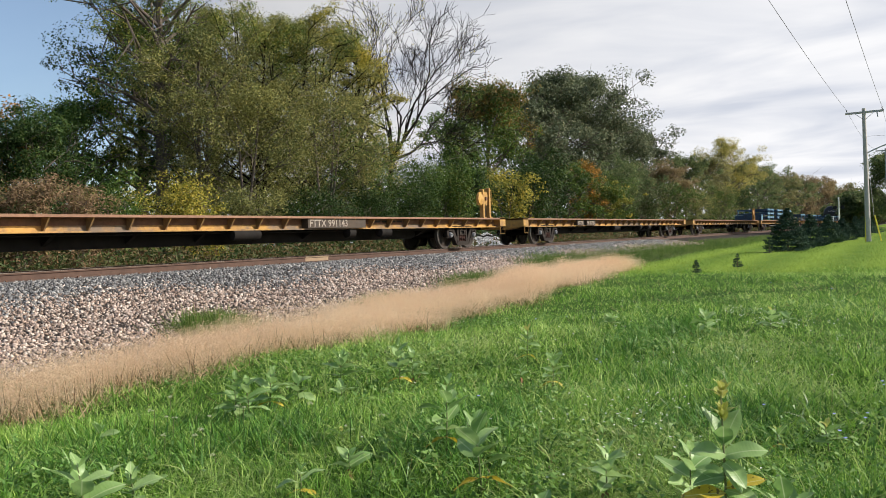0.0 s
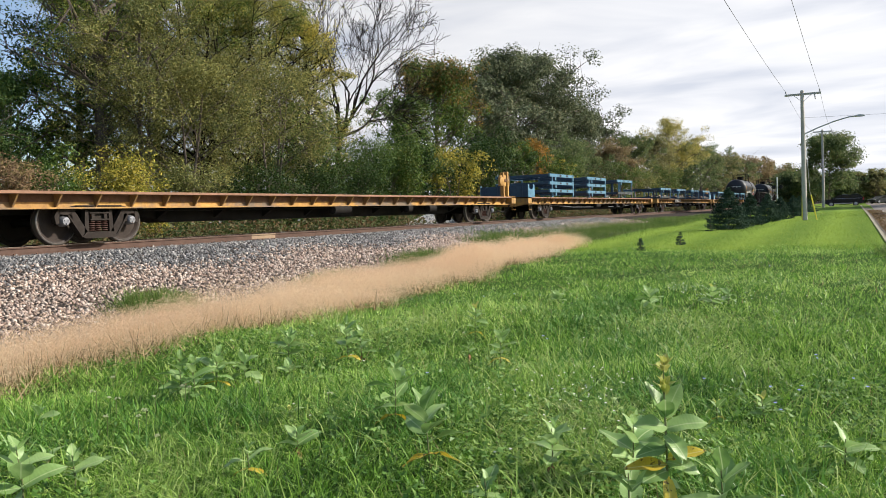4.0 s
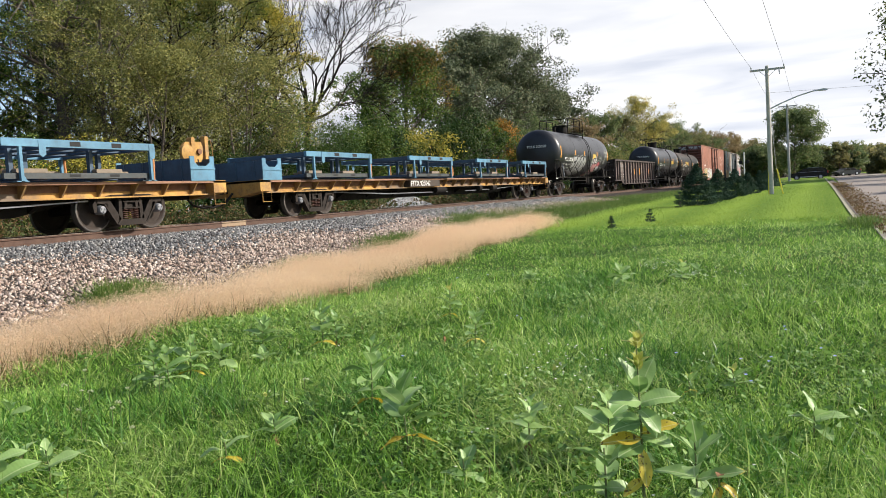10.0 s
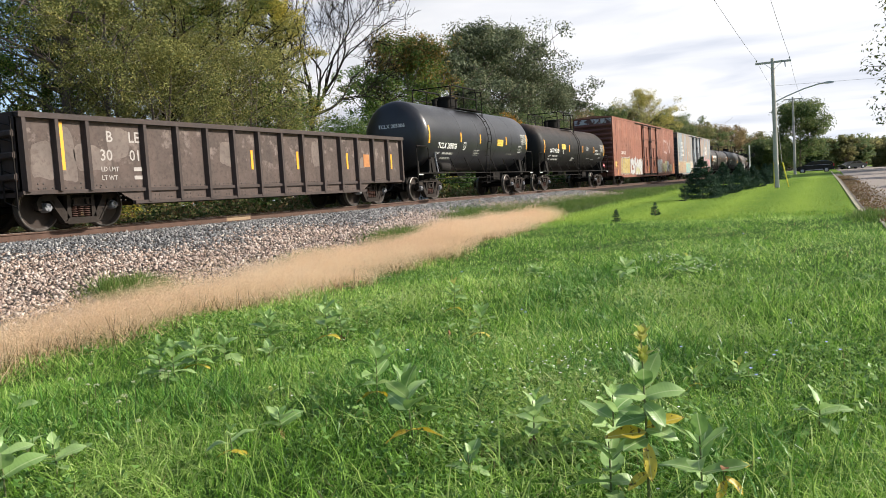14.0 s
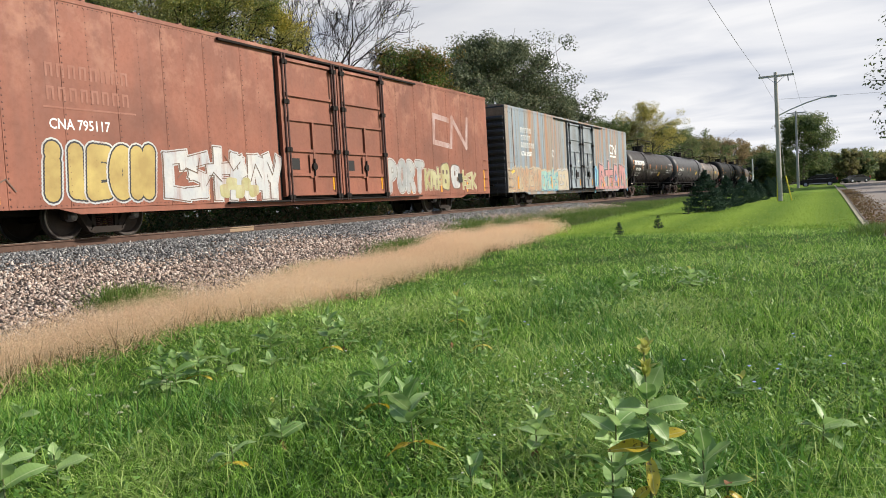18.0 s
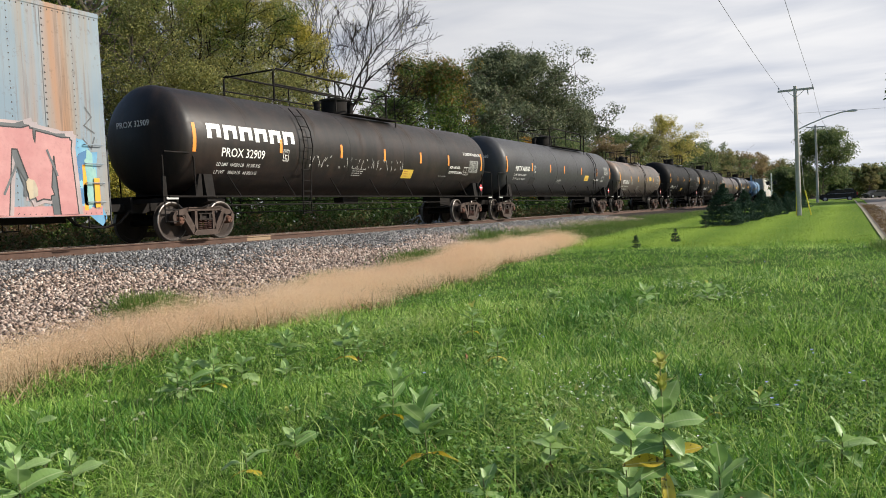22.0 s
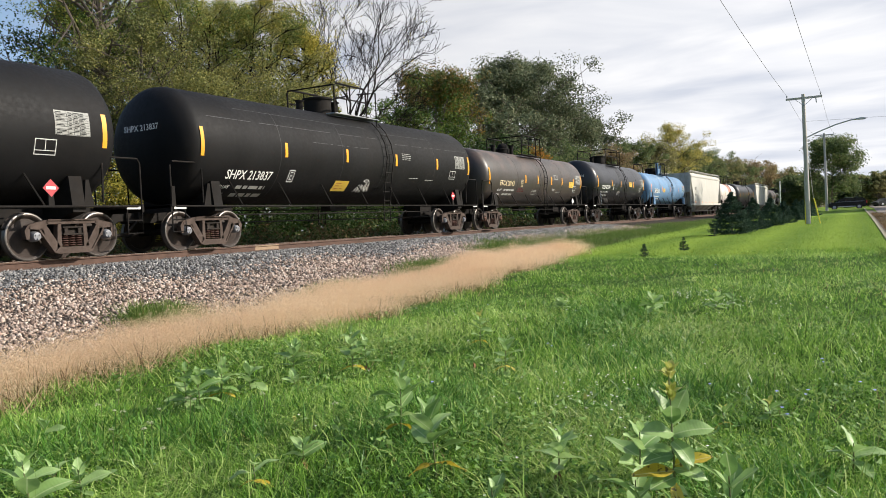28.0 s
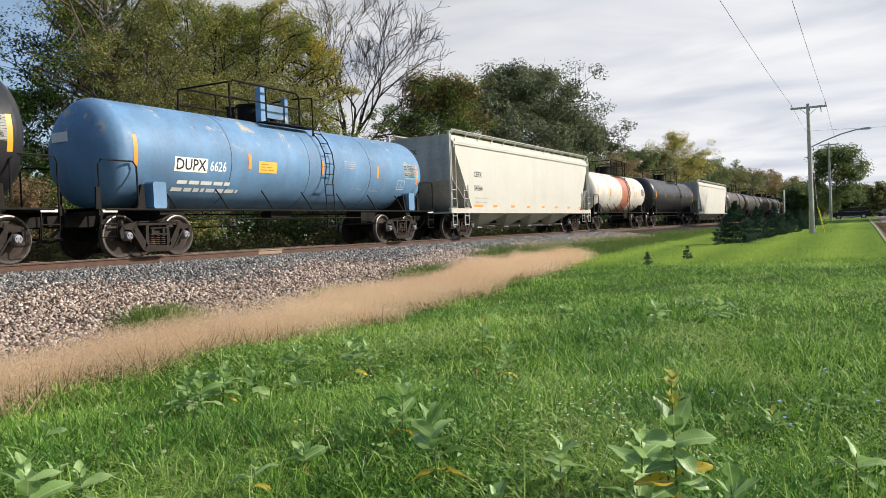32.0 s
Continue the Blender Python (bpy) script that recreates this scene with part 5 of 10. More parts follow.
def hopper_car(u0, u1, label, marks="", top=4.25, mat=None, near=True):
    uc, L = (u0 + u1) / 2, (u1 - u0) / 2
    mat = mat or MAT["hopper"]
    car = car_thing("hopper_car", label, "covered hopper", uc)
    Y, lo = 1.5, 0.98
    # body: straight sides between sloped end sheets
    sec = [(-1.30, top), (-1.42, top - 0.12), (-Y, top - 0.35), (-Y, lo + 0.18), (Y, lo + 0.18), (Y, top - 0.35), (1.42, top - 0.12), (1.30, top)]
    b = Build()
    x_top = L - 0.35
    n = len(sec)
    vs = [(-(x_top if z > lo + 1.3 else L - 2.0), y, z) for y, z in sec] + [((x_top if z > lo + 1.3 else L - 2.0), y, z) for y, z in sec]
    b.add(vs, [tuple(range(n))[::-1], tuple(range(n, 2 * n))] + [(i, (i + 1) % n, n + (i + 1) % n, n + i) for i in range(n)])
    body = part("hopper_body", b, mat, car)
    for sy in (-1, 1):
        part("top_rib", Build().box(-x_top, x_top, min(sy * (Y - 0.02), sy * (Y + 0.05)), max(sy * (Y - 0.02), sy * (Y + 0.05)), top - 0.42, top - 0.30, 0.02), mat, car)
        part("side_sill", Build().box(-L, L, min(sy * (Y - 0.1), sy * (Y + 0.03)), max(sy * (Y - 0.1), sy * (Y + 0.03)), lo, lo + 0.2, 0.02), mat, car)
        part("roof_walk", Build().box(-L + 0.3, L - 0.3, min(sy * 1.2, sy * 1.45), max(sy * 1.2, sy * 1.45), top + 0.12, top + 0.15), mat, car)
        rl = part("roof_rail", Build().tube([(-L + 0.3, sy * 1.48, top + 0.18), (L - 0.3, sy * 1.48, top + 0.18)], 0.025, 5), mat, car)
        for i in range(14):
            x = -L + 0.5 + (2 * L - 1.0) * i / 13
            part("rail_post", Build().tube([(x, sy * 1.48, top + 0.17), (x - 0.25, sy * 1.42, top - 0.1)], 0.022, 5), mat, rl)
    for s in (-1, 1):
        part("end_sheet", Build().box(min(s * (x_top - 0.02), s * (x_top + 0.02)), max(s * (x_top - 0.02), s * (x_top + 0.02)), -1.44, 1.44, lo + 1.35, top - 0.02), MAT["hopperend"], car)
        part("slope_sheet", Build().prism([(s * x_top, lo + 1.4), (s * (x_top - 0.04), lo + 1.4), (s * (L - 2.04), lo + 0.1), (s * (L - 2.0), lo + 0.1)], "y", -1.44, 1.44), MAT["hopperend"], car)
        part("end_platform", Build().box(min(s * (L - 2.4), s * L), max(s * (L - 2.4), s * L), -1.42, 1.42, lo, lo + 0.06), mat, car)
        for sy in (-1, 1):
            x = s * (L - 0.12)
            part("corner_post", Build().box(min(x, x - s * 0.07), max(x, x - s * 0.07), min(sy * 1.4, sy * 1.48), max(sy * 1.4, sy * 1.48), lo + 0.1, top + 0.1), mat, car)
            for off in (0.0, 1.1):
                xx = x - s * off
                lb = Build().tube([(xx, sy * 1.52, 0.45), (xx, sy * 1.52, lo + 1.2 + (1.9 if off == 0 else 0))], 0.02, 5).tube([(xx - s * 0.4, sy * 1.52, 0.45), (xx - s * 0.4, sy * 1.52, lo + 1.2 + (1.9 if off == 0 else 0))], 0.02, 5)
                for k in range(5):
                    lb.tube([(xx, sy * 1.52, 0.5 + 0.36 * k), (xx - s * 0.4, sy * 1.52, 0.5 + 0.36 * k)], 0.016, 5)
                part("ladder", lb, mat, car)
                if not near:
                    break
        truck(car, s * (L - 1.9))
    k = 4
    span = 2 * (L - 3.1)
    for i in range(k):
        x = -L + 3.1 + span * (i + 0.5) / k
        hw = span / k / 2 - 0.05
        bay = part("hopper_bay", Build().add([(x - hw, -1.3, lo), (x + hw, -1.3, lo), (x + hw, 1.3, lo), (x - hw, 1.3, lo), (x - 0.28, -0.55, 0.40), (x + 0.28, -0.55, 0.40), (x + 0.28, 0.55, 0.40), (x - 0.28, 0.55, 0.40)],
                                             [(0, 1, 5, 4), (1, 2, 6, 5), (2, 3, 7, 6), (3, 0, 4, 7), (4, 5, 6, 7), (3, 2, 1, 0)]), mat, car)
        part("outlet_gate", Build().box(x - 0.36, x + 0.36, -0.62, 0.62, 0.34, 0.42).tube([(x + 0.2, -1.2, 0.38), (x + 0.2, 1.2, 0.38)], 0.05, 8), MAT["hopperend"], bay)
    part("underframe", Build().box(-L, L, -0.35, 0.35, 0.55, lo), MAT["under"], car)
    couplers(car, -L - 0.05, L + 0.05)
    if marks:
        a, c = marks.split()
        lettering(car, a, 0.34, -L + 2.25, 2.55, MAT["blackplate"], y=-Y - 0.005)
        lettering(car, c, 0.34, -L + 2.25, 1.95, MAT["blackplate"], y=-Y - 0.005)
        flat = lambda x, z: -Y
        part("stencil_bar", bars(-L + 2.3, 1.6, 2.2, 2, flat, 0.06, 0.18, 3), MAT["hopperend"], body)
        part("stencil_bar", bars(L - 8.0, 1.95, 1.6, 3, flat, 0.02, 0.12, 4), MAT["hopperend"], body)
        lettering(car, a, 0.3, -x_top - 0.03, top - 0.75, MAT["blackplate"], y=0.9, face="end")
        lettering(car, c, 0.3, -x_top - 0.03, top - 1.15, MAT["blackplate"], y=0.9, face="end")
        for i in range(8):
            x = -L + 2.2 + i * (2 * L - 4.4) / 7
            part("reflective_strip", Build().box(x, x + (0.9 if i == 0 else 0.4), -Y - 0.007, -Y - 0.002, lo + 0.27, lo + 0.37), MAT["orangestripe"], car)
    return car


MAT["gonsheet"] = painted("speckled_brown_sheet", (0.072, 0.047, 0.038), 0.7, (0.028, 0.02, 0.018), 0.75, 1.4, 0.55, worn=(0.15, 0.115, 0.10), worn_from=(0.9, 1.5), worn_size=2.6, worn_at=(0.54, 0.64))
MAT["scraped"] = painted("scraped_pale_paint", (0.12, 0.05, 0.042), 0.7, (0.05, 0.03, 0.03), 0.5, 1.2, 0.4, worn=(0.42, 0.42, 0.44), worn_from=(-10, -9), worn_size=1.6, worn_at=(0.47, 0.53))
MAT["gondola"] = painted("sooty_brown_gondola", (0.036, 0.024, 0.021), 0.75, (0.075, 0.05, 0.04), 0.6, 0.9, 0.6)
MAT["boxred"] = painted("oxide_red_car_paint", (0.232, 0.075, 0.041), 0.62, (0.125, 0.05, 0.034), 0.42, 0.5, 0.55, fade=0.66, worn=(0.31, 0.135, 0.085), worn_from=(2.2, 4.6), worn_size=1.1, worn_at=(0.50, 0.66))
MAT["boxredend"] = painted("dark_oxide_end", (0.15, 0.05, 0.035), 0.7, (0.05, 0.03, 0.025), 0.5, 0.6, 0.5)
MAT["darkend"] = painted("black_grime_end", (0.055, 0.06, 0.068), 0.7, (0.03, 0.025, 0.02), 0.5, 0.6, 0.5)


def rusted_blue():
    m, nt, b = material("faded_blue_with_rust_runs", 0.65)
    base = mix_node(nt, ramp_node(nt, noise_node(nt, 0.5, 4), grey(0.3, 0.7)), (0.16, 0.225, 0.28), (0.235, 0.28, 0.31))
    run = ramp_node(nt, noise_node(nt, 1.6, 5, 0.6, (1.2, 1.0, 0.045)), ((0.44, (0, 0, 0)), (0.58, (0.8, 0.8, 0.8))))
    c = mix_node(nt, run, base, (0.255, 0.195, 0.14))
    c = mix_node(nt, ramp_node(nt, noise_node(nt, 1.3, 3, 0.5, (1.1, 1.0, 0.05)), ((0.50, (0, 0, 0)), (0.63, (0.9,) * 3))), c, (0.33, 0.165, 0.08))
    fine = noise_node(nt, 3.0, 6, 0.65, (3.0, 1.0, 0.12))
    c = mix_node(nt, ramp_node(nt, fine, ((0.53, (0, 0, 0)), (0.70, (0.7, 0.7, 0.7)))), c, (0.12, 0.075, 0.05))
    c = mix_node(nt, ramp_node(nt, noise_node(nt, 7.0, 6, 0.7), ((0.58, (0, 0, 0)), (0.74, (0.6,) * 3))), c, (0.10, 0.06, 0.04))
    nt.links.new(c, b.inputs["Base Color"])
    bump_node(nt, b, fine, 0.15, 0.01)
    return m


MAT["boxblue"] = rusted_blue()
MAT["rivetred"] = plain("dark_red_rivets", (0.095, 0.035, 0.024), 0.8)
MAT["rodred"] = painted("dark_red_rods", (0.075, 0.03, 0.024), 0.7, (0.03, 0.02, 0.018), 0.5, 2.0, 0.3)
MAT["rodblue"] = painted("dark_slate_rods", (0.05, 0.065, 0.08), 0.7, (0.03, 0.022, 0.02), 0.5, 2.0, 0.3)
MAT["doorblue"] = painted("grey_blue_door_paint", (0.235, 0.275, 0.31), 0.6, (0.12, 0.085, 0.06), 0.6, 0.8, 0.75, fade=0.6)

# ---- the train, from its head to its tail ----
Y1 = "mustard yellow flat car with a rusty deck, empty"
flat_car(2.4, 29.85, Y1, "FTTX 991143", 0.55, post=26.6)
second_flat = flat_car(31.6, 59.05, Y1)
for text, u0, u1, wide in (("FTTX", 38.15, 39.05, 0.72), ("9 9781", 39.45, 40.70, 1.10)):
    part("number_panel", Build().box(u0 - 45.325, u1 - 45.325, -1.25, -1.03, 0.75, 1.028), MAT["stained"], second_flat, "black panel behind the number")
    lettering(second_flat, text, 0.26, u0 - 45.325 + 0.07, 0.79, MAT["dimletter"], y=-1.253, width=wide)
flat_car(61.2, 88.62, Y1, "", post=27.15)
LOADED = "yellow flat car carrying stacked blue steel frames"
flat_car(90.3, 118.1, LOADED, "", loads=True)
flat_car(119.9, 147.5, LOADED, "FTTX 925050", 0.27, loads=True, post=27.2)
flat_car(149.0, 176.4, LOADED, "FTTX 925042", 0.35, loads=True)
DECK, FD = 1.09, 3.22
for u in (94.9, 101.6):
    for j in range(3):
        cargo_frame(u, DECK + j * 0.425, 4.0, FD, 0.425)
cargo_frame(108.5, DECK, 3.95, FD, 0.42, MAT["oldframe"])
cargo_frame(108.5, DECK, 4.0, FD, 1.27, None, True)
for u in (122.1, 129.0, 135.9, 142.65, 153.1, 160.1, 166.95, 173.3):
    cargo_frame(u, DECK, 3.9, FD - 0.2, 0.19, MAT["oldframe"])
    cargo_frame(u, DECK, 4.05, FD, 0.90, None, True)
for u in (90.75, 146.6, 149.6):
    cradle(u)

TCLX = dict(stripes=(0.006, 0.27, 0.455, 0.735, 0.99), plate=0.635, plate_z=2.36, dome=0.41, deck=(0.29, 0.595), ladder=0.51, bands=(0.27, 0.43, 0.62, 0.8), mark_z=2.12, placard=False, reservoir=True)
T1, T1T, T1S, T1A = tank_car(178.8, 190.9, 1.50, 2.68, MAT["tankgrey"], "dark grey tank car with white and red graffiti", "TCLX 205058", seed=2, data=("LD LMT  212500 LB   96 350 KG", "LT WT    73500 LB   33 350 KG"), **TCLX)
GON, GNY, GNL, GLO, GHI = gondola(192.95, 209.3, "sooty brown ribbed gondola car with faded lettering")
tank_car(211.7, 223.7, 1.50, 2.68, MAT["tankgrey"], "dark grey tank car with white stencilling", "TCLX 205006", seed=3, **TCLX)
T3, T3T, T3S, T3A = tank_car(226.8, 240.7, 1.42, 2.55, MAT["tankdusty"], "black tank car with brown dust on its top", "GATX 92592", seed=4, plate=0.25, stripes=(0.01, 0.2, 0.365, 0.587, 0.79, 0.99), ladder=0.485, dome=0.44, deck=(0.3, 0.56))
RED, RY, RL = box_car(243.05, 269.6, 5.12, MAT["boxred"], MAT["boxredend"], MAT["boxred"], "long oxide red box car with graffiti along its foot", 18, (0.392, 0.631))
GTW, GY, GL = box_car(272.05, 298.5, 5.02, MAT["boxblue"], MAT["darkend"], MAT["doorblue"], "faded blue box car with rust runs and graffiti", 18, (0.392, 0.617))
T4, T4T, T4S, T4A = tank_car(301.2, 319.3, 1.47, 2.58, MAT["tanksoot"], "sooty black long tank car with white lettering", "PROX 32909", seed=5, data=("LD LMT  164200 LB   74 500 KG", "LT WT    98600 LB   44 800 KG"), plate=0.60, plate_z=1.75, bands=(0.12, 0.25, 0.4, 0.6, 0.8), ladder=0.25, dome=0.47, deck=(0.22, 0.62),
                             stripes=(0.005, 0.197, 0.37, 0.521, 0.669, 0.802, 0.984), mark_f=0.06, mark_z=2.13, panel_dz=-0.33, stripe_mat=MAT["orangestripe"], truck_mat="trucktan", caps="caprust")
T5, T5T, T5S, T5A = tank_car(322.0, 340.5, 1.50, 2.62, MAT["tankmid"], "plain grey long tank car", "NATX 400560", seed=6, data=("LD LMT  164700 LB  74700 KG", "LT WT    98200 LB  44600 KG"), plate=0.685, plate_z=2.02, bands=(0.2, 0.4, 0.6, 0.8), ladder=0.776, dome=0.49, deck=(0.42, 0.775), stripes=(0.0, 0.184, 0.338, 0.466, 0.645, 0.824, 0.995), mark_f=0.058, mark_z=2.34, stripe_mat=MAT["orangestripe"], truck_mat="trucktan", caps="caprust")
tank_car(343.5, 357.1, 1.38, 2.42, MAT["tankspill"], "brown-grey tank car with rusty spill marks", "ETCX 623037", seed=7, plate=0.69, ladder=0.54, dome=0.44, deck=(0.36, 0.60), stripes=(0.01, 0.243, 0.418, 0.63, 0.80, 0.99), mark_f=0.075, mark_z=2.0, truck_mat="trucktan", caps="caprust", bell=True)
SHPX = dict(ladder=0.56, dome=0.455, deck=(0.43, 0.60), stripes=(0.0, 0.215, 0.415, 0.614, 0.814, 0.995), plate=0.39, plate_z=1.55, mark_f=0.065, mark_z=1.80, bands=(0.2, 0.4, 0.56, 0.585, 0.8), placards=(-1.4, 0.95), truck_mat="trucktan", grating=MAT["galvdeck"])
tank_car(360.9, 376.3, 1.56, 2.72, MAT["tankblack"], "matt black tank car with yellow strips", "SHPX 212835", seed=8, **SHPX)
T8, T8T, T8S, T8A = tank_car(379.2, 394.8, 1.56, 2.72, MAT["tankblack"], "matt black tank car with yellow strips", "SHPX 213837", seed=9, **SHPX)
T9, T9T, T9S, T9A = tank_car(397.3, 410.75, 1.38, 2.42, MAT["tankbrown"], "dusty brown-grey tank car", "ETCX 20143", text=MAT["creamtext"], seed=10, plate=0.825, plate_z=2.06, ladder=0.506, mark_z=2.0, mark_f=0.09, dome=0.355, deck=(0.372, 0.575), stripes=(0.0, 0.328, 0.456, 0.608, 0.736, 0.884, 0.99), bands=(0.251, 0.487, 0.55, 0.74), placard=False, truck_mat="trucktan", caps="caprust", bell=True)
wd = T9A(0.86)
part("placard", Build().add([(wd, -1.40, 1.08), (wd + 0.19, -1.40, 1.27), (wd, -1.40, 1.46), (wd - 0.19, -1.40, 1.27)], [(0, 1, 2, 3)]), MAT["white"], T9, "white hazard diamond")
part("placard_bracket", Build().box(wd - 0.03, wd + 0.03, -1.395, -1.36, 1.05, 1.4), MAT["under"], T9)
part("stencil_bar", bars(T9A(0.263), 1.88, 0.9, 3, T9S, 0.045, 0.075, 3), MAT["fadedred"], T9T)
part("stencil_bar", bars(T9A(0.63), 1.92, 0.5, 3, T9S, 0.02, 0.045, 5), MAT["pale"], T9T)
T10, T10T, T10S, T10A = tank_car(413.9, 426.05, 1.46, 2.56, MAT["tankgrey"], "dark grey tank car with white stencilling", "TCLX 205004", seed=11, data=("LD LMT  212700 LB   96 450 KG", "LT WT    73300 LB   33 250 KG"), **TCLX)
T11, T11T, T11S, T11A = tank_car(428.9, 442.5, 1.34, 2.45, MAT["tankblue"], "sky blue tank car with worn pale patches", "", seed=12, plate=0.33, plate_z=2.12, ladder=0.55, stripe_mat=MAT["orangestripe"], placard=False, dome=0.43, deck=(0.28, 0.56), inset=1.5, stripes=(0.015, 0.303, 0.55, 0.785, 0.985))
hopper_car(444.7, 463.2, "pale grey covered hopper car", "CEFX 54564")
CW, TW, SK, AT = tank_car(465.2, 477.4, 1.36, 2.46, MAT["tankwhite"], "off-white tank car with a red band", "", seed=13, placard=False)
part("paint_band", Build().lathe([(-0.2, 1.355), (-0.2, 1.366), (2.0, 1.366), (2.0, 1.355)], 48, "x", (0, 0, 2.46), False), MAT["bandred"], TW, "red painted band")
tank_car(480.6, 496.4, 1.45, 2.55, MAT["tankgrey"], "dark grey tank car", "", seed=14, near=False)
hopper_car(498.6, 517.2, "pale grey covered hopper car", "", near=False)
TAIL = ("tankbrown", "tankmid", "tankbrown", "tankgrey", "tanksoot", "tankmid", "tankbrown", "tankblack", "tankgrey", "tankbrown", "tankmid", "tankgrey")
for i, key in enumerate(TAIL):
    a = 520.0 + i * 17.6
    tank_car(a, a + 13.6, 1.42, 2.52, MAT[key], "dusty tank car far along the train", "", seed=20 + i, near=False, stripes=(0.02, 0.5, 0.98), bands=())


# ---- trees ----
LEAF = {
    "dark": leafy("dark_green_leaves", [(0.014, 0.034, 0.009), (0.025, 0.056, 0.013), (0.045, 0.088, 0.020), (0.09, 0.12, 0.028)]),
    "green": leafy("mid_green_leaves", [(0.035, 0.075, 0.014), (0.065, 0.12, 0.022), (0.10, 0.165, 0.03), (0.17, 0.19, 0.04)]),
    "olive": leafy("olive_brown_leaves", [(0.09, 0.108, 0.036), (0.165, 0.182, 0.058), (0.25, 0.255, 0.082), (0.39, 0.35, 0.105)]),
    "locust": leafy("small_locust_leaves", [(0.06, 0.10, 0.02), (0.105, 0.16, 0.03), (0.18, 0.23, 0.045), (0.36, 0.33, 0.065)]),
    "grey": leafy("grey_green_leaves", [(0.055, 0.078, 0.042), (0.095, 0.12, 0.064), (0.145, 0.17, 0.092), (0.22, 0.225, 0.125)]),
    "yellow": leafy("yellowing_leaves", [(0.15, 0.17, 0.032), (0.27, 0.265, 0.045), (0.42, 0.37, 0.06), (0.54, 0.43, 0.075)]),
    "orange": leafy("orange_autumn_leaves", [(0.10, 0.12, 0.025), (0.30, 0.17, 0.03), (0.46, 0.20, 0.03), (0.50, 0.26, 0.04)]),
    "brown": leafy("russet_leaves", [(0.07, 0.055, 0.026), (0.13, 0.085, 0.04), (0.19, 0.11, 0.055), (0.16, 0.13, 0.05)]),
    "rusty": leafy("rusty_tipped_leaves", [(0.05, 0.075, 0.016), (0.13, 0.11, 0.028), (0.25, 0.15, 0.04), (0.34, 0.22, 0.05)]),
    "dry": leafy("dry_tan_leaves", [(0.13, 0.085, 0.045), (0.24, 0.16, 0.09), (0.36, 0.25, 0.16), (0.20, 0.16, 0.07)], 0.8, 0.4, 0.05),
    "weed": leafy("weed_leaves", [(0.03, 0.056, 0.016), (0.055, 0.088, 0.025), (0.105, 0.13, 0.042), (0.18, 0.155, 0.08)]),
    # far copies of the leaves: distance haze is put into their paler colours
    "fargreen": leafy("hazed_green_leaves", [(0.055, 0.09, 0.034), (0.10, 0.145, 0.055), (0.16, 0.205, 0.08), (0.26, 0.27, 0.115)], 0.6, 0.55),
    "farolive": leafy("hazed_olive_leaves", [(0.10, 0.115, 0.05), (0.175, 0.18, 0.075), (0.26, 0.25, 0.105), (0.36, 0.305, 0.13)], 0.6, 0.55),
    "faryellow": leafy("hazed_yellow_leaves", [(0.24, 0.24, 0.07), (0.38, 0.35, 0.10), (0.50, 0.44, 0.13), (0.58, 0.47, 0.15)], 0.6, 0.55),
    "farbrown": leafy("hazed_russet_leaves", [(0.16, 0.13, 0.075), (0.25, 0.19, 0.10), (0.34, 0.24, 0.13), (0.28, 0.24, 0.11)], 0.6, 0.55),
    "spruce": leafy("spruce_needles", [(0.022, 0.045, 0.031), (0.048, 0.085, 0.056), (0.10, 0.155, 0.10)], 0.7, 0.1, 0.08),
    "roadgreen": leafy("roadside_dark_leaves", [(0.03, 0.055, 0.018), (0.055, 0.09, 0.027), (0.09, 0.135, 0.04), (0.17, 0.18, 0.06)], 0.6, 0.4),
    "grass": leafy("grass_blades", [(0.026, 0.07, 0.012), (0.104, 0.25, 0.026), (0.235, 0.45, 0.056), (0.60, 0.75, 0.22)], 0.42, 0.36, 0.3),
    "straw": leafy("dry_straw", [(0.25, 0.19, 0.09), (0.36, 0.28, 0.14), (0.44, 0.35, 0.2)], 0.7, 0.3),
    "tan": leafy("tan_seed_grass", [(0.74, 0.53, 0.35), (0.78, 0.58, 0.39), (0.82, 0.63, 0.43), (0.86, 0.70, 0.50)], 0.8, 0.6, 0.1),
}


def leaf_cloud(centres, sizes, g, droop=0.25, narrow=0.55, facing=None):
    """Many small pointed leaves, one at each centre, turned at random or towards given directions."""
    n = len(centres)
    if facing is None:
        d = g.normal(size=(n, 3))
        d[:, 2] -= droop
        d /= np.linalg.norm(d, axis=1, keepdims=True)
        a = np.cross(d, g.normal(size=(n, 3)))
    else:
        nrm = facing + g.normal(size=(n, 3)) * 0.42
        nrm /= np.linalg.norm(nrm, axis=1, keepdims=True) + 1e-9
        d = np.cross(nrm, g.normal(size=(n, 3)))
        d /= np.linalg.norm(d, axis=1, keepdims=True) + 1e-9
        a = np.cross(nrm, d)
    a /= np.linalg.norm(a, axis=1, keepdims=True) + 1e-9
    s = np.asarray(sizes)[:, None]
    v = np.stack([centres - d * s * 0.8 + a * s * narrow * 0.8, centres + d * s * 1.1, centres - a * s * narrow * 1.2 - d * s * 0.3], 1)
    return v.reshape(-1, 3), np.arange(3 * n).reshape(n, 3)


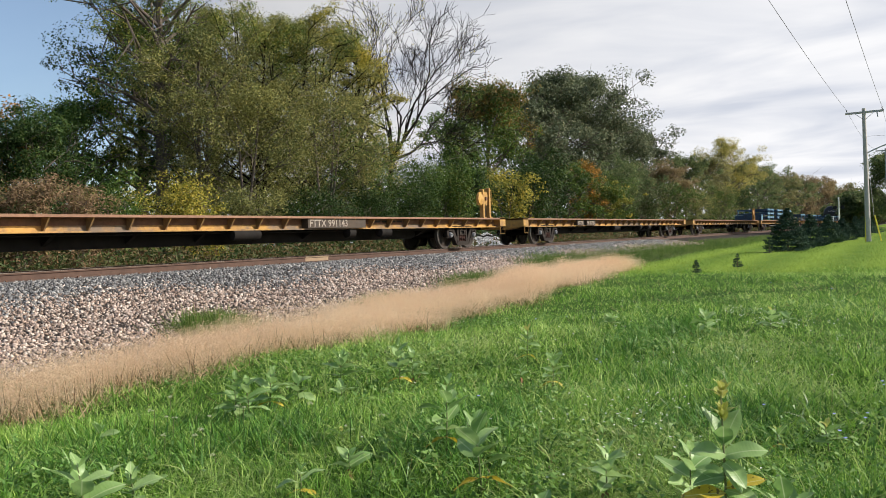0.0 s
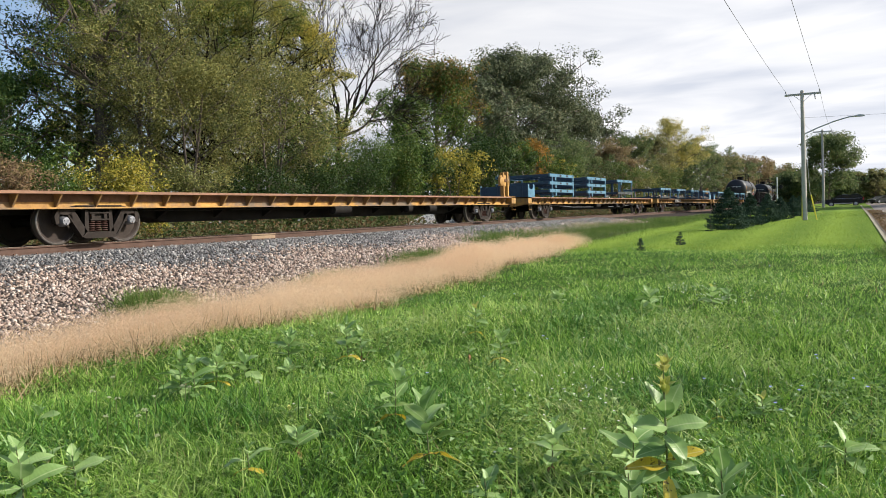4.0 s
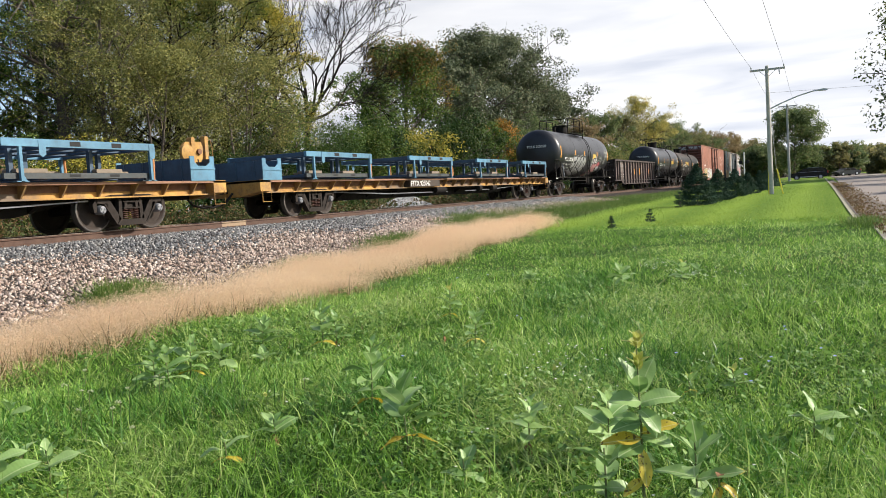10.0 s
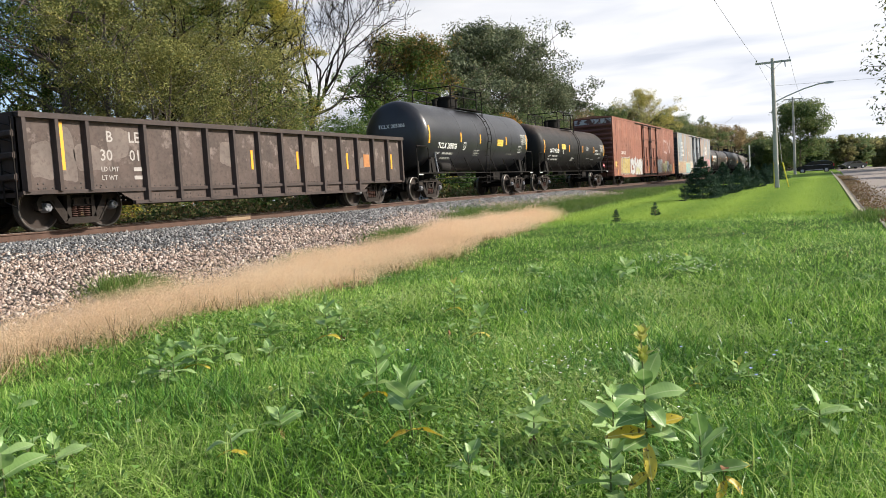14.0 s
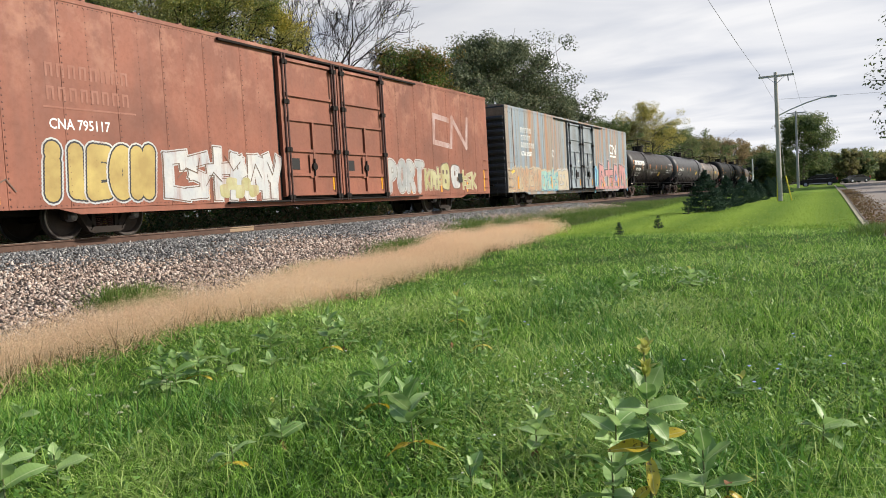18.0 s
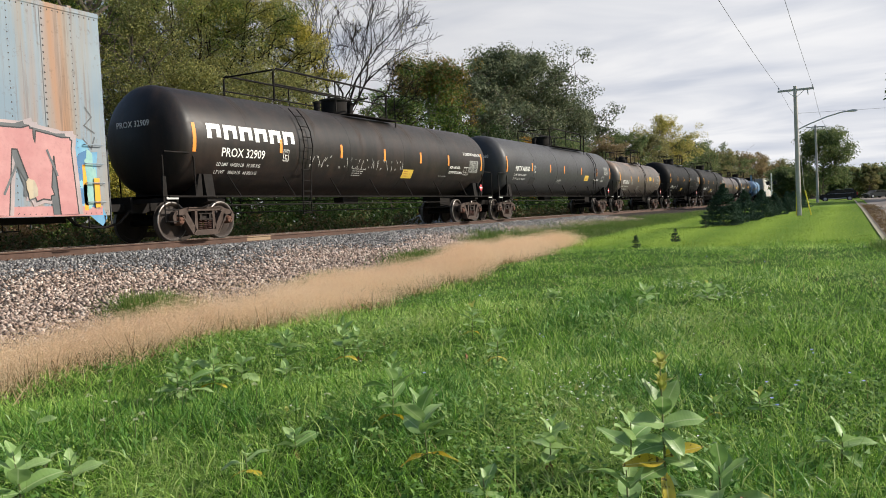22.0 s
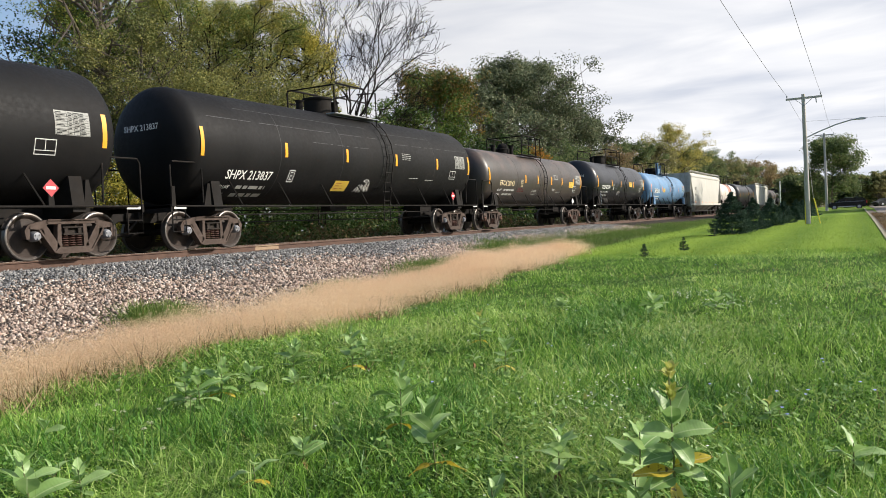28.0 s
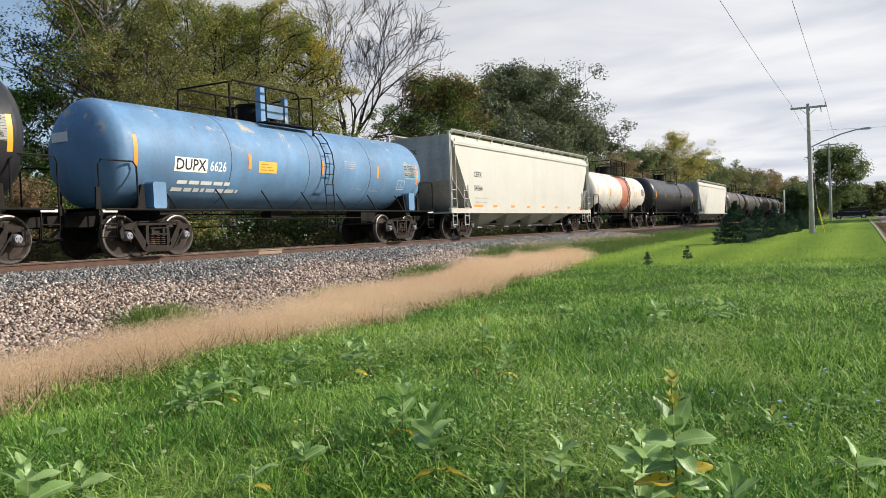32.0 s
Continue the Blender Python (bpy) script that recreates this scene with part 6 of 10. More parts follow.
def skeleton_of(g, h, r, base, limbs, lean=(0, 0), stems=1, up=0.55):
    """Trunk, limbs and twigs as polylines with radii; and the points along the twigs where leaves sit."""
    lines, tips = [], []
    for s in range(stems):
        a0 = g.uniform(0, 6.28)
        sp = 0.0 if stems == 1 else h * 0.12
        top = np.array([math.cos(a0) * sp + lean[0], math.sin(a0) * sp + lean[1], h * g.uniform(0.8, 0.93)])
        ks = np.linspace(0, 1, 7)
        trunk = np.outer(ks, top) + np.c_[np.sin(ks * 5 + a0) * 0.02 * h, np.cos(ks * 4 + a0) * 0.02 * h, np.zeros(7)] * ks[:, None]
        r0 = 0.021 * h / math.sqrt(stems)
        lines.append((trunk, r0, r0 * 0.18))
        for i in range(limbs // stems):
            f = base + (1 - base) * (i + g.uniform(0, 1)) / (limbs // stems)
            p = np.array([np.interp(f, ks, trunk[:, k]) for k in range(3)])
            az = i * 2.4 + g.uniform(-0.5, 0.5)
            prof = math.sin(math.pi * min(1, max(0.08, (f - base) / (1 - base) * 0.82 + 0.18))) ** 0.6
            ln = r * prof * g.uniform(0.7, 1.15)
            d = np.array([math.cos(az), math.sin(az), up + 0.5 * f])
            q = [p]
            for k in range(4):
                d = d + g.normal(size=3) * 0.16 + np.array([0, 0, -0.03])
                q.append(q[-1] + d / np.linalg.norm(d) * ln / 4)
            q = np.array(q)
            rl = r0 * 0.42 * (1 - 0.5 * f)
            lines.append((q, rl, rl * 0.25))
            for j in range(6):
                e = g.uniform(0.25, 1.0)
                p2 = np.array([np.interp(e, np.linspace(0, 1, 5), q[:, k]) for k in range(3)])
                d2 = g.normal(size=3) + d / np.linalg.norm(d) * 0.9 + np.array([0, 0, 0.25])
                l2 = ln * g.uniform(0.25, 0.5)
                mid = p2 + d2 / np.linalg.norm(d2) * l2 * 0.5 + g.normal(size=3) * 0.06 * l2
                end = p2 + d2 / np.linalg.norm(d2) * l2
                tw = np.array([p2, mid, end])
                lines.append((tw, rl * 0.4, rl * 0.1))
                tips.append(tw)
    return lines, tips


def tree(label, x, y, h, r, leaf, seed, n=9000, size=0.10, base=0.25, limbs=26, bark="bark", lean=(0, 0), stems=1, spread=0.12, category="tree", up=0.55, second=None, group="trees beyond the track", clump=0.125):
    g = np.random.default_rng(seed)
    z = float(ground_z(x, y)) - 0.05
    t = thing("tree", label, category, pose(x, y, z), group)
    lines, tips = skeleton_of(g, h, r, base, limbs, lean, stems, up)
    wood = Build()
    for pts, ra, rb in lines:
        wood.tube(pts, max(ra, 0.006), 7 if ra > 0.08 else 4, max(rb, 0.004), False)
    part("trunk", wood, MAT[bark], t)
    if n:
        tw = np.array(tips)
        near = math.hypot(x, y) < 52
        n, size = int(n * (2.5 if near else 1.5)), size * (0.68 if near else 0.84)
        for k, key in enumerate((leaf, second) if second else (leaf,)):
            m = n if not second else (int(n * 0.62) if k == 0 else int(n * 0.38))
            pick = g.integers(0, len(tw), m)
            if second:
                lim = np.quantile(tw[:, 2, 2], 0.55)
                hi = np.where(tw[:, 2, 2] > lim)[0] if k else np.arange(len(tw))
                pick = hi[g.integers(0, len(hi), m)]
            # leaves sit in clumps about the twigs and face out of their clump and up
            nc = max(40, m // 70)
            cp = pick[:nc]
            e = g.uniform(0.2, 1.0, nc)[:, None]
            cc = tw[cp, 0] * (1 - e) + tw[cp, 2] * e + g.normal(size=(nc, 3)) * r * spread * 0.5
            which = g.integers(0, nc, m)
            off = g.normal(size=(m, 3))
            off /= np.linalg.norm(off, axis=1, keepdims=True)
            rad = r * clump * g.uniform(0.6, 1.5, nc)[which][:, None] * g.uniform(0.35, 1.0, (m, 1)) ** 0.5
            c = cc[which] + off * rad * np.array([1.1, 1.1, 0.75])
            c[:, 2] = np.maximum(c[:, 2], 0.15)
            face = off * 0.8 + np.array([0, 0, 0.55])
            v, q = leaf_cloud(c, size * g.uniform(0.6, 1.3, m), g, facing=face)
            part("crown", array_mesh("crown", v, q, LEAF[key]), None, t)
    return t


def bush(label, x, y, h, r, leaf, seed, n=3500, size=0.09):
    return tree(label, x, y, h, r, leaf, seed, n, size, 0.05, 14, "bark", (0, 0), 3, 0.26, "bush", 0.8, None, "bushes beyond the track", 0.24)


GREEN, OLIVE, BROWN = "leafy dark green tree beside the railway", "olive-brown autumn tree with fine twigs", "russet tree losing its leaves"
for x, y, h, r, leaf, seed, n, size, extra in (
        (14.0, 30, 7.0, 3.6, "orange", 1, 7000, 0.11, {}), (11.0, 25.5, 4.6, 2.8, "dark", 2, 7000, 0.09, {}), (16.3, 27, 5.6, 2.9, "dark", 3, 9000, 0.09, {}),
        (25.4, 31.0, 17.5, 4.6, "locust", 4, 17000, 0.08, {"limbs": 42, "base": 0.3, "clump": 0.10}), (25.0, 28.0, 10.6, 4.0, "olive", 5, 18000, 0.07, {"stems": 3, "limbs": 42, "spread": 0.05, "clump": 0.085}), (28.4, 28, 13.2, 4.8, "olive", 6, 22000, 0.07, {"bark": "darkbark", "stems": 3, "limbs": 48, "spread": 0.05, "clump": 0.08, "second": "locust"}),
        (32.4, 28.5, 13.4, 4.8, "olive", 7, 20000, 0.075, {"second": "yellow", "bark": "darkbark", "limbs": 48, "stems": 2, "spread": 0.05, "clump": 0.08}), (25.0, 25.5, 7.6, 4.4, "olive", 8, 12000, 0.075, {"stems": 3}), (30.0, 25.0, 8.0, 4.6, "olive", 9, 12000, 0.075, {"stems": 3}),
        (27.0, 34.5, 13.5, 5.0, "dark", 40, 9000, 0.12, {}), (32.0, 34.5, 14.0, 5.0, "olive", 41, 9000, 0.12, {}), (37.0, 34.5, 12.5, 4.4, "olive", 42, 8000, 0.12, {}), (23.0, 34.0, 7.6, 3.4, "green", 43, 7000, 0.12, {}),
        (36.4, 27.6, 13.2, 2.9, "yellow", 10, 11000, 0.08, {"bark": "darkbark", "limbs": 34, "spread": 0.05, "clump": 0.10}), (34.5, 26, 6.5, 3.6, "green", 11, 8000, 0.085, {}),
        (62.0, 33, 13.9, 5.6, "green", 12, 26000, 0.13, {"second": "rusty", "clump": 0.15}), (56.5, 33, 11.5, 4.5, "green", 13, 8000, 0.14, {}),
        (84.0, 39, 18.5, 6.0, "grey", 14, 9000, 0.22, {}), (91.0, 39, 21.5, 7.0, "grey", 15, 24000, 0.20, {"clump": 0.16}), (103.0, 39, 22.0, 8.4, "grey", 16, 28000, 0.20, {"clump": 0.16, "limbs": 34}),
        (114.0, 39, 19.5, 7.4, "grey", 17, 20000, 0.20, {"clump": 0.16}), (123.0, 38, 16.5, 6.4, "grey", 18, 8000, 0.22, {}),
        (58.5, 26.5, 6.8, 3.8, "dark", 19, 11000, 0.10, {}), (64.5, 26.5, 7.0, 3.4, "green", 20, 9000, 0.10, {}), (69.0, 27.0, 8.0, 3.0, "orange", 44, 8000, 0.10, {"second": "orange"}), (73.0, 25.8, 5.6, 2.6, "yellow", 45, 5000, 0.10, {}),
        (77.0, 27, 7.0, 4.2, "dark", 21, 9000, 0.12, {}), (86.0, 28, 8.0, 4.5, "green", 22, 8000, 0.14, {}), (98.0, 27.5, 9.6, 4.4, "brown", 23, 8000, 0.14, {}),
        (110.0, 28, 11.0, 4.6, "green", 24, 8000, 0.16, {}), (124.0, 28, 12.0, 5.0, "olive", 25, 8000, 0.17, {}), (137.0, 28.5, 14.4, 6.4, "yellow", 26, 10000, 0.18, {}),
        (150.0, 29, 13.0, 5.6, "green", 27, 7000, 0.2, {}), (171.0, 29, 13.6, 6.6, "dark", 28, 8000, 0.22, {}), (192.0, 29, 13.0, 7.0, "olive", 29, 7000, 0.25, {}),
        (215.0, 30, 13.5, 7.5, "green", 30, 7000, 0.27, {}), (245.0, 30, 14.2, 8.5, "brown", 31, 7000, 0.3, {}), (285.0, 30, 14.5, 9.0, "brown", 32, 6000, 0.34, {}),
        (330.0, 30, 14.0, 10.0, "olive", 33, 6000, 0.4, {}), (385.0, 31, 13.5, 11.0, "green", 34, 5000, 0.45, {}), (460.0, 32, 14.0, 13.0, "green", 35, 5000, 0.5, {})):
    # beyond 75 m a tree takes the leaf colour with haze painted in
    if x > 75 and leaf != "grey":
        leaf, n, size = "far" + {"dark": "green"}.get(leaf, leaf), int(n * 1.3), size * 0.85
    lab = {"farolive": OLIVE, "farbrown": BROWN, "faryellow": "tree with yellowing autumn leaves", "olive": OLIVE, "brown": BROWN, "yellow": "tree with yellowing autumn leaves", "orange": "tree turning orange in autumn"}.get(leaf, GREEN)
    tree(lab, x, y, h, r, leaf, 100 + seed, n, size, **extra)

def bare_tree(x, y, h):
    """A wide leafless tree: limbs fork from a low crotch again and again into fine twigs."""
    g = np.random.default_rng(77)
    t = thing("tree", "tall bare tree with dark fine twigs and a few yellow leaves", "tree", pose(x, y, float(ground_z(x, y)) - 0.05), "trees beyond the track")
    wood, twigs = Build(), []

    def grow(p, d, length, rad, depth):
        pts = [p]
        for k in range(4):
            d = d + g.normal(size=3) * 0.075 + np.array([0, 0, 0.02])
            d = d / np.linalg.norm(d)
            pts.append(pts[-1] + d * length / 4)
        wood.tube(pts, max(rad, 0.0135), 7 if depth < 2 else (4 if depth < 4 else 3), max(rad * 0.55, 0.0105), False)
        twigs.extend(pts[2:] if depth > 2 else [])
        if depth == 6:
            return
        for k in range(3 if depth in (1, 2, 3, 4, 5) else 2):
            a = g.uniform(0, 6.28)
            side = np.cross(d, np.array([math.cos(a), math.sin(a), 0.3]))
            side /= np.linalg.norm(side)
            s = g.uniform(0.35, 0.8)
            q = pts[4] if k == 0 else pts[int(g.integers(2, 5))]
            grow(q, d + side * s, length * g.uniform(0.58, 0.82), rad * (0.60 if k == 0 else 0.46), depth + 1)

    wood.tube([(0, 0, 0), (0.1, 0, 2.0), (0.0, 0.1, 4.2), (0.2, 0, 5.6)], 0.22, 9, 0.16)
    for az, tilt, ln in ((0.2, 0.85, 3.7), (2.9, 0.8, 3.4), (1.5, 0.5, 3.6), (-1.3, 0.5, 3.8), (-0.3, 1.2, 3.3), (0.4, 0.3, 3.9), (-2.6, 1.05, 3.2), (-0.6, 0.6, 3.9)):
        grow(np.array([0.15, 0.0, 5.2 + 0.3 * math.cos(az)]), np.array([math.cos(az) * math.sin(tilt), math.sin(az) * math.sin(tilt), math.cos(tilt)]), ln * h / 13.6, 0.105, 1)
    part("trunk", wood, MAT["darkbark"], t)
    tw = np.array(twigs)
    low = tw[tw[:, 0] < g.normal(size=len(tw)) * 0.9 - 0.3]
    k = 4200
    c = low[g.integers(0, len(low), k)] + g.normal(size=(k, 3)) * 0.14
    v, q = leaf_cloud(c, 0.062 * g.uniform(0.6, 1.3, k), g)
    part("crown", array_mesh("crown", v, q, LEAF["yellow"]), None, t, "last yellow leaves")


# the bare tree that rises over the rest
bare_tree(38.9, 27.2, 13.6)

for x, y, h, r, leaf, seed, n in ((39.5, 26, 4.6, 2.6, "green", 1, 5000), (43.5, 26, 4.8, 2.8, "green", 3, 6500), (47.0, 26.5, 5.8, 2.8, "dark", 2, 7000), (50.5, 25.5, 5.0, 2.8, "yellow", 4, 5000), (54.0, 25.5, 6.2, 3.0, "dark", 5, 7000),
                                  (20.0, 23.5, 2.9, 1.9, "yellow", 6, 4500), (22.8, 24.0, 2.6, 1.8, "olive", 7, 4000), (13.2, 22.3, 2.7, 1.4, "dry", 19, 3000), (15.2, 22.5, 2.5, 1.3, "dry", 20, 2600), (13.0, 24, 2.6, 2.4, "weed", 8, 4000), (17.0, 23.8, 2.2, 2.0, "green", 9, 3500),
                                  (27.5, 23.3, 2.6, 2.3, "dark", 10, 4500), (31.5, 23.3, 2.8, 2.4, "dark", 11, 4500), (35.5, 23.6, 3.2, 2.4, "dark", 12, 4500), (71.0, 25.5, 5.5, 3.2, "green", 13, 5000),
                                  (81.0, 25, 4.8, 3.2, "weed", 14, 4000), (92.0, 25, 5.5, 3.4, "green", 15, 4000), (104.0, 25, 5.0, 3.6, "olive", 16, 4000), (116.0, 25, 5.4, 3.6, "green", 17, 4000), (130.0, 25, 6.0, 4.2, "dark", 18, 4000)):
    bush("leafy bush in the undergrowth beside the track", x, y, h, r, leaf, 400 + seed, n, 0.075 if x < 40 else 0.11)


def undergrowth():
    """Weeds and saplings along the far side of the track."""
    g = np.random.default_rng(55)
    for key, n, lo, hi, y0, y1, s in (("weed", 36000, 0.0, 1.1, 19.8, 23.5, 0.055), ("dark", 20000, 0.2, 2.4, 23.0, 26.0, 0.10), ("brown", 14000, 0.0, 1.2, 19.9, 23.0, 0.06), ("straw", 9000, 0.0, 1.2, 20.3, 23.0, 0.05)):
        x = 6 + 150 * g.uniform(0, 1, n) ** 1.9
        if key == "weed":
            x = x[(x < 38) | (x > 75) | (g.uniform(0, 1, n) < 0.4)]
        m = len(x)
        y = g.uniform(y0, y1, m)
        clump = 0.5 + 0.5 * np.sin(x * 1.3 + 2 * np.sin(y * 1.7)) * np.sin(x * 0.37 + 1)
        z = ground_z(x, y) + lo * 0.5 + (hi - lo) * g.uniform(0, 1, m) ** 1.3 * (0.35 + 0.65 * clump)
        v, q = leaf_cloud(np.c_[x, y, z], s * (1 + x / 60) * g.uniform(0.6, 1.4, m), g, 0.0, 0.45 if key != "straw" else 0.12)
        tagged(new("undergrowth", array_mesh("undergrowth", v, q, LEAF[key])), "tangled weeds and dry stalks beyond the track", "undergrowth", kind="stuff")
    n = 16000
    x, y = g.uniform(-25, 125, n), g.uniform(36, 46, n)
    z = ground_z(x, y) + 5.5 * g.uniform(0, 1, n) ** 1.2
    v, q = leaf_cloud(np.c_[x, y, z], g.uniform(0.25, 0.5, n), g)
    tagged(new("thicket", array_mesh("thicket", v, q, LEAF["dark"])), "dense dark thicket behind the trees", "undergrowth", kind="stuff")
    # far woods that close the view, along both sides, in leaf colours paled as by haze
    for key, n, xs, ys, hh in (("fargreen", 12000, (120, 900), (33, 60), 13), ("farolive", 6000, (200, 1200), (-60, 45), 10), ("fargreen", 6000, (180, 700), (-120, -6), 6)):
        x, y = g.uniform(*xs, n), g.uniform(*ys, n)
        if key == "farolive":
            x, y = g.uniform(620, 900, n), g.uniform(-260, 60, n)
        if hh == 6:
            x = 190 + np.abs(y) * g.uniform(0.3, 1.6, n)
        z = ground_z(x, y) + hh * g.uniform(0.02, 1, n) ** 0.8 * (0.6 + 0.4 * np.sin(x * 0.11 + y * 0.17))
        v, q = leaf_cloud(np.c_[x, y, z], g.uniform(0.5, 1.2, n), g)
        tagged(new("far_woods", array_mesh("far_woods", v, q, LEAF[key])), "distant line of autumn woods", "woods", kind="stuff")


undergrowth()
ROADSIDE = "trees by the road"
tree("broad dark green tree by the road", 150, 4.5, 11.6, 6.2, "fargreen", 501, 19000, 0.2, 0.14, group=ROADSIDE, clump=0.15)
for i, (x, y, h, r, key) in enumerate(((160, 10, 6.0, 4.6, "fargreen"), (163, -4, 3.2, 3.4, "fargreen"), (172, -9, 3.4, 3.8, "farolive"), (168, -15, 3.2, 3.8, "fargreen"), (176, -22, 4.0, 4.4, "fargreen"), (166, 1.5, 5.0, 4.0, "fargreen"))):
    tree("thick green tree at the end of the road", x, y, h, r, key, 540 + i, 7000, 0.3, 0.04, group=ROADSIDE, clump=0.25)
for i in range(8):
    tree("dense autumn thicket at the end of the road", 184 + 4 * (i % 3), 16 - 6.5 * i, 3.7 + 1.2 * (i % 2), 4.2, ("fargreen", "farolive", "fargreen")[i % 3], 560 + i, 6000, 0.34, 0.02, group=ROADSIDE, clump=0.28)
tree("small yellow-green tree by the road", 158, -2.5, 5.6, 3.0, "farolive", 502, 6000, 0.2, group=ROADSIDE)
tree("tall dark green tree by the road with yellowing outer twigs", 95, -12.6, 18.0, 9.4, "roadgreen", 503, 24000, 0.26, 0.2, 40, clump=0.15, second="farolive", group=ROADSIDE)
for i, (x, y, h, r) in enumerate(((66, -19, 14, 3.6), (80, -20, 15, 3.8), (97, -21, 15, 4.5), (52, -20, 12.5, 3.4))):
    tree("green tree across the road", x, y, h, r, "green", 520 + i, 6000, 0.18, group=ROADSIDE)


# ---- spruces on the lawn ----
def spruce(x, y, h, r, seed, label):
    g = np.random.default_rng(seed)
    t = thing("spruce", label, "spruce", pose(x, y, float(ground_z(x, y)) - 0.02), "spruces in a row on the lawn")
    part("trunk", Build().tube([(0, 0, 0), (0, 0, h * 0.95)], 0.03 * h ** 0.7, 7, 0.006), MAT["bark"], t)
    # whorls of flat drooping sprays, shorter towards the pointed top
    cs, tiers = [], int(10 + 5 * h) if h > 1 else 8
    for k in range(tiers):
        f = (k + g.uniform(0.2, 0.8)) / tiers
        z = h * (0.05 + 0.93 * f)
        for j in range(11 if h > 1 else 6):
            az = g.uniform(0, 6.28)
            L = (r * (1 - f) ** 0.92 + 0.04 * h ** 0.5) * g.uniform(0.72, 1.1)
            m = int((120 if h > 1 else 40) * (0.3 + 0.7 * L / r))
            e, side = g.uniform(0.08, 1, m) ** 0.75, g.normal(size=m)
            wide = side * L * 0.24 * (1.08 - e)
            lift = z + L * (-0.16 * e + 0.22 * e * e) - 0.03 * np.abs(side) * L + g.normal(size=m) * 0.012 * h ** 0.5
            cs.append(np.c_[np.cos(az) * e * L - np.sin(az) * wide, np.sin(az) * e * L + np.cos(az) * wide, lift])
    c = np.concatenate(cs)
    v, q = leaf_cloud(c, 0.034 * h ** 0.5 * g.uniform(0.6, 1.4, len(c)), g, 0.2, 0.36)
    part("crown", array_mesh("crown", v, q, LEAF["spruce"]), None, t)
    return t


for i, (x, y, h, r) in enumerate(((24.9, 6.1, 0.44, 0.17), (28.6, 5.6, 0.50, 0.22), (37.5, 5.98, 0.72, 0.30), (39.6, 5.49, 2.05, 1.18), (45.2, 5.18, 1.75, 1.0), (48.8, 4.66, 1.65, 1.0), (52.8, 4.3, 1.4, 0.9), (59.0, 4.0, 1.45, 0.95),
                                  (64.5, 3.95, 1.4, 0.95), (71.0, 3.9, 1.45, 1.0))):
    spruce(x, y, h, r, 700 + i, "tiny dark spruce seedling on the mown lawn" if h < 1 else "bushy dark green spruce on the mown lawn")


# ---- grass ----
def blade_sheet(name, x, y, length, width, g, mat, label, lean=0.45, two=True):
    n = len(x)
    z = ground_z(x, y) - 0.01
    az = g.uniform(0, 2 * np.pi, n)
    side = np.c_[np.cos(az), np.sin(az), np.zeros(n)] * (width / 2)[:, None]
    tilt = g.normal(size=(n, 2)) * lean
    up = np.c_[tilt, np.ones(n)]
    up /= np.linalg.norm(up, axis=1, keepdims=True)
    bend = np.c_[tilt * 1.2 + 0.12, -0.25 * np.hypot(tilt[:, 0], tilt[:, 1])]
    p0 = np.c_[x, y, z]
    L = length[:, None]
    p1 = p0 + up * L * 0.55
    p2 = p1 + (up + bend) * L * 0.45
    if two:
        v = np.stack([p0 - side, p0 + side, p1 + side * 0.85, p1 - side * 0.85, p2 + side * 0.12, p2 - side * 0.12], 1).reshape(-1, 3)
        o = (np.arange(n) * 6)[:, None]
        q = np.concatenate([o + [0, 1, 2, 3], o + [3, 2, 4, 5]])
    else:
        v = np.stack([p0 - side, p0 + side, p2 + side * 0.2, p2 - side * 0.2], 1).reshape(-1, 3)
        q = (np.arange(n) * 4)[:, None] + [0, 1, 2, 3]
    return tagged(new(name, array_mesh(name, v, q, mat)), label, "grass", kind="stuff")


def fan(g, n, r0, r1, power, a0=-6, a1=62):
    """Points on the lawn before the camera, thinning with distance."""
    u = g.uniform(0, 1, n)
    r = (r0 ** power + u * (r1 ** power - r0 ** power)) ** (1 / power)
    a = np.radians(g.uniform(a0, a1, n))
    return r * np.cos(a), r * np.sin(a)


def tan_limits(x):
    """The near and far edge of the strip of dry seed grass."""
    lo = np.interp(x, [-5, 5, 13, 17, 22, 26, 31], [7.6, 7.0, 7.2, 7.8, 8.2, 8.9, 9.6]) + 0.22 * np.sin(x * 1.1) + 0.15 * np.sin(x * 2.7)
    hi = np.interp(x, [-5, 5, 8, 9.3, 11, 13, 16, 19, 22, 26, 31], [9.2, 9.1, 8.9, 8.85, 9.5, 9.9, 10.1, 10.2, 10.9, 10.6, 10.0]) + 0.30 * np.sin(x * 0.9 + 1) + 0.16 * np.sin(x * 2.3)
    return lo, hi


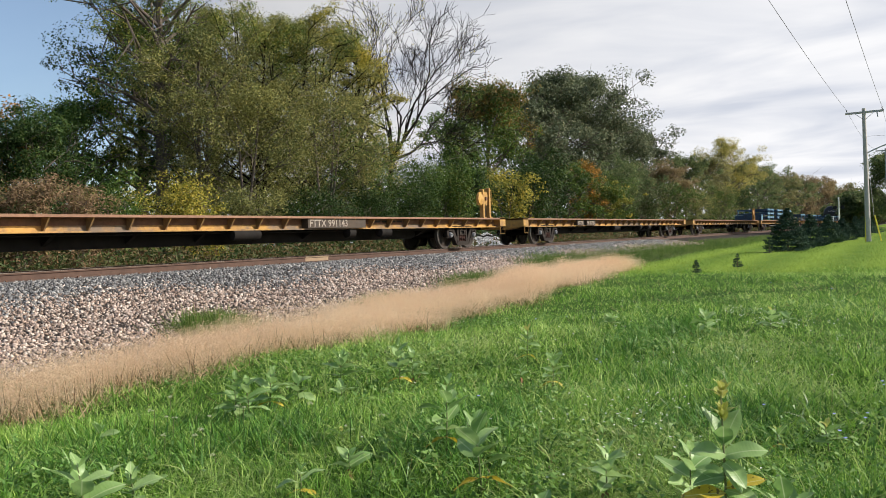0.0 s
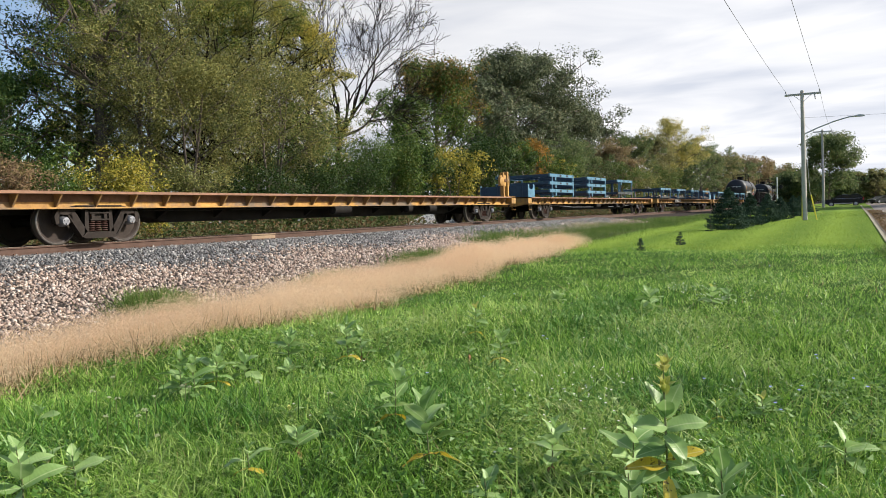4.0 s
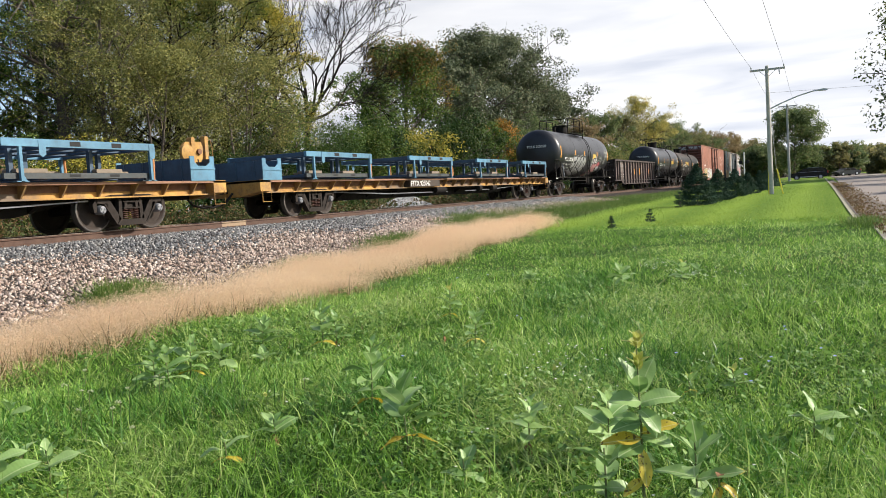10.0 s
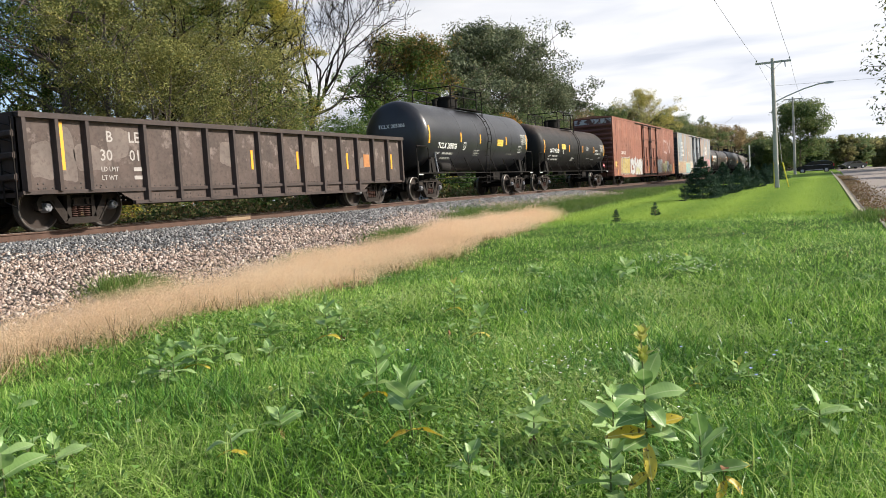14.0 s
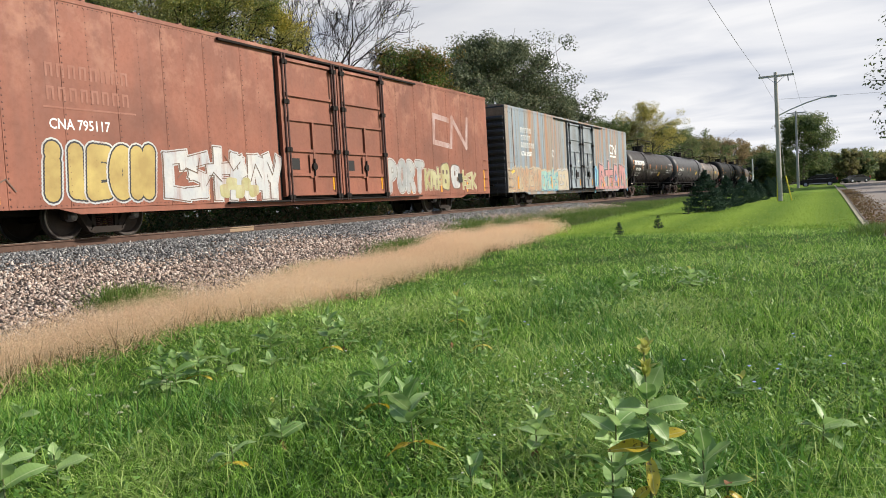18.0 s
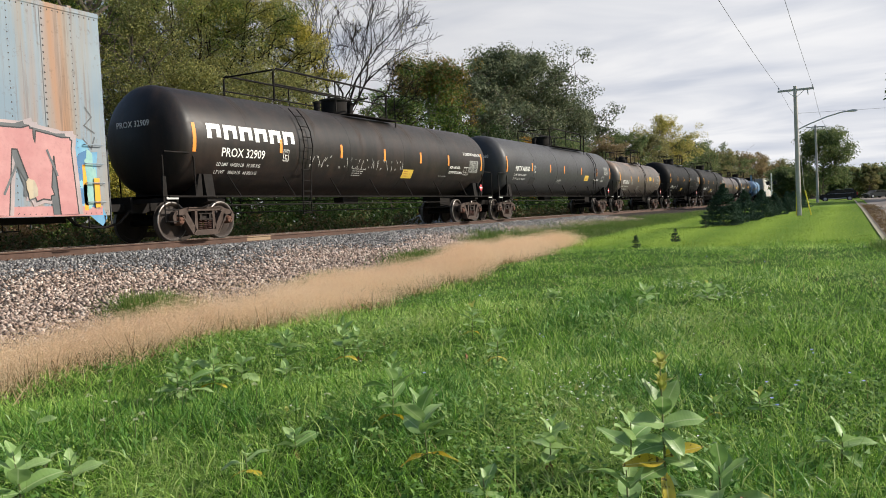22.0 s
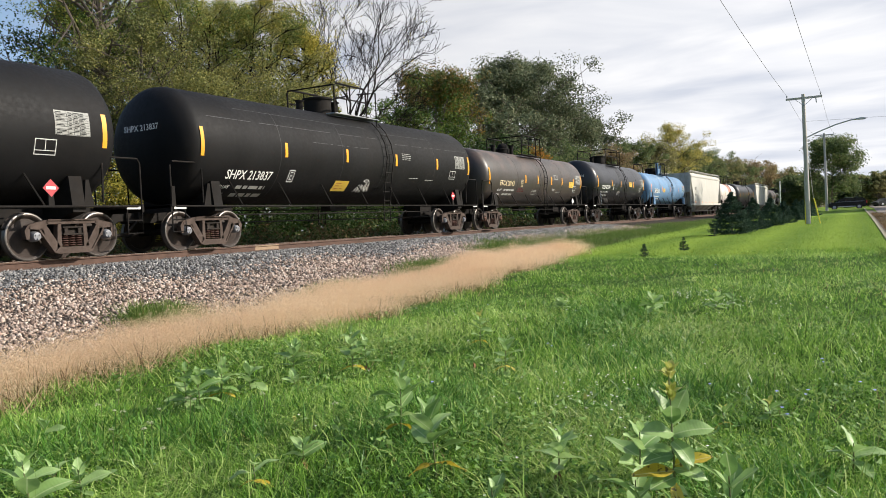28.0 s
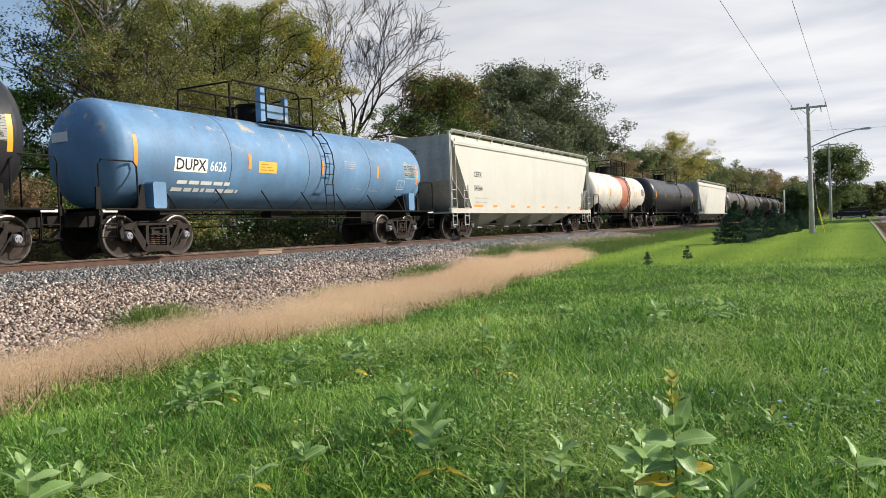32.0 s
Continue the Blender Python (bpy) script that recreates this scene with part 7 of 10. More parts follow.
def lawn_grass():
    g = np.random.default_rng(21)
    for n, r0, r1, ln, wd, two, name in ((120000, 2.1, 7.5, 0.115, 0.0068, True, "tall_grass"), (140000, 7.0, 28.0, 0.115, 0.012, False, "tall_grass")):
        x, y = fan(g, n, r0, r1, 1.0 if r0 < 5 else 0.7)
        lo, hi = tan_limits(x)
        keep = (y < lo + 0.3) & (y > -1.2 - 0.02 * x) & (x < 26 + 1.2 * np.sin(y))
        x, y = x[keep], y[keep]
        clump = 0.75 + 0.9 * (np.sin(x * 2.1 + np.sin(y * 3.0)) * np.sin(y * 1.9 + 0.7 * x)) * 0.5 + 0.25 * np.sin(x * 0.8 + y)
        L = ln * g.uniform(0.5, 1.35, len(x)) * np.clip(clump, 0.35, 1.4)
        blade_sheet(name, x, y, L, wd * g.uniform(0.6, 1.3, len(x)), g, LEAF["grass"], "uncut bright green grass with bent blades", 0.5, two)
    x, y = fan(g, 2600, 2.2, 22, 0.8)
    lo, hi = tan_limits(x)
    k = y < lo
    blade_sheet("dry_grass", x[k], y[k], 0.13 * g.uniform(0.5, 1.4, k.sum()), np.full(k.sum(), 0.005) * (1 + np.hypot(x[k], y[k]) / 10), g, LEAF["straw"], "scattered dry straw-coloured blades", 0.7, False)
    # the same rough grass all round
    n = 100000
    x, y = fan(g, n, 0.3, 9, 1.25, -180, 180)
    a = np.degrees(np.arctan2(y, x))
    k = ((a < -4) | (a > 60) | (np.hypot(x, y) < 2.2)) & (y < tan_limits(x)[0])
    blade_sheet("tall_grass", x[k], y[k], 0.12 * g.uniform(0.5, 1.35, k.sum()), 0.014 * g.uniform(0.6, 1.3, k.sum()), g, LEAF["grass"], "uncut bright green grass with bent blades", 0.5, False)
    # short mown grass on the far lawn, and the taller dark verge along the ballast
    x = 25 + 45 * g.uniform(0, 1, 60000) ** 1.4
    y = g.uniform(-0.6, 10.5, len(x))
    # blades stand alike in both stripes; lit and shaded rows differ by colour only
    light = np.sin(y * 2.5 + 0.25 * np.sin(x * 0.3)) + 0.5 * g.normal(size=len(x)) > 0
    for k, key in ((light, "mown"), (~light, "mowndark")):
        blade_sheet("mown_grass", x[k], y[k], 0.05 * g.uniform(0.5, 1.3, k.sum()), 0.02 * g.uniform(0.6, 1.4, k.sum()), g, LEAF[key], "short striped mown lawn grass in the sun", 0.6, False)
    x = 28 + 40 * g.uniform(0, 1, 36000) ** 1.2
    y = np.interp(x, [28, 34, 46, 70], [12.1, 11.6, 11.2, 10.4]) + g.normal(size=len(x)) * np.interp(x, [28, 50, 70], [0.7, 0.9, 0.5])
    blade_sheet("verge_grass", x, y, 0.20 * g.uniform(0.4, 1.3, len(x)), 0.016 * g.uniform(0.6, 1.4, len(x)), g, LEAF["verge"], "tall dark verge grass along the ballast", 0.4, False)
    for cx, cy, sx, sy, n in ((9.75, 10.75, 0.34, 0.26, 2600), (20.3, 11.2, 0.9, 0.28, 3600), (14.6, 10.5, 0.5, 0.15, 700), (26.8, 11.9, 0.9, 0.35, 2000)):
        x, y = cx + g.normal(size=n) * sx, cy + g.normal(size=n) * sy
        blade_sheet("grass_tuft", x, y, 0.30 * g.uniform(0.4, 1.3, n), np.full(n, 0.016), g, LEAF["verge"], "dark green grass tuft at the foot of the ballast", 0.45, False)


def seed_grass():
    """Wispy dry grass with pinkish tan seed heads."""
    g = np.random.default_rng(23)
    n = 34000
    x = 1.5 + 30 * g.uniform(0, 1, n) ** 1.05
    lo, hi = tan_limits(x)
    y = lo + (hi - lo) * g.uniform(0, 1, n) ** 0.9 + g.normal(size=n) * (0.16 + 0.1 * np.sin(x * 2.3))
    keep = g.uniform(0, 1, n) < np.clip((29.6 - x) / 5, 0, 1)
    x, y = x[keep], y[keep]
    n = len(x)
    H = 0.40 * g.uniform(0.5, 1.2, n) * (0.88 + 0.28 * np.sin(x * 1.1 + 0.6 * y) * np.sin(y * 2.1 + 0.4 * x) + 0.14 * np.sin(x * 3.1)) * (1 + 0.22 * np.sin(x * 0.75 + 0.8) * np.sin(y * 1.3 + 0.5 * x))
    few = g.uniform(0, 1, n) < 0.35
    blade_sheet("seed_grass_stalks", x[few], y[few], H[few] * 0.85, 0.003 * (1 + x[few] / 12), g, LEAF["tan"], "thin dry stalks of tan seed grass", 0.22, False)
    # loose straw underneath
    few = np.flatnonzero(g.uniform(0, 1, n) < 0.8)
    blade_sheet("straw_thatch", x[few], y[few], 0.22 * g.uniform(0.5, 1.3, len(few)), 0.016 * g.uniform(0.6, 1.4, len(few)), g, LEAF["thatch"], "flattened dry straw under the seed grass", 1.8, False)
    m = 18
    cx, cy = np.repeat(x, m) + g.normal(size=n * m) * 0.13, np.repeat(y, m) + g.normal(size=n * m) * 0.13
    cz = np.repeat(ground_z(x, y), m) + np.repeat(H, m) * (0.22 + 0.85 * g.uniform(0, 1, n * m) ** 0.75)
    v, q = leaf_cloud(np.c_[cx, cy, cz], 0.0064 * (1 + np.repeat(x, m) / 16) * g.uniform(0.4, 1.3, n * m), g, 0.0, 0.5)
    tagged(new("seed_heads", array_mesh("seed_heads", v, q, LEAF["tan"])), "soft pinkish tan seed heads of dry grass", "grass", kind="stuff")
    k = 1500
    x = 3 + 24 * g.uniform(0, 1, k)
    lo, hi = tan_limits(x)
    blade_sheet("withered_stems", x, lo + 0.2 + g.normal(size=k) * 0.22, 0.3 * g.uniform(0.4, 1.2, k), np.full(k, 0.012), g, LEAF["brown"], "withered brown stems at the edge of the dry grass", 0.4, False)


def broad_weeds():
    """Clover, plantain and dock leaves low among the blades."""
    g = np.random.default_rng(27)
    n = 3000
    x, y = fan(g, n, 2.3, 17, 0.85)
    lo, hi = tan_limits(x)
    k = (y < lo - 0.2) & (np.sin(x * 1.3 + 1.7 * np.sin(y * 0.9)) + 0.4 * g.normal(size=n) > -0.1)
    x, y = x[k], y[k]
    m = 14
    rr = g.uniform(0.05, 0.16, len(x))
    cx, cy = np.repeat(x, m) + g.normal(size=len(x) * m) * np.repeat(rr, m), np.repeat(y, m) + g.normal(size=len(x) * m) * np.repeat(rr, m)
    cz = ground_z(cx, cy) + 0.05 + g.uniform(0, 0.10, len(cx))
    face = np.c_[g.normal(size=(len(cx), 2)) * 0.5, np.ones(len(cx))]
    v, q = leaf_cloud(np.c_[cx, cy, cz], np.repeat(g.uniform(0.012, 0.034, len(x)), m), g, 0.0, 0.5, face)
    tagged(new("low_weeds", array_mesh("low_weeds", v, q, LEAF["clover"])), "low broad-leaved weeds among the grass", "weeds", kind="stuff")
    n = 9000
    x, y = fan(g, n, 2.2, 12, 0.8)
    lo, hi = tan_limits(x)
    k = y < lo - 0.1
    n = int(k.sum())
    blade_sheet("long_grass", x[k], y[k], 0.26 * g.uniform(0.5, 1.3, n), 0.006 * (1 + np.hypot(x[k], y[k]) / 9), g, LEAF["pale"], "long pale arching grass blades", 0.95, True)


def matted_grass():
    """Pale bent-over tufts where the rough grass has lodged, and dark lush tufts between them."""
    g = np.random.default_rng(29)
    for cx, cy, sx, sy, n in ((3.5, 3.75, 0.45, 0.4, 1100), (4.9, 3.6, 0.35, 0.3, 1300), (4.45, 1.46, 0.35, 0.3, 1500), (5.35, 1.5, 0.3, 0.3, 1100), (7.2, 1.1, 0.5, 0.3, 1500), (3.05, 3.3, 0.3, 0.3, 500), (6.6, 2.4, 0.6, 0.35, 1400), (9.5, 2.0, 0.9, 0.4, 1400), (8.6, 5.2, 0.9, 0.4, 1200)):
        x, y = cx + g.normal(size=n) * sx, cy + g.normal(size=n) * sy
        blade_sheet("matted_grass", x, y, 0.20 * g.uniform(0.5, 1.3, n), 0.0052 * (1 + np.hypot(x, y) / 9), g, LEAF["matted"], "pale matted grass bent to the ground", 1.5, True)
    for cx, cy, sx, sy, n in ((5.0, 2.95, 0.45, 0.25, 1800), (4.55, 4.35, 0.4, 0.35, 1500), (5.6, 3.3, 0.5, 0.25, 1500), (6.3, 1.3, 0.6, 0.3, 1600), (3.4, 5.3, 0.6, 0.4, 1800), (7.8, 2.2, 0.8, 0.3, 1500), (4.3, 0.5, 0.3, 0.3, 900), (10.8, 3.2, 1.2, 0.35, 1500)):
        x, y = cx + g.normal(size=n) * sx, cy + g.normal(size=n) * sy
        blade_sheet("lush_grass", x, y, 0.19 * g.uniform(0.5, 1.3, n), 0.007 * (1 + np.hypot(x, y) / 9), g, LEAF["lush"], "dark lush tufts of longer grass", 0.7, True)


LEAF["matted"] = leafy("matted_pale_grass", [(0.20, 0.32, 0.06), (0.30, 0.45, 0.10), (0.42, 0.55, 0.18), (0.54, 0.58, 0.27)], 0.5, 0.35, 0.15)
LEAF["lush"] = leafy("lush_grass", [(0.045, 0.12, 0.018), (0.09, 0.225, 0.032), (0.16, 0.33, 0.06)], 0.4, 0.3, 0.35)
LEAF["clover"] = leafy("clover_leaves", [(0.07, 0.16, 0.03), (0.12, 0.24, 0.05), (0.19, 0.33, 0.08), (0.30, 0.42, 0.14)], 0.45, 0.35, 0.25)
LEAF["thatch"] = leafy("straw_thatch", [(0.42, 0.30, 0.17), (0.52, 0.38, 0.23), (0.60, 0.46, 0.29)], 0.9, 0.3, 0.05)
LEAF["pale"] = leafy("pale_grass", [(0.14, 0.26, 0.04), (0.23, 0.37, 0.075), (0.38, 0.47, 0.15)], 0.45, 0.4, 0.12)
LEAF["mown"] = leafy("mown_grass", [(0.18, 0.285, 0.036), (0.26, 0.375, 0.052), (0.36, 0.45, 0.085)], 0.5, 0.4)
# darker copy of the mown green, for the shaded rows of the stripes
LEAF["mowndark"] = leafy("mown_grass_shaded_stripe", [(0.10, 0.19, 0.026), (0.16, 0.26, 0.037), (0.25, 0.34, 0.065)], 0.5, 0.4)
LEAF["verge"] = leafy("verge_grass", [(0.045, 0.10, 0.018), (0.085, 0.165, 0.028), (0.14, 0.22, 0.042), (0.20, 0.23, 0.07)], 0.55, 0.35)
lawn_grass()
matted_grass()
broad_weeds()
seed_grass()


# ---- ballast ----
def stone_material(name, cols):
    m, nt, b = material(name, 0.9)
    g = nt.nodes.new("ShaderNodeNewGeometry")
    c = ramp_node(nt, g.outputs["Random Per Island"], [((i + 0.5) / len(cols), c) for i, c in enumerate(cols)])
    n = noise_node(nt, 45, 4, 0.6, None, "World")
    c = mix_node(nt, ramp_node(nt, n, ((0.35, (0, 0, 0)), (0.8, (0.5,) * 3))), c, (0.07, 0.06, 0.055))
    nt.links.new(c, b.inputs["Base Color"])
    return m


MAT["stonegrey"] = stone_material("blue_grey_ballast", [(0.04, 0.042, 0.046), (0.135, 0.14, 0.146), (0.245, 0.245, 0.245), (0.065, 0.062, 0.06), (0.41, 0.40, 0.38)])
MAT["stonepink"] = stone_material("pinkish_ballast", [(0.17, 0.115, 0.088), (0.40, 0.29, 0.225), (0.54, 0.42, 0.345), (0.045, 0.032, 0.026), (0.68, 0.57, 0.48)])


MAT["stonelight"] = stone_material("pale_fresh_stone", [(0.30, 0.31, 0.32), (0.45, 0.45, 0.45), (0.6, 0.6, 0.59)])


def stones(name, x, y, size, g, mat, label, sink=0.0):
    n = len(x)
    z = ground_z(x, y) - sink
    octa = np.array([(1, 0, 0), (-1, 0, 0), (0, 1, 0), (0, -1, 0), (0, 0, 1), (0, 0, -1)], float)
    v = octa[None] * g.uniform(0.55, 1.25, (n, 6, 1)) * size[:, None, None] + g.normal(size=(n, 6, 3)) * 0.25 * size[:, None, None]
    ax = g.normal(size=(n, 3))
    ax /= np.linalg.norm(ax, axis=1, keepdims=True)
    th = g.uniform(0, 6.28, n)
    K = np.zeros((n, 3, 3))
    K[:, 0, 1], K[:, 0, 2], K[:, 1, 0], K[:, 1, 2], K[:, 2, 0], K[:, 2, 1] = -ax[:, 2], ax[:, 1], ax[:, 2], -ax[:, 0], -ax[:, 1], ax[:, 0]
    R = np.eye(3) + np.sin(th)[:, None, None] * K + (1 - np.cos(th))[:, None, None] * (K @ K)
    v = np.einsum("nij,nkj->nki", R, v) + np.c_[x, y, z][:, None]
    f = np.array([(0, 2, 4), (2, 1, 4), (1, 3, 4), (3, 0, 4), (2, 0, 5), (1, 2, 5), (3, 1, 5), (0, 3, 5)])
    q = ((np.arange(n) * 6)[:, None, None] + f[None]).reshape(-1, 3)
    return tagged(new(name, array_mesh(name, v.reshape(-1, 3), q, mat)), label, "gravel", kind="stuff")


def ballast():
    g = np.random.default_rng(31)
    n = 88000
    x = 5.5 + 45 * g.uniform(0, 1, n) ** 1.7
    edge = np.interp(x, [5, 22, 27, 34, 46, 70], [8.9, 9.7, 11.9, 12.2, 11.8, 11.0])
    y = edge + (15.8 - edge) * g.uniform(0, 1, n) ** 0.85
    cut = 13.3 + 0.35 * np.sin(x * 0.8) + g.normal(size=n) * 0.35
    size = 0.0295 * g.uniform(0.5, 1.6, n) * (1 + np.clip(x - 12, 0, 40) / 40)
    for name, k, mat, label in (("ballast_shoulder", y > cut, "stonegrey", "fresh blue-grey crushed stone along the rail"), ("ballast_bank", y <= cut, "stonepink", "pinkish weathered crushed stone on the bank")):
        stones(name, x[k], y[k], size[k], g, MAT[mat], label)
    x = 6 + 60 * g.uniform(0, 1, 12000) ** 1.5
    stones("ballast_crib", x, g.uniform(15.8, 19.6, len(x)), 0.036 * g.uniform(0.6, 1.3, len(x)), g, MAT["stonegrey"], "crushed stone between the rails", 0.02)
    # heap of spare stone beyond the track
    r, a = 1.7 * np.sqrt(g.uniform(0, 1, 2600)), g.uniform(0, 6.28, 2600)
    heap = tagged(stones("gravel_heap", 39.5 + r * np.cos(a) * 1.5, 21.2 + r * np.sin(a), 0.06 * g.uniform(0.6, 1.3, 2600), g, MAT["stonelight"], "heap of grey crushed stone beyond the track"), kind="stuff")
    v = np.empty(len(heap.data.vertices) * 3, np.float32)
    heap.data.vertices.foreach_get("co", v)
    v = v.reshape(-1, 3)
    d = np.hypot((v[:, 0] - 39.5) / 1.5, v[:, 1] - 21.2)
    v[:, 2] += 0.95 * np.clip(1 - d / 1.7, 0, 1) + 0.1
    heap.data.vertices.foreach_set("co", v.ravel())
    heap.data.update()


ballast()
tie_me = Build().box(-0.11, 0.11, -1.3, 1.3, -0.36, -0.195, 0.012).mesh("tie", MAT["tie"])
bed = thing("track_bed", "weathered wooden ties under the rails", "track", pose(0, TRACK_Y, RAIL_Z), kind="structure")
for i in range(150):
    part("tie", tie_me, None, bed, at=pose(-2 + i * 0.52, 0, 0, 0, 0, 0.7 * math.sin(i * 2.3)))
plate_me = Build().box(-0.09, 0.09, -0.17, 0.17, -0.195, -0.17).box(-0.05, -0.02, -0.11, -0.08, -0.17, -0.14).box(0.02, 0.05, 0.08, 0.11, -0.17, -0.14).mesh("tie_plate", MAT["rust"])
for i in range(110):
    part("tie_plate", plate_me, None, bed, at=pose(-2 + i * 0.52, -0.7535, 0.0))
chalk = Build().box(17.85, 18.9, -0.0405, -0.0375, -0.034, -0.006).box(17.85, 18.9, -0.074, -0.0705, -0.184, -0.172).box(17.85, 18.9, -0.0165, -0.0125, -0.14, -0.05)
mark = part("paint_mark", chalk, MAT["palepaint"], [o for o in scene.objects if o.name == "rail"][0], "pale paint mark on the rail")


# ---- poles and wires ----
MAT["pole"] = plain("weathered_pole_wood", (0.45, 0.42, 0.385), 0.9, 0, 0.3, 6)
MAT["galv"] = plain("galvanised_steel", (0.42, 0.43, 0.44), 0.45, 0.7, 0.15)
MAT["porcelain"] = plain("grey_porcelain", (0.35, 0.35, 0.36), 0.3)
MAT["guard"] = plain("yellow_guard_tube", (0.75, 0.62, 0.05), 0.5)
MAT["wire"] = plain("dark_wire", (0.03, 0.03, 0.032), 0.6)
MAT["asphalt"] = plain("pale_worn_asphalt", (0.24, 0.20, 0.17), 0.9, 0, 0.25, 1.5)
MAT["dirt"] = plain("bare_dirt", (0.12, 0.092, 0.07), 0.95, 0, 0.35, 2)


def utility_pole(x, y, h, lamp):
    z0 = float(ground_z(x, y)) - 0.1
    p = thing("utility_pole", "weathered wooden utility pole with a cross-arm" + (" and a street lamp" if lamp else ""), "utility pole", pose(x, y, z0), "utility poles along the road")
    part("shaft", Build().tube([(0, 0, 0), (0, 0, h * 0.5), (0, 0.03, h + 0.1)], 0.15, 12, 0.095), MAT["pole"], p)
    za = h - 0.12
    part("cross_arm", Build().box(-0.06, 0.06, -0.95, 0.95, za - 0.05, za + 0.06), MAT["pole"], p)
    for s in (-1, 1):
        part("arm_brace", Build().tube([(-0.07, s * 0.48, za - 0.03), (-0.09, 0.0, za - 0.45)], 0.014, 5), MAT["galv"], p)
        part("insulator", Build().lathe([(za + 0.06, 0.012), (za + 0.12, 0.012), (za + 0.12, 0.05), (za + 0.16, 0.03), (za + 0.18, 0.05), (za + 0.22, 0.025), (za + 0.23, 0)], 10, "z", (0, s * 0.88, 0)), MAT["porcelain"], p)
    part("cutout", Build().tube([(-0.1, -0.62, za - 0.05), (-0.12, -0.66, za - 0.34)], 0.03, 6), MAT["porcelain"], p)
    if lamp:
        zj = 5.05
        arm = part("lamp_arm", Build().tube([(0, -0.1, zj), (0, -0.7, zj + 0.26), (0, -1.6, zj + 0.58), (0, -2.35, zj + 0.76), (0, -2.75, zj + 0.78)], 0.035, 8), MAT["galv"], p)
        part("lamp_head", Build().prism([(-2.65, zj + 0.74), (-2.62, zj + 0.82), (-2.9, zj + 0.85), (-3.1, zj + 0.81), (-3.12, zj + 0.77), (-3.0, zj + 0.73)], "x", -0.13, 0.13), MAT["galv"], arm, "flat grey lamp head")
        for s in (0, 1):
            part("guard_tube", Build().tube([(-0.12 + 0.3 * s, 0.12 - 0.75 * s, 0.1), (-0.04 + 0.1 * s, 0.1 - 0.45 * s, 1.55)], 0.035, 7), MAT["guard"], p, "yellow plastic guard over the stay wire")
        part("stay_wire", Build().tube([(0.05, -0.32, 1.5), (0.0, -0.05, 5.4)], 0.008, 4), MAT["galv"], p)
    return z0 + za + 0.2


zt1 = utility_pole(50.1, 2.8, 7.42, True)
zt2 = utility_pole(94.3, 3.4, 8.3, False)
zt0 = utility_pole(-14.0, 2.3, 8.4, False)
for s in (-1, 1):
    for (xa, ya, za), (xb, yb, zb), sag in (((-14.0, 2.3, zt0), (50.1, 2.8, zt1), 0.5), ((50.1, 2.8, zt1), (94.3, 3.4, zt2), 0.5)):
        pts = [(xa + (xb - xa) * t, ya + (yb - ya) * t + s * 0.88, za + (zb - za) * t - sag * 4 * t * (1 - t)) for t in (k / 24 for k in range(25))]
        tagged(part("power_wire", Build().tube(pts, 0.0075, 5), MAT["wire"], None), "thin dark overhead power wire", "wire", "overhead wires")
pts = [(50.1 + 2 * t, 2.8 - 60 * t, 5.15 - 1.4 * 4 * t * (1 - t) * 0.5 + 0.8 * t) for t in (k / 20 for k in range(21))]
tagged(part("service_wire", Build().tube(pts, 0.006, 5), MAT["wire"], None), "thin dark service wire crossing the road", "wire", "overhead wires")


# ---- road, kerb ----
def strip(name, mat, y0, y1, xs, lift, label, category):
    X = np.array(xs)
    vs = np.concatenate([np.c_[X, np.full(len(X), y), lawn_z(X) + lift] for y in (y0, y1)])
    n = len(X)
    q = [(i, i + 1, n + i + 1, n + i) for i in range(n - 1)]
    low = vs.copy()
    low[:, 2] -= 0.25
    b = Build().add(vs, q)
    for i in range(n - 1):
        b.add([vs[i], vs[i + 1], low[i + 1], low[i]], [(0, 1, 2, 3)])
    b.add([vs[0], vs[n], low[n], low[0]], [(0, 1, 2, 3)])
    return tagged(part(name, b, mat, None), label, category, kind="structure")


xs = list(np.arange(14, 100, 4.0)) + [110, 130, 160, 220, 400]
strip("road", MAT["asphalt"], -1.05, -9.0, xs, 0.03, "pale worn asphalt road beside the lawn", "road")
strip("cross_street", MAT["asphalt"], 30.0, -60.0, [103, 107, 112], 0.05, "asphalt cross street beyond the lawn", "road")
X = np.arange(12.0, 84.0, 2.0)
inner = np.interp(X, [12, 22, 24, 80], [-1.3, -1.0, -0.86, -0.38])
outer = inner - np.interp(X, [12, 24, 50, 84], [1.6, 1.25, 0.8, 0.35]) + 0.12 * np.sin(X * 1.3)
k = len(X)
lift = np.interp(X, [22, 25], [0.004, 0.05])
dirt = Build().add(np.concatenate([np.c_[X, inner, lawn_z(X) + lift], np.c_[X, outer, lawn_z(X) + 0.045]]), [(i, i + 1, k + i + 1, k + i) for i in range(k - 1)])
dirt.add(np.concatenate([np.c_[X, inner, lawn_z(X) + lift], np.c_[X, inner, lawn_z(X) - 0.1]]), [(i, i + 1, k + i + 1, k + i) for i in range(k - 1)])
tagged(part("dirt_shoulder", dirt, MAT["dirt"], None), "bare dirt and leaf litter along the kerb", "dirt", kind="structure")
g = np.random.default_rng(88)
lx = 14 + 55 * g.uniform(0, 1, 3500) ** 1.3
ly = np.interp(lx, X, inner) - np.abs(g.normal(size=3500)) * 0.5 - 0.05
v, q = leaf_cloud(np.c_[lx, ly, lawn_z(lx) + 0.07], 0.045 * g.uniform(0.6, 1.4, 3500), g)
tagged(new("leaf_litter", array_mesh("leaf_litter", v, q, LEAF["brown"])), "fallen brown leaves along the kerb", "leaves", kind="stuff")
n = 1500
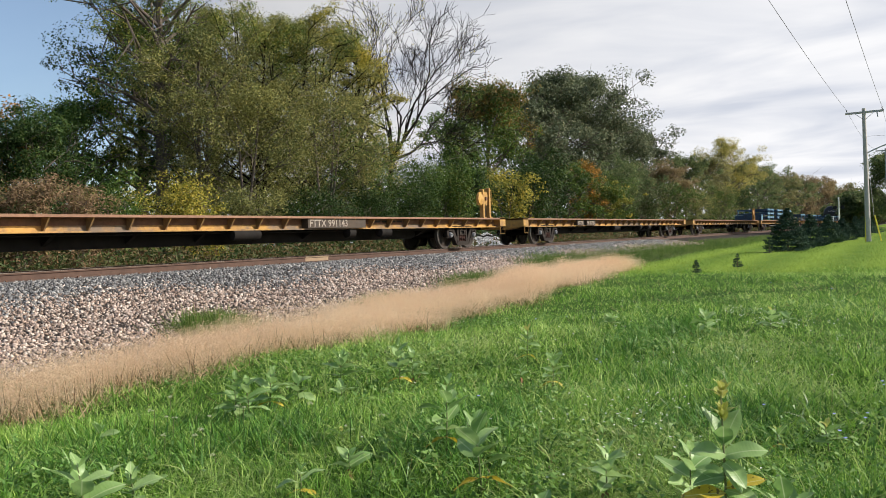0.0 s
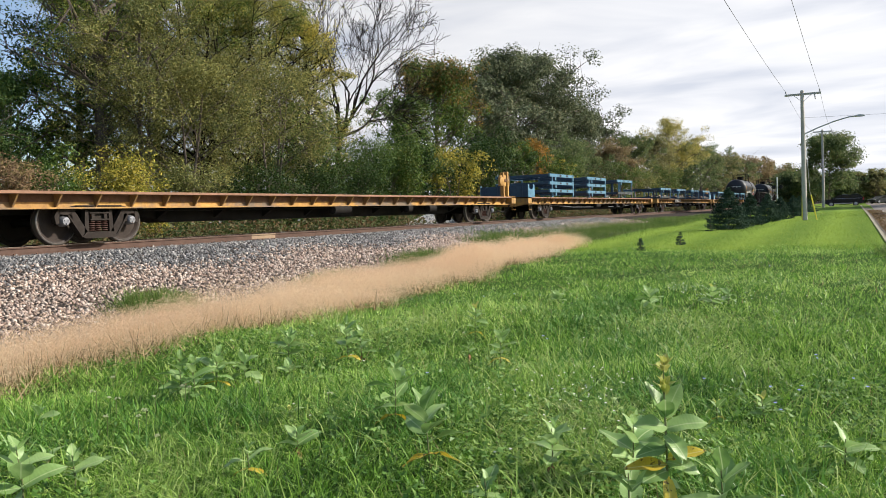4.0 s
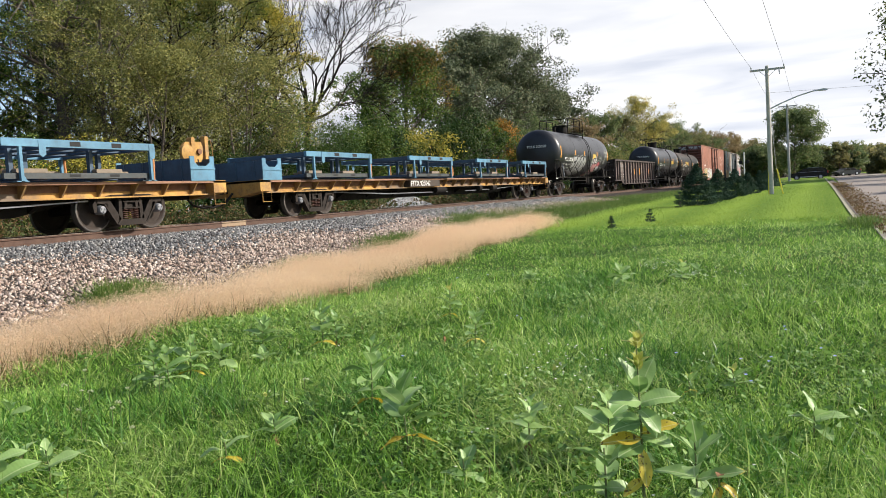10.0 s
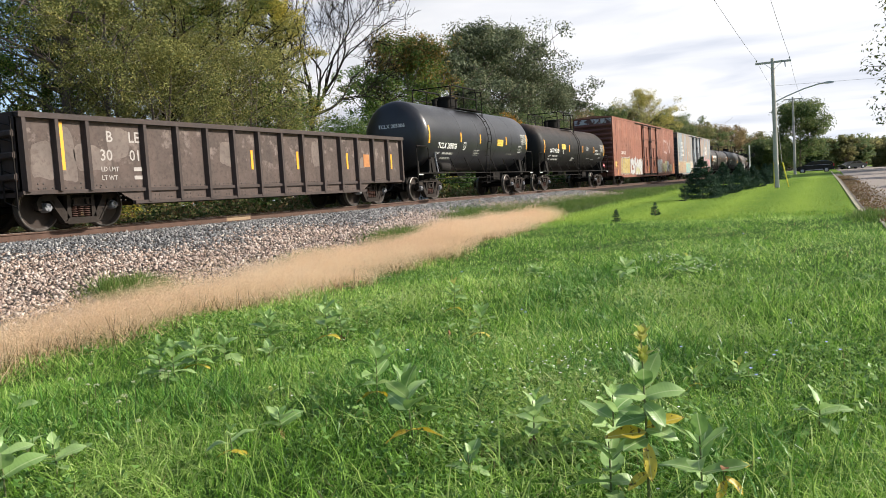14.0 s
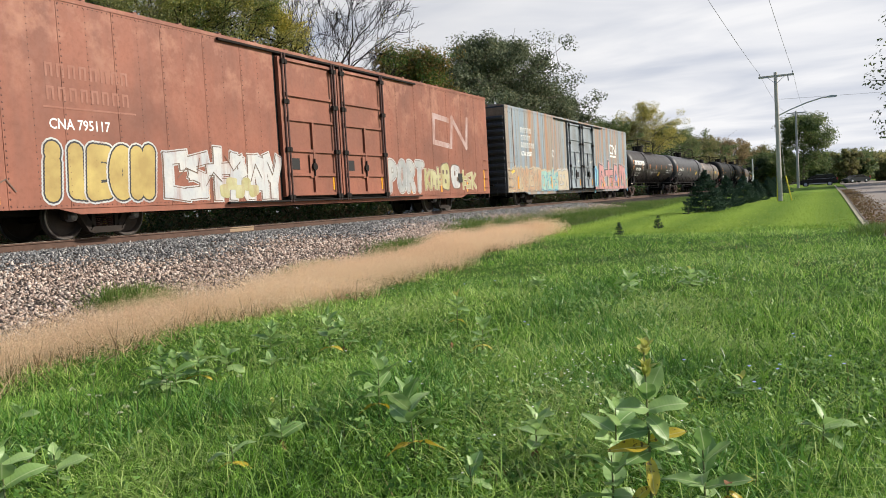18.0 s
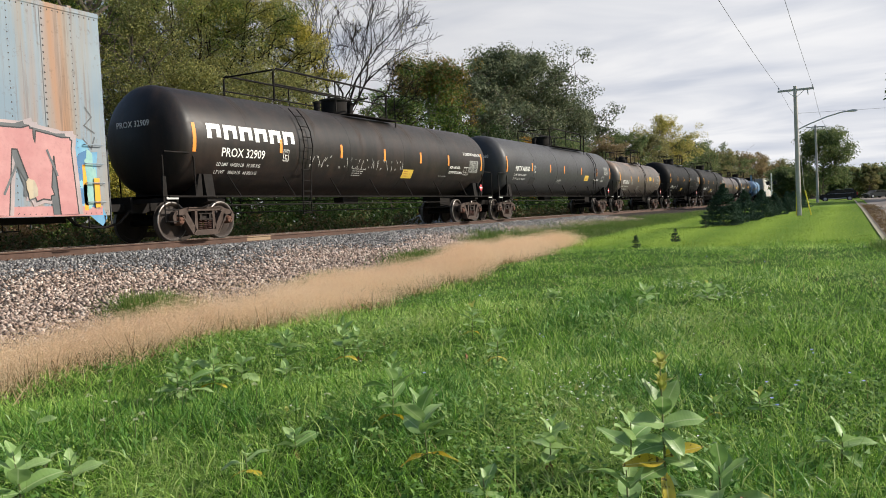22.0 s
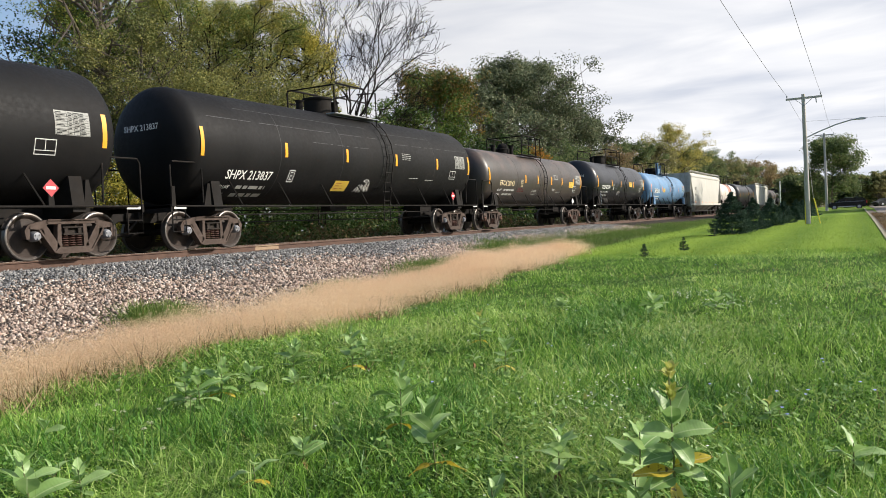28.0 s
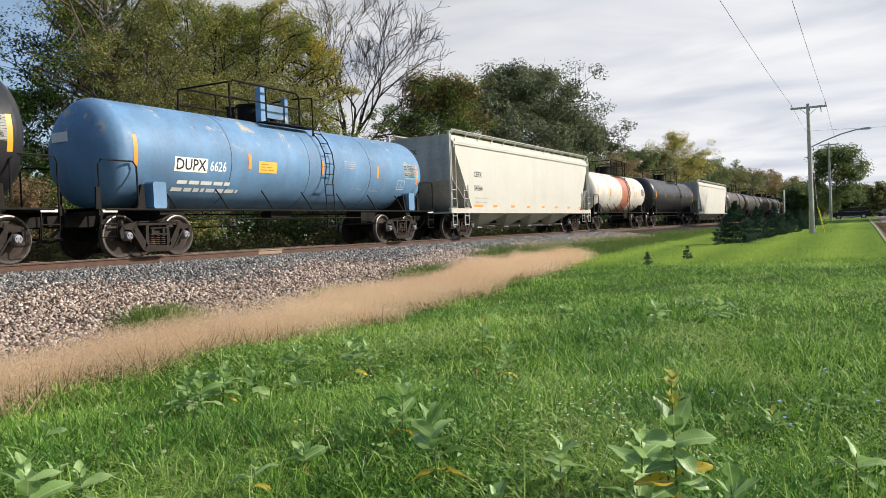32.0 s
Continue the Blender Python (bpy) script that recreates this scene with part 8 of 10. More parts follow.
blade_sheet("grass_tuft", 23.0 + g.normal(size=n) * 0.8, -0.9 + g.normal(size=n) * 0.22, 0.22 * g.uniform(0.4, 1.3, n), np.full(n, 0.014), g, LEAF["verge"], "dark weeds where the kerb ends", 0.45, False)
MAT["kerbstone"] = painted("weathered_kerb_concrete", (0.36, 0.33, 0.22), 0.9, (0.20, 0.16, 0.10), 0.5, 2.0, 0.4)
kerb = tagged(new("kerb"), "low concrete kerb between lawn and road", "kerb", kind="structure")
for i in range(25):
    x0 = 24.0 + i * 3.0
    za, zb = float(lawn_z(x0)) - 0.085, float(lawn_z(x0 + 2.98)) - 0.085
    ya, yb = -0.74 + 0.0089 * (x0 - 24), -0.74 + 0.0089 * (x0 - 21.02)
    part("kerb_stone", Build().add([(x0, ya, za - 0.2), (x0 + 2.98, yb, zb - 0.2), (x0 + 2.98, yb - 0.14, zb - 0.2), (x0, ya - 0.14, za - 0.2), (x0, ya, za + 0.12), (x0 + 2.98, yb, zb + 0.12), (x0 + 2.98, yb - 0.13, zb + 0.12), (x0, ya - 0.13, za + 0.12)],
                                   [(0, 1, 5, 4), (1, 2, 6, 5), (2, 3, 7, 6), (3, 0, 4, 7), (4, 5, 6, 7), (3, 2, 1, 0)]), MAT["kerbstone"], kerb)


# ---- parked and passing vehicles on the cross street ----
MAT["suvpaint"] = plain("dark_navy_car_paint", (0.004, 0.005, 0.010), 0.22, 0.0, 0.1)
MAT["darkgrey"] = plain("dark_grey_car_paint", (0.03, 0.032, 0.036), 0.3, 0.2, 0.1)
MAT["carglass"] = plain("dark_car_glass", (0.012, 0.014, 0.016), 0.08, 0.0, 0.1)
for key in ("suvpaint", "carglass"):
    MAT[key].node_tree.nodes["Principled BSDF"].inputs["Specular IOR Level"].default_value = 0.25
MAT["tyre"] = plain("black_tyre", (0.018, 0.018, 0.018), 0.85)
MAT["tail"] = plain("red_tail_lamp", (0.35, 0.02, 0.02), 0.3)


def vehicle(x, y, z, turn, paint, label, wagon=True):
    c = thing("car", label, "car", pose(x, y, z, 0, 0, turn) @ Matrix.Diagonal((0.92, 0.92, 0.92, 1)))
    L, W = 2.4, 0.9
    if wagon:
        prof = [(-L, 0.45), (-L, 0.85), (-1.45, 1.02), (-0.75, 1.47), (-0.3, 1.56), (1.9, 1.55), (2.25, 1.18), (L, 1.02), (L, 0.45), (2.0, 0.32), (-2.0, 0.32)]
        glass = [(-1.30, 1.06), (-0.70, 1.41), (-0.28, 1.48), (1.82, 1.47), (2.08, 1.16), (2.0, 1.06)]
        cuts = (-0.15, 0.95)
    else:
        prof = [(-L, 0.45), (-L, 0.78), (-1.3, 0.95), (-0.6, 1.38), (0.9, 1.42), (1.6, 1.02), (L, 0.92), (L, 0.45), (2.0, 0.3), (-2.0, 0.3)]
        glass = [(-1.1, 0.98), (-0.55, 1.32), (0.85, 1.35), (1.35, 1.0)]
        cuts = (0.1,)
    part("body", Build().prism(prof, "y", -W, W), paint, c)
    for s in (-1, 1):
        gl = part("side_glass", Build().prism(glass, "y", min(s * W, s * (W + 0.006)), max(s * W, s * (W + 0.006))), MAT["carglass"], c)
        for q in cuts:
            part("pillar", Build().box(q - 0.05, q + 0.05, min(s * (W + 0.006), s * (W + 0.012)), max(s * (W + 0.006), s * (W + 0.012)), 1.04, glass[2][1]), paint, gl)
        if wagon:
            part("roof_rail", Build().tube([(-0.2, s * 0.72, 1.55), (-0.1, s * 0.72, 1.61), (1.7, s * 0.72, 1.61), (1.8, s * 0.72, 1.54)], 0.02, 6), MAT["galv"], c, "grey roof rail")
            part("window_trim", Build().tube([(-1.30, s * (W + 0.01), 1.05), (2.05, s * (W + 0.01), 1.05)], 0.022, 5), MAT["galv"], c, "bright trim under the windows")
            part("sill_trim", Build().box(-1.1, 1.05, min(s * W, s * (W + 0.02)), max(s * W, s * (W + 0.02)), 0.36, 0.46, 0.008), MAT["galv"], c, "grey lower trim")
        part("mirror", Build().box(-1.2, -1.05, min(s * W, s * (W + 0.16)), max(s * W, s * (W + 0.16)), 1.05, 1.18, 0.03), paint, c)
        part("headlamp", Build().box(-L - 0.012, -L + 0.2, min(s * 0.5, s * (W + 0.005)), max(s * 0.5, s * (W + 0.005)), 0.68, 0.82, 0.02), MAT["porcelain"], c)
        part("tail_lamp", Build().box(L - 0.12, L + 0.012, min(s * 0.7, s * (W + 0.005)), max(s * 0.7, s * (W + 0.005)), 0.8, 1.15, 0.02), MAT["tail"], c)
        for wx in (-1.5, 1.45):
            w = part("wheel", Build().lathe([(-0.11, 0.0), (-0.11, 0.2), (-0.12, 0.31), (-0.08, 0.345), (0.08, 0.345), (0.12, 0.31), (0.12, 0.0)], 20, "y", (wx, s * (W - 0.06), 0.345)), MAT["tyre"], c)
            part("rim", Build().lathe([(-0.015, 0.0), (-0.015, 0.17), (0.0, 0.21), (0.015, 0.17), (0.015, 0.0)], 16, "y", (wx, s * (W + 0.055), 0.345)), MAT["galv"], w)
    return c


vehicle(110.0, 1.71, float(lawn_z(110.0)) - 0.03, -90, MAT["suvpaint"], "dark navy estate car standing on the cross street")
MAT["redpaint"] = plain("dull_red_car_paint", (0.22, 0.035, 0.03), 0.3, 0.2, 0.1)
vehicle(150.0, -12.4, float(ground_z(150.0, -12.4)), -80, MAT["redpaint"], "dull red saloon car by the trees", False)
vehicle(150.0, -3.4, float(lawn_z(150.0)) + 0.03, -50, MAT["darkgrey"], "dark grey saloon car on the road", False)


def crossing_signal(x, y):
    z = float(ground_z(x, y))
    s = thing("crossing_signal", "white railway crossing signal mast", "crossing signal", pose(x, y, z), "crossing signals")
    part("mast", Build().tube([(0, 0, 0), (0, 0, 3.6)], 0.07, 8), MAT["white"], s)
    for a in (-1, 1):
        part("signal_lamp", Build().lathe([(-0.16, 0.0), (-0.16, 0.22), (0.02, 0.22), (0.05, 0.1)], 16, "x", (0, a * 0.38, 2.45)), MAT["blackplate"], s)
    part("cabinet", Build().box(-0.35, 0.35, 0.6, 1.4, 0, 1.5, 0.03), MAT["galv"], s)


crossing_signal(99.6, 8.4)


# ---- milkweeds and flowers in the rough grass ----
MAT["stem"] = plain("green_brown_stem", (0.12, 0.14, 0.05), 0.7, 0, 0.3)
MAT["withered"] = plain("withered_leaf", (0.22, 0.11, 0.05), 0.9, 0, 0.4)


def leaf_skin(name, low, high, rib, spots=0.0):
    """A broad leaf: its own shade between two greens, a pale midrib, faint side veins, brown spots on a dying one."""
    m, nt, b = material(name, 0.42)
    b.inputs["Specular IOR Level"].default_value = 0.5
    rnd = nt.nodes.new("ShaderNodeObjectInfo").outputs["Random"]
    c = mix_node(nt, rnd, low, high)
    c = mix_node(nt, ramp_node(nt, noise_node(nt, 2.5, 4, 0.6), ((0.4, (0, 0, 0)), (0.75, (0.4,) * 3))), c, tuple(v * 0.75 for v in low))
    sp = nt.nodes.new("ShaderNodeSeparateXYZ")
    nt.links.new(nt.nodes.new("ShaderNodeTexCoord").outputs["Object"], sp.inputs[0])
    side = nt.nodes.new("ShaderNodeMath")
    side.operation = "ABSOLUTE"
    nt.links.new(sp.outputs["Y"], side.inputs[0])
    c = mix_node(nt, ramp_node(nt, side.outputs[0], ((0.008, (0.8,) * 3), (0.02, (0, 0, 0)))), c, rib)
    vein = nt.nodes.new("ShaderNodeTexWave")
    vein.bands_direction = "X"
    vein.inputs["Scale"].default_value, vein.inputs["Distortion"].default_value = 4.5, 1.5
    tc = nt.nodes.new("ShaderNodeTexCoord")
    nt.links.new(tc.outputs["Object"], vein.inputs["Vector"])
    if spots:
        c = mix_node(nt, ramp_node(nt, noise_node(nt, 9.0, 3, 0.5), ((0.60, (0, 0, 0)), (0.66, (spots,) * 3))), c, (0.06, 0.03, 0.015))
    nt.links.new(c, b.inputs["Base Color"])
    bump_node(nt, b, vein.outputs["Fac"], 0.10, 0.004)
    tr = nt.nodes.new("ShaderNodeBsdfTranslucent")
    nt.links.new(c, tr.inputs[0])
    ms = nt.nodes.new("ShaderNodeMixShader")
    ms.inputs[0].default_value = 0.38
    nt.links.new(b.outputs[0], ms.inputs[1])
    nt.links.new(tr.outputs[0], ms.inputs[2])
    nt.links.new(ms.outputs[0], nt.nodes["Material Output"].inputs[0])
    return m


MAT["milkleaf"] = leaf_skin("milkweed_leaf", (0.19, 0.33, 0.095), (0.40, 0.56, 0.215), (0.50, 0.60, 0.32))
MAT["milkyellow"] = leaf_skin("yellowed_milkweed_leaf", (0.60, 0.42, 0.03), (0.66, 0.54, 0.09), (0.66, 0.60, 0.25), 0.85)
MAT["milkpale"] = leaf_skin("pale_yellow_green_leaf", (0.38, 0.42, 0.09), (0.55, 0.52, 0.15), (0.6, 0.6, 0.3))


def leaf_blade(L, W, curl, fold, wave):
    """An oval pointed leaf with a folded midrib and a slightly wavy edge, its tip drooping, along +x."""
    vs, n = [], 9
    for i in range(n + 1):
        t = i / n
        w = W * (math.sin(math.pi * (0.04 + 0.955 * t ** 0.85)) ** 0.75)
        x, z = L * t * (1 - 0.10 * t * curl), L * (0.10 * t - curl * 0.34 * t * t)
        for q in (-1.0, -0.55, 0.0, 0.55, 1.0):
            vs.append((x, q * w, z + fold * w * abs(q) ** 1.3 + wave * W * q * q * math.sin(t * 9 + q * 2)))
    fs = [(5 * i + k, 5 * i + 5 + k, 5 * i + 6 + k, 5 * i + 1 + k) for i in range(n) for k in range(4)]
    return Build().add(vs, fs)


LEAF_ME = {}
for key, mat in (("green", MAT["milkleaf"]), ("yellow", MAT["milkyellow"]), ("pale", MAT["milkpale"]), ("withered", MAT["withered"])):
    LEAF_ME[key] = [leaf_blade(1.0, 0.285 if k % 2 else 0.25, 0.1 + 0.33 * k, 0.25, 0.12).mesh("leaf", mat, 70) for k in range(4)]


def leaf_at(plant, key, z, turn, tip, size, k, label="", roll=0.0, slim=1.0):
    """One leaf on a plant's stem; tip: degrees below the level."""
    return part("leaf", LEAF_ME[key][k % 4], None, plant, label, pose(0, 0, z, 0, 0, turn) @ pose(0, 0, 0, 0, tip, 0) @ pose(0, 0, 0, roll, 0, 0) @ Matrix.Diagonal((size, size * slim, size, 1)))


def milkweed(x, y, h, leaf, pairs, low="green", crown="green", seed=1):
    """A stem with crosswise pairs of broad leaves: steep at the top, level below, the lowest ones yellow or withered."""
    r = random.Random(seed)
    z0 = float(ground_z(x, y)) - 0.02
    tone = {"green": "leafy grey-green milkweed in the grass", "yellow": "grey-green milkweed with yellow lower leaves", "withered": "milkweed with withered brown lower leaves"}[low]
    p = thing("milkweed", "small yellowing milkweed in the grass" if crown == "pale" and pairs < 4 else tone, "weed", pose(x, y, z0, r.uniform(-5, 5), r.uniform(-5, 5), 0), "milkweeds in the grass")
    part("stem", Build().tube([(0, 0, 0), (0.01, 0.004, h * 0.5), (0.0, 0.01, h * 0.93)], 0.0065, 6, 0.003), MAT["stem"], p)
    first = r.uniform(0, 90)
    pairs, leaf = pairs + (2 if pairs > 3 else 1), leaf * 1.06
    for k in range(pairs):
        f = k / max(1, pairs - 1)
        z = h * (0.30 + 0.64 * f)
        if pairs < 5:
            z = h * (0.45 + 0.4 * f)
        a = first + k * 88 + r.uniform(-16, 16)
        for turn in (0, 180):
            key = crown if f > 0.8 else "green"
            tip, size = 2 - 58 * f ** 1.2 + r.uniform(-14, 12), leaf * (0.82 + 0.5 * math.sin(math.pi * min(1, f * 0.9 + 0.1)) - 0.30 * f) * r.uniform(0.85, 1.15)
            if k == 0 and low != "green":
                key, tip = low, (r.uniform(5, 30) if low == "yellow" else r.uniform(40, 75))
                size *= 0.9 if low == "yellow" else 0.55
                a = 118 + r.uniform(-14, 14) if low == "yellow" else a
            elif r.random() < 0.05:
                continue
            leaf_at(p, key, z + r.uniform(-0.01, 0.01), a + turn, tip, size, r.randrange(4), {"yellow": "yellowed spotted leaf", "withered": "withered brown leaf", "pale": "pale yellow-green leaf"}.get(key, ""), r.uniform(-28, 28), 0.62 if key == "yellow" else 0.92)
    return p


Y, W = "yellow", "withered"
for i, row in enumerate((
        (4.83, 5.10, 0.42, 0.175, 5), (4.78, 4.88, 0.41, 0.18, 5), (5.21, 5.07, 0.39, 0.155, 5, Y), (5.50, 4.98, 0.30, 0.15, 4), (6.25, 5.10, 0.37, 0.165, 5, W), (5.78, 4.70, 0.18, 0.12, 3),
        (6.41, 4.47, 0.50, 0.16, 5, Y), (6.57, 4.42, 0.42, 0.14, 4, W), (4.57, 2.83, 0.56, 0.17, 5, Y), (3.93, 2.20, 0.50, 0.20, 4, Y), (3.41, 3.10, 0.28, 0.13, 3, Y), (3.88, 3.12, 0.22, 0.14, 3, W),
        (3.77, 5.47, 0.22, 0.15, 3), (2.62, 3.95, 0.40, 0.19, 4), (2.95, 3.98, 0.26, 0.15, 3), (3.27, 4.22, 0.11, 0.11, 2), (4.13, 1.54, 0.33, 0.155, 4, W), (3.59, 1.70, 0.20, 0.13, 2), (4.21, 1.11, 0.38, 0.185, 4, W),
        (3.49, 0.94, 0.36, 0.17, 4), (3.67, 0.56, 0.42, 0.165, 4), (4.81, 0.09, 0.24, 0.15, 3), (5.70, 0.58, 0.23, 0.13, 3, "green", "pale"), (5.59, 0.88, 0.20, 0.11, 3, Y, "pale"), (5.68, 1.88, 0.17, 0.11, 2, "green", "pale"),
        (8.27, 3.97, 0.46, 0.15, 4, Y, "pale"), (7.02, 3.11, 0.38, 0.16, 4, Y), (7.07, 3.47, 0.25, 0.11, 3, W), (11.51, 2.70, 0.32, 0.19, 4), (11.93, 4.24, 0.2, 0.19, 3), (12.1, 1.95, 0.3, 0.18, 4, "green", "pale"), (12.47, 1.76, 0.22, 0.15, 3),
        (3.10, 4.42, 0.2, 0.14, 2), (4.6, 3.75, 0.16, 0.10, 2, "green", "pale"))):
    milkweed(*row, seed=900 + i)

# the tall milkweed: yellow top tufts, a collar of large green leaves, big yellowed leaves low down and one hanging
x, y = 3.52, 0.77
tall = thing("milkweed", "tall milkweed with yellow top tufts and large spotted yellow leaves", "weed", pose(x, y, float(ground_z(x, y)) - 0.02, 0, 0, 0), "milkweeds in the grass")
part("stem", Build().tube([(0, 0, 0), (0.006, 0.0, 0.42), (0.0, 0.006, 0.82)], 0.008, 6, 0.003), MAT["stem"], tall)
AWAY = 27.0
for z, turn, tip, size, k, roll in ((0.60, 70, -58, 0.18, 0, -20), (0.60, -66, -60, 0.175, 1, 20), (0.60, 165, -50, 0.14, 1, 0), (0.56, 112, -10, 0.17, 1, -35), (0.55, -96, -14, 0.20, 2, 30), (0.52, -150, 22, 0.15, 3, 10), (0.50, 205, 30, 0.14, 2, 0),
                                    (0.475, -72, 28, 0.14, 3, 30), (0.46, 96, 5, 0.15, 2, -30), (0.40, -110, 10, 0.16, 2, 30), (0.36, 120, 8, 0.15, 1, -30), (0.46, 60, -10, 0.13, 1, -30), (0.30, -60, 15, 0.13, 3, 30)):
    leaf_at(tall, "green", z, AWAY + turn, tip, size, k, "", roll)
for z, turn, tip, size, k, roll in ((0.39, 98, 4, 0.20, 0, -30), (0.415, -84, -5, 0.185, 0, 26), (0.335, 186, 78, 0.17, 0, 0), (0.20, 100, 30, 0.13, 2, -40)):
    leaf_at(tall, "yellow", z, AWAY + turn, tip, size, k, "yellowed spotted leaf", roll, 0.75)
for k in range(7):
    leaf_at(tall, "pale", 0.70 + 0.006 * k, k * 97, -46 - 3 * k, 0.075, k, "small pale yellow leaf")
    leaf_at(tall, "pale", 0.80 + 0.006 * k, 30 + k * 83, -28 - 7 * k, 0.09 - 0.005 * k, k + 1, "small pale yellow leaf")
x, y = 3.70, 0.46
fallen = thing("milkweed", "dying milkweed with bright yellow drooping leaves", "weed", pose(x, y, float(ground_z(x, y)) - 0.02), "milkweeds in the grass")
part("stem", Build().tube([(0, 0, 0), (0.01, 0.01, 0.2)], 0.006, 6, 0.003), MAT["stem"], fallen)
for z, turn, tip, size, k, roll in ((0.19, -80, 2, 0.13, 0, 28), (0.15, -120, 38, 0.12, 2, 20), (0.13, 130, 40, 0.11, 0, -40)):
    leaf_at(fallen, "yellow", z, AWAY + turn, tip, size, k, "yellowed spotted leaf", roll, 0.75)
leaf_at(fallen, "withered", 0.2, AWAY + 160, -10, 0.07, 3, "withered brown leaf")


def flowers():
    g = np.random.default_rng(41)
    for name, key, n, label, size in (("white_flowers", "white", 260, "tiny white asters scattered in the grass", 0.0065), ("blue_flowers", "chicory", 20, "pale blue chicory flowers in the grass", 0.010), ("seed_umbels", "umbel", 13, "dried pale seed heads of wild carrot", 0.018)):
        if key == "umbel":
            at = np.array([(4.62, 5.66), (4.08, 4.96), (4.5, 4.73), (4.26, 4.78), (4.71, 4.15), (3.86, 4.43), (4.17, 5.17), (4.08, 5.24), (3.54, 3.96), (3.8, 4.42), (4.45, 4.6), (3.6, 4.5), (4.9, 3.6)])
            x, y = at[:, 0], at[:, 1]
            n, z = len(at), 0.22
        else:
            x, y = fan(g, n, 3.5, 20, 0.9, 0, 40)
            cl = np.array([(5.6, 1.85), (12.3, 2.0), (12.0, 1.5), (13.4, 2.6), (6.1, 2.05)])
            k = g.integers(0, 5, n)
            near = g.uniform(0, 1, n) < (0.6 if key == "white" else 0.0)
            x = np.where(near, cl[k, 0] + g.normal(size=n) * 0.35, x)
            y = np.where(near, cl[k, 1] + g.normal(size=n) * 0.25, y)
            z = 0.13
            if key == "chicory":
                spot = np.array([(7.66, 0.42), (6.31, 0.61), (5.74, 0.5), (6.72, -0.07), (8.32, 3.15), (6.44, 0.4)])
                x[:12], y[:12] = np.repeat(spot[:, 0], 2) + g.normal(size=12) * 0.05, np.repeat(spot[:, 1], 2) + g.normal(size=12) * 0.05
        c = np.c_[x, y, ground_z(x, y) + z * g.uniform(0.7, 1.3, n)]
        vs = []
        if key == "umbel":
            m = 22
            d = g.normal(size=(n * m, 3))
            d[:, 2] = np.abs(d[:, 2]) * 0.8
            c = np.repeat(c, m, 0) + d / np.linalg.norm(d, axis=1, keepdims=True) * 0.017 * g.uniform(0.7, 1.3, n)[:, None].repeat(m, 0)
            x, y, size, tops = np.repeat(x, m), np.repeat(y, m), 0.0042, c[::m]
        for j in range(8):
            a = 2 * np.pi * j / 8
            s = size * (1 + np.hypot(x, y) / 16)
            vs.append(c + np.c_[np.cos(a) * s, np.sin(a) * s, (0.25 if j % 2 else -0.1) * s])
        v = np.stack(vs, 1).reshape(-1, 3)
        q = np.arange(len(v)).reshape(-1, 8)
        tagged(new(name, array_mesh(name, v, q, MAT[key])), label, "flowers", kind="stuff")
        if key == "umbel":
            st = Build()
            for a, b, t in tops:
                st.tube([(a, b, float(ground_z(a, b))), (a + 0.01, b, t)], 0.003, 4)
            tagged(part("umbel_stems", st, MAT["stem"], None), "thin stems of wild carrot", "flowers", kind="stuff")


MAT["chicory"] = plain("pale_blue_petal", (0.30, 0.36, 0.72), 0.6)
MAT["umbel"] = plain("pale_green_umbel", (0.38, 0.42, 0.24), 0.8)
flowers()


# ---- painted signs and graffiti on the cars ----
def paint(name, col, rough=0.6, other=None, wear=None):
    """Spray paint: clouded between two shades, thinned by streaks and by fine wear down to what lies under it."""
    m, nt, b = material(name, rough)
    other = other or tuple(v * 0.72 for v in col)
    c = mix_node(nt, ramp_node(nt, noise_node(nt, 1.6, 4, 0.55), grey(0.38, 0.66)), col, other)
    if wear:
        c = mix_node(nt, ramp_node(nt, noise_node(nt, 2.4, 5, 0.65, (1.6, 1.0, 0.25)), ((0.50, (0, 0, 0)), (0.72, (0.7,) * 3))), c, wear)
    fine = noise_node(nt, 14, 5, 0.7)
    c = mix_node(nt, ramp_node(nt, fine, ((0.5, (0, 0, 0)), (0.8, (0.45,) * 3))), c, tuple(v * 0.55 for v in col))
    nt.links.new(c, b.inputs["Base Color"])
    bump_node(nt, b, fine, 0.1, 0.01)
    return m


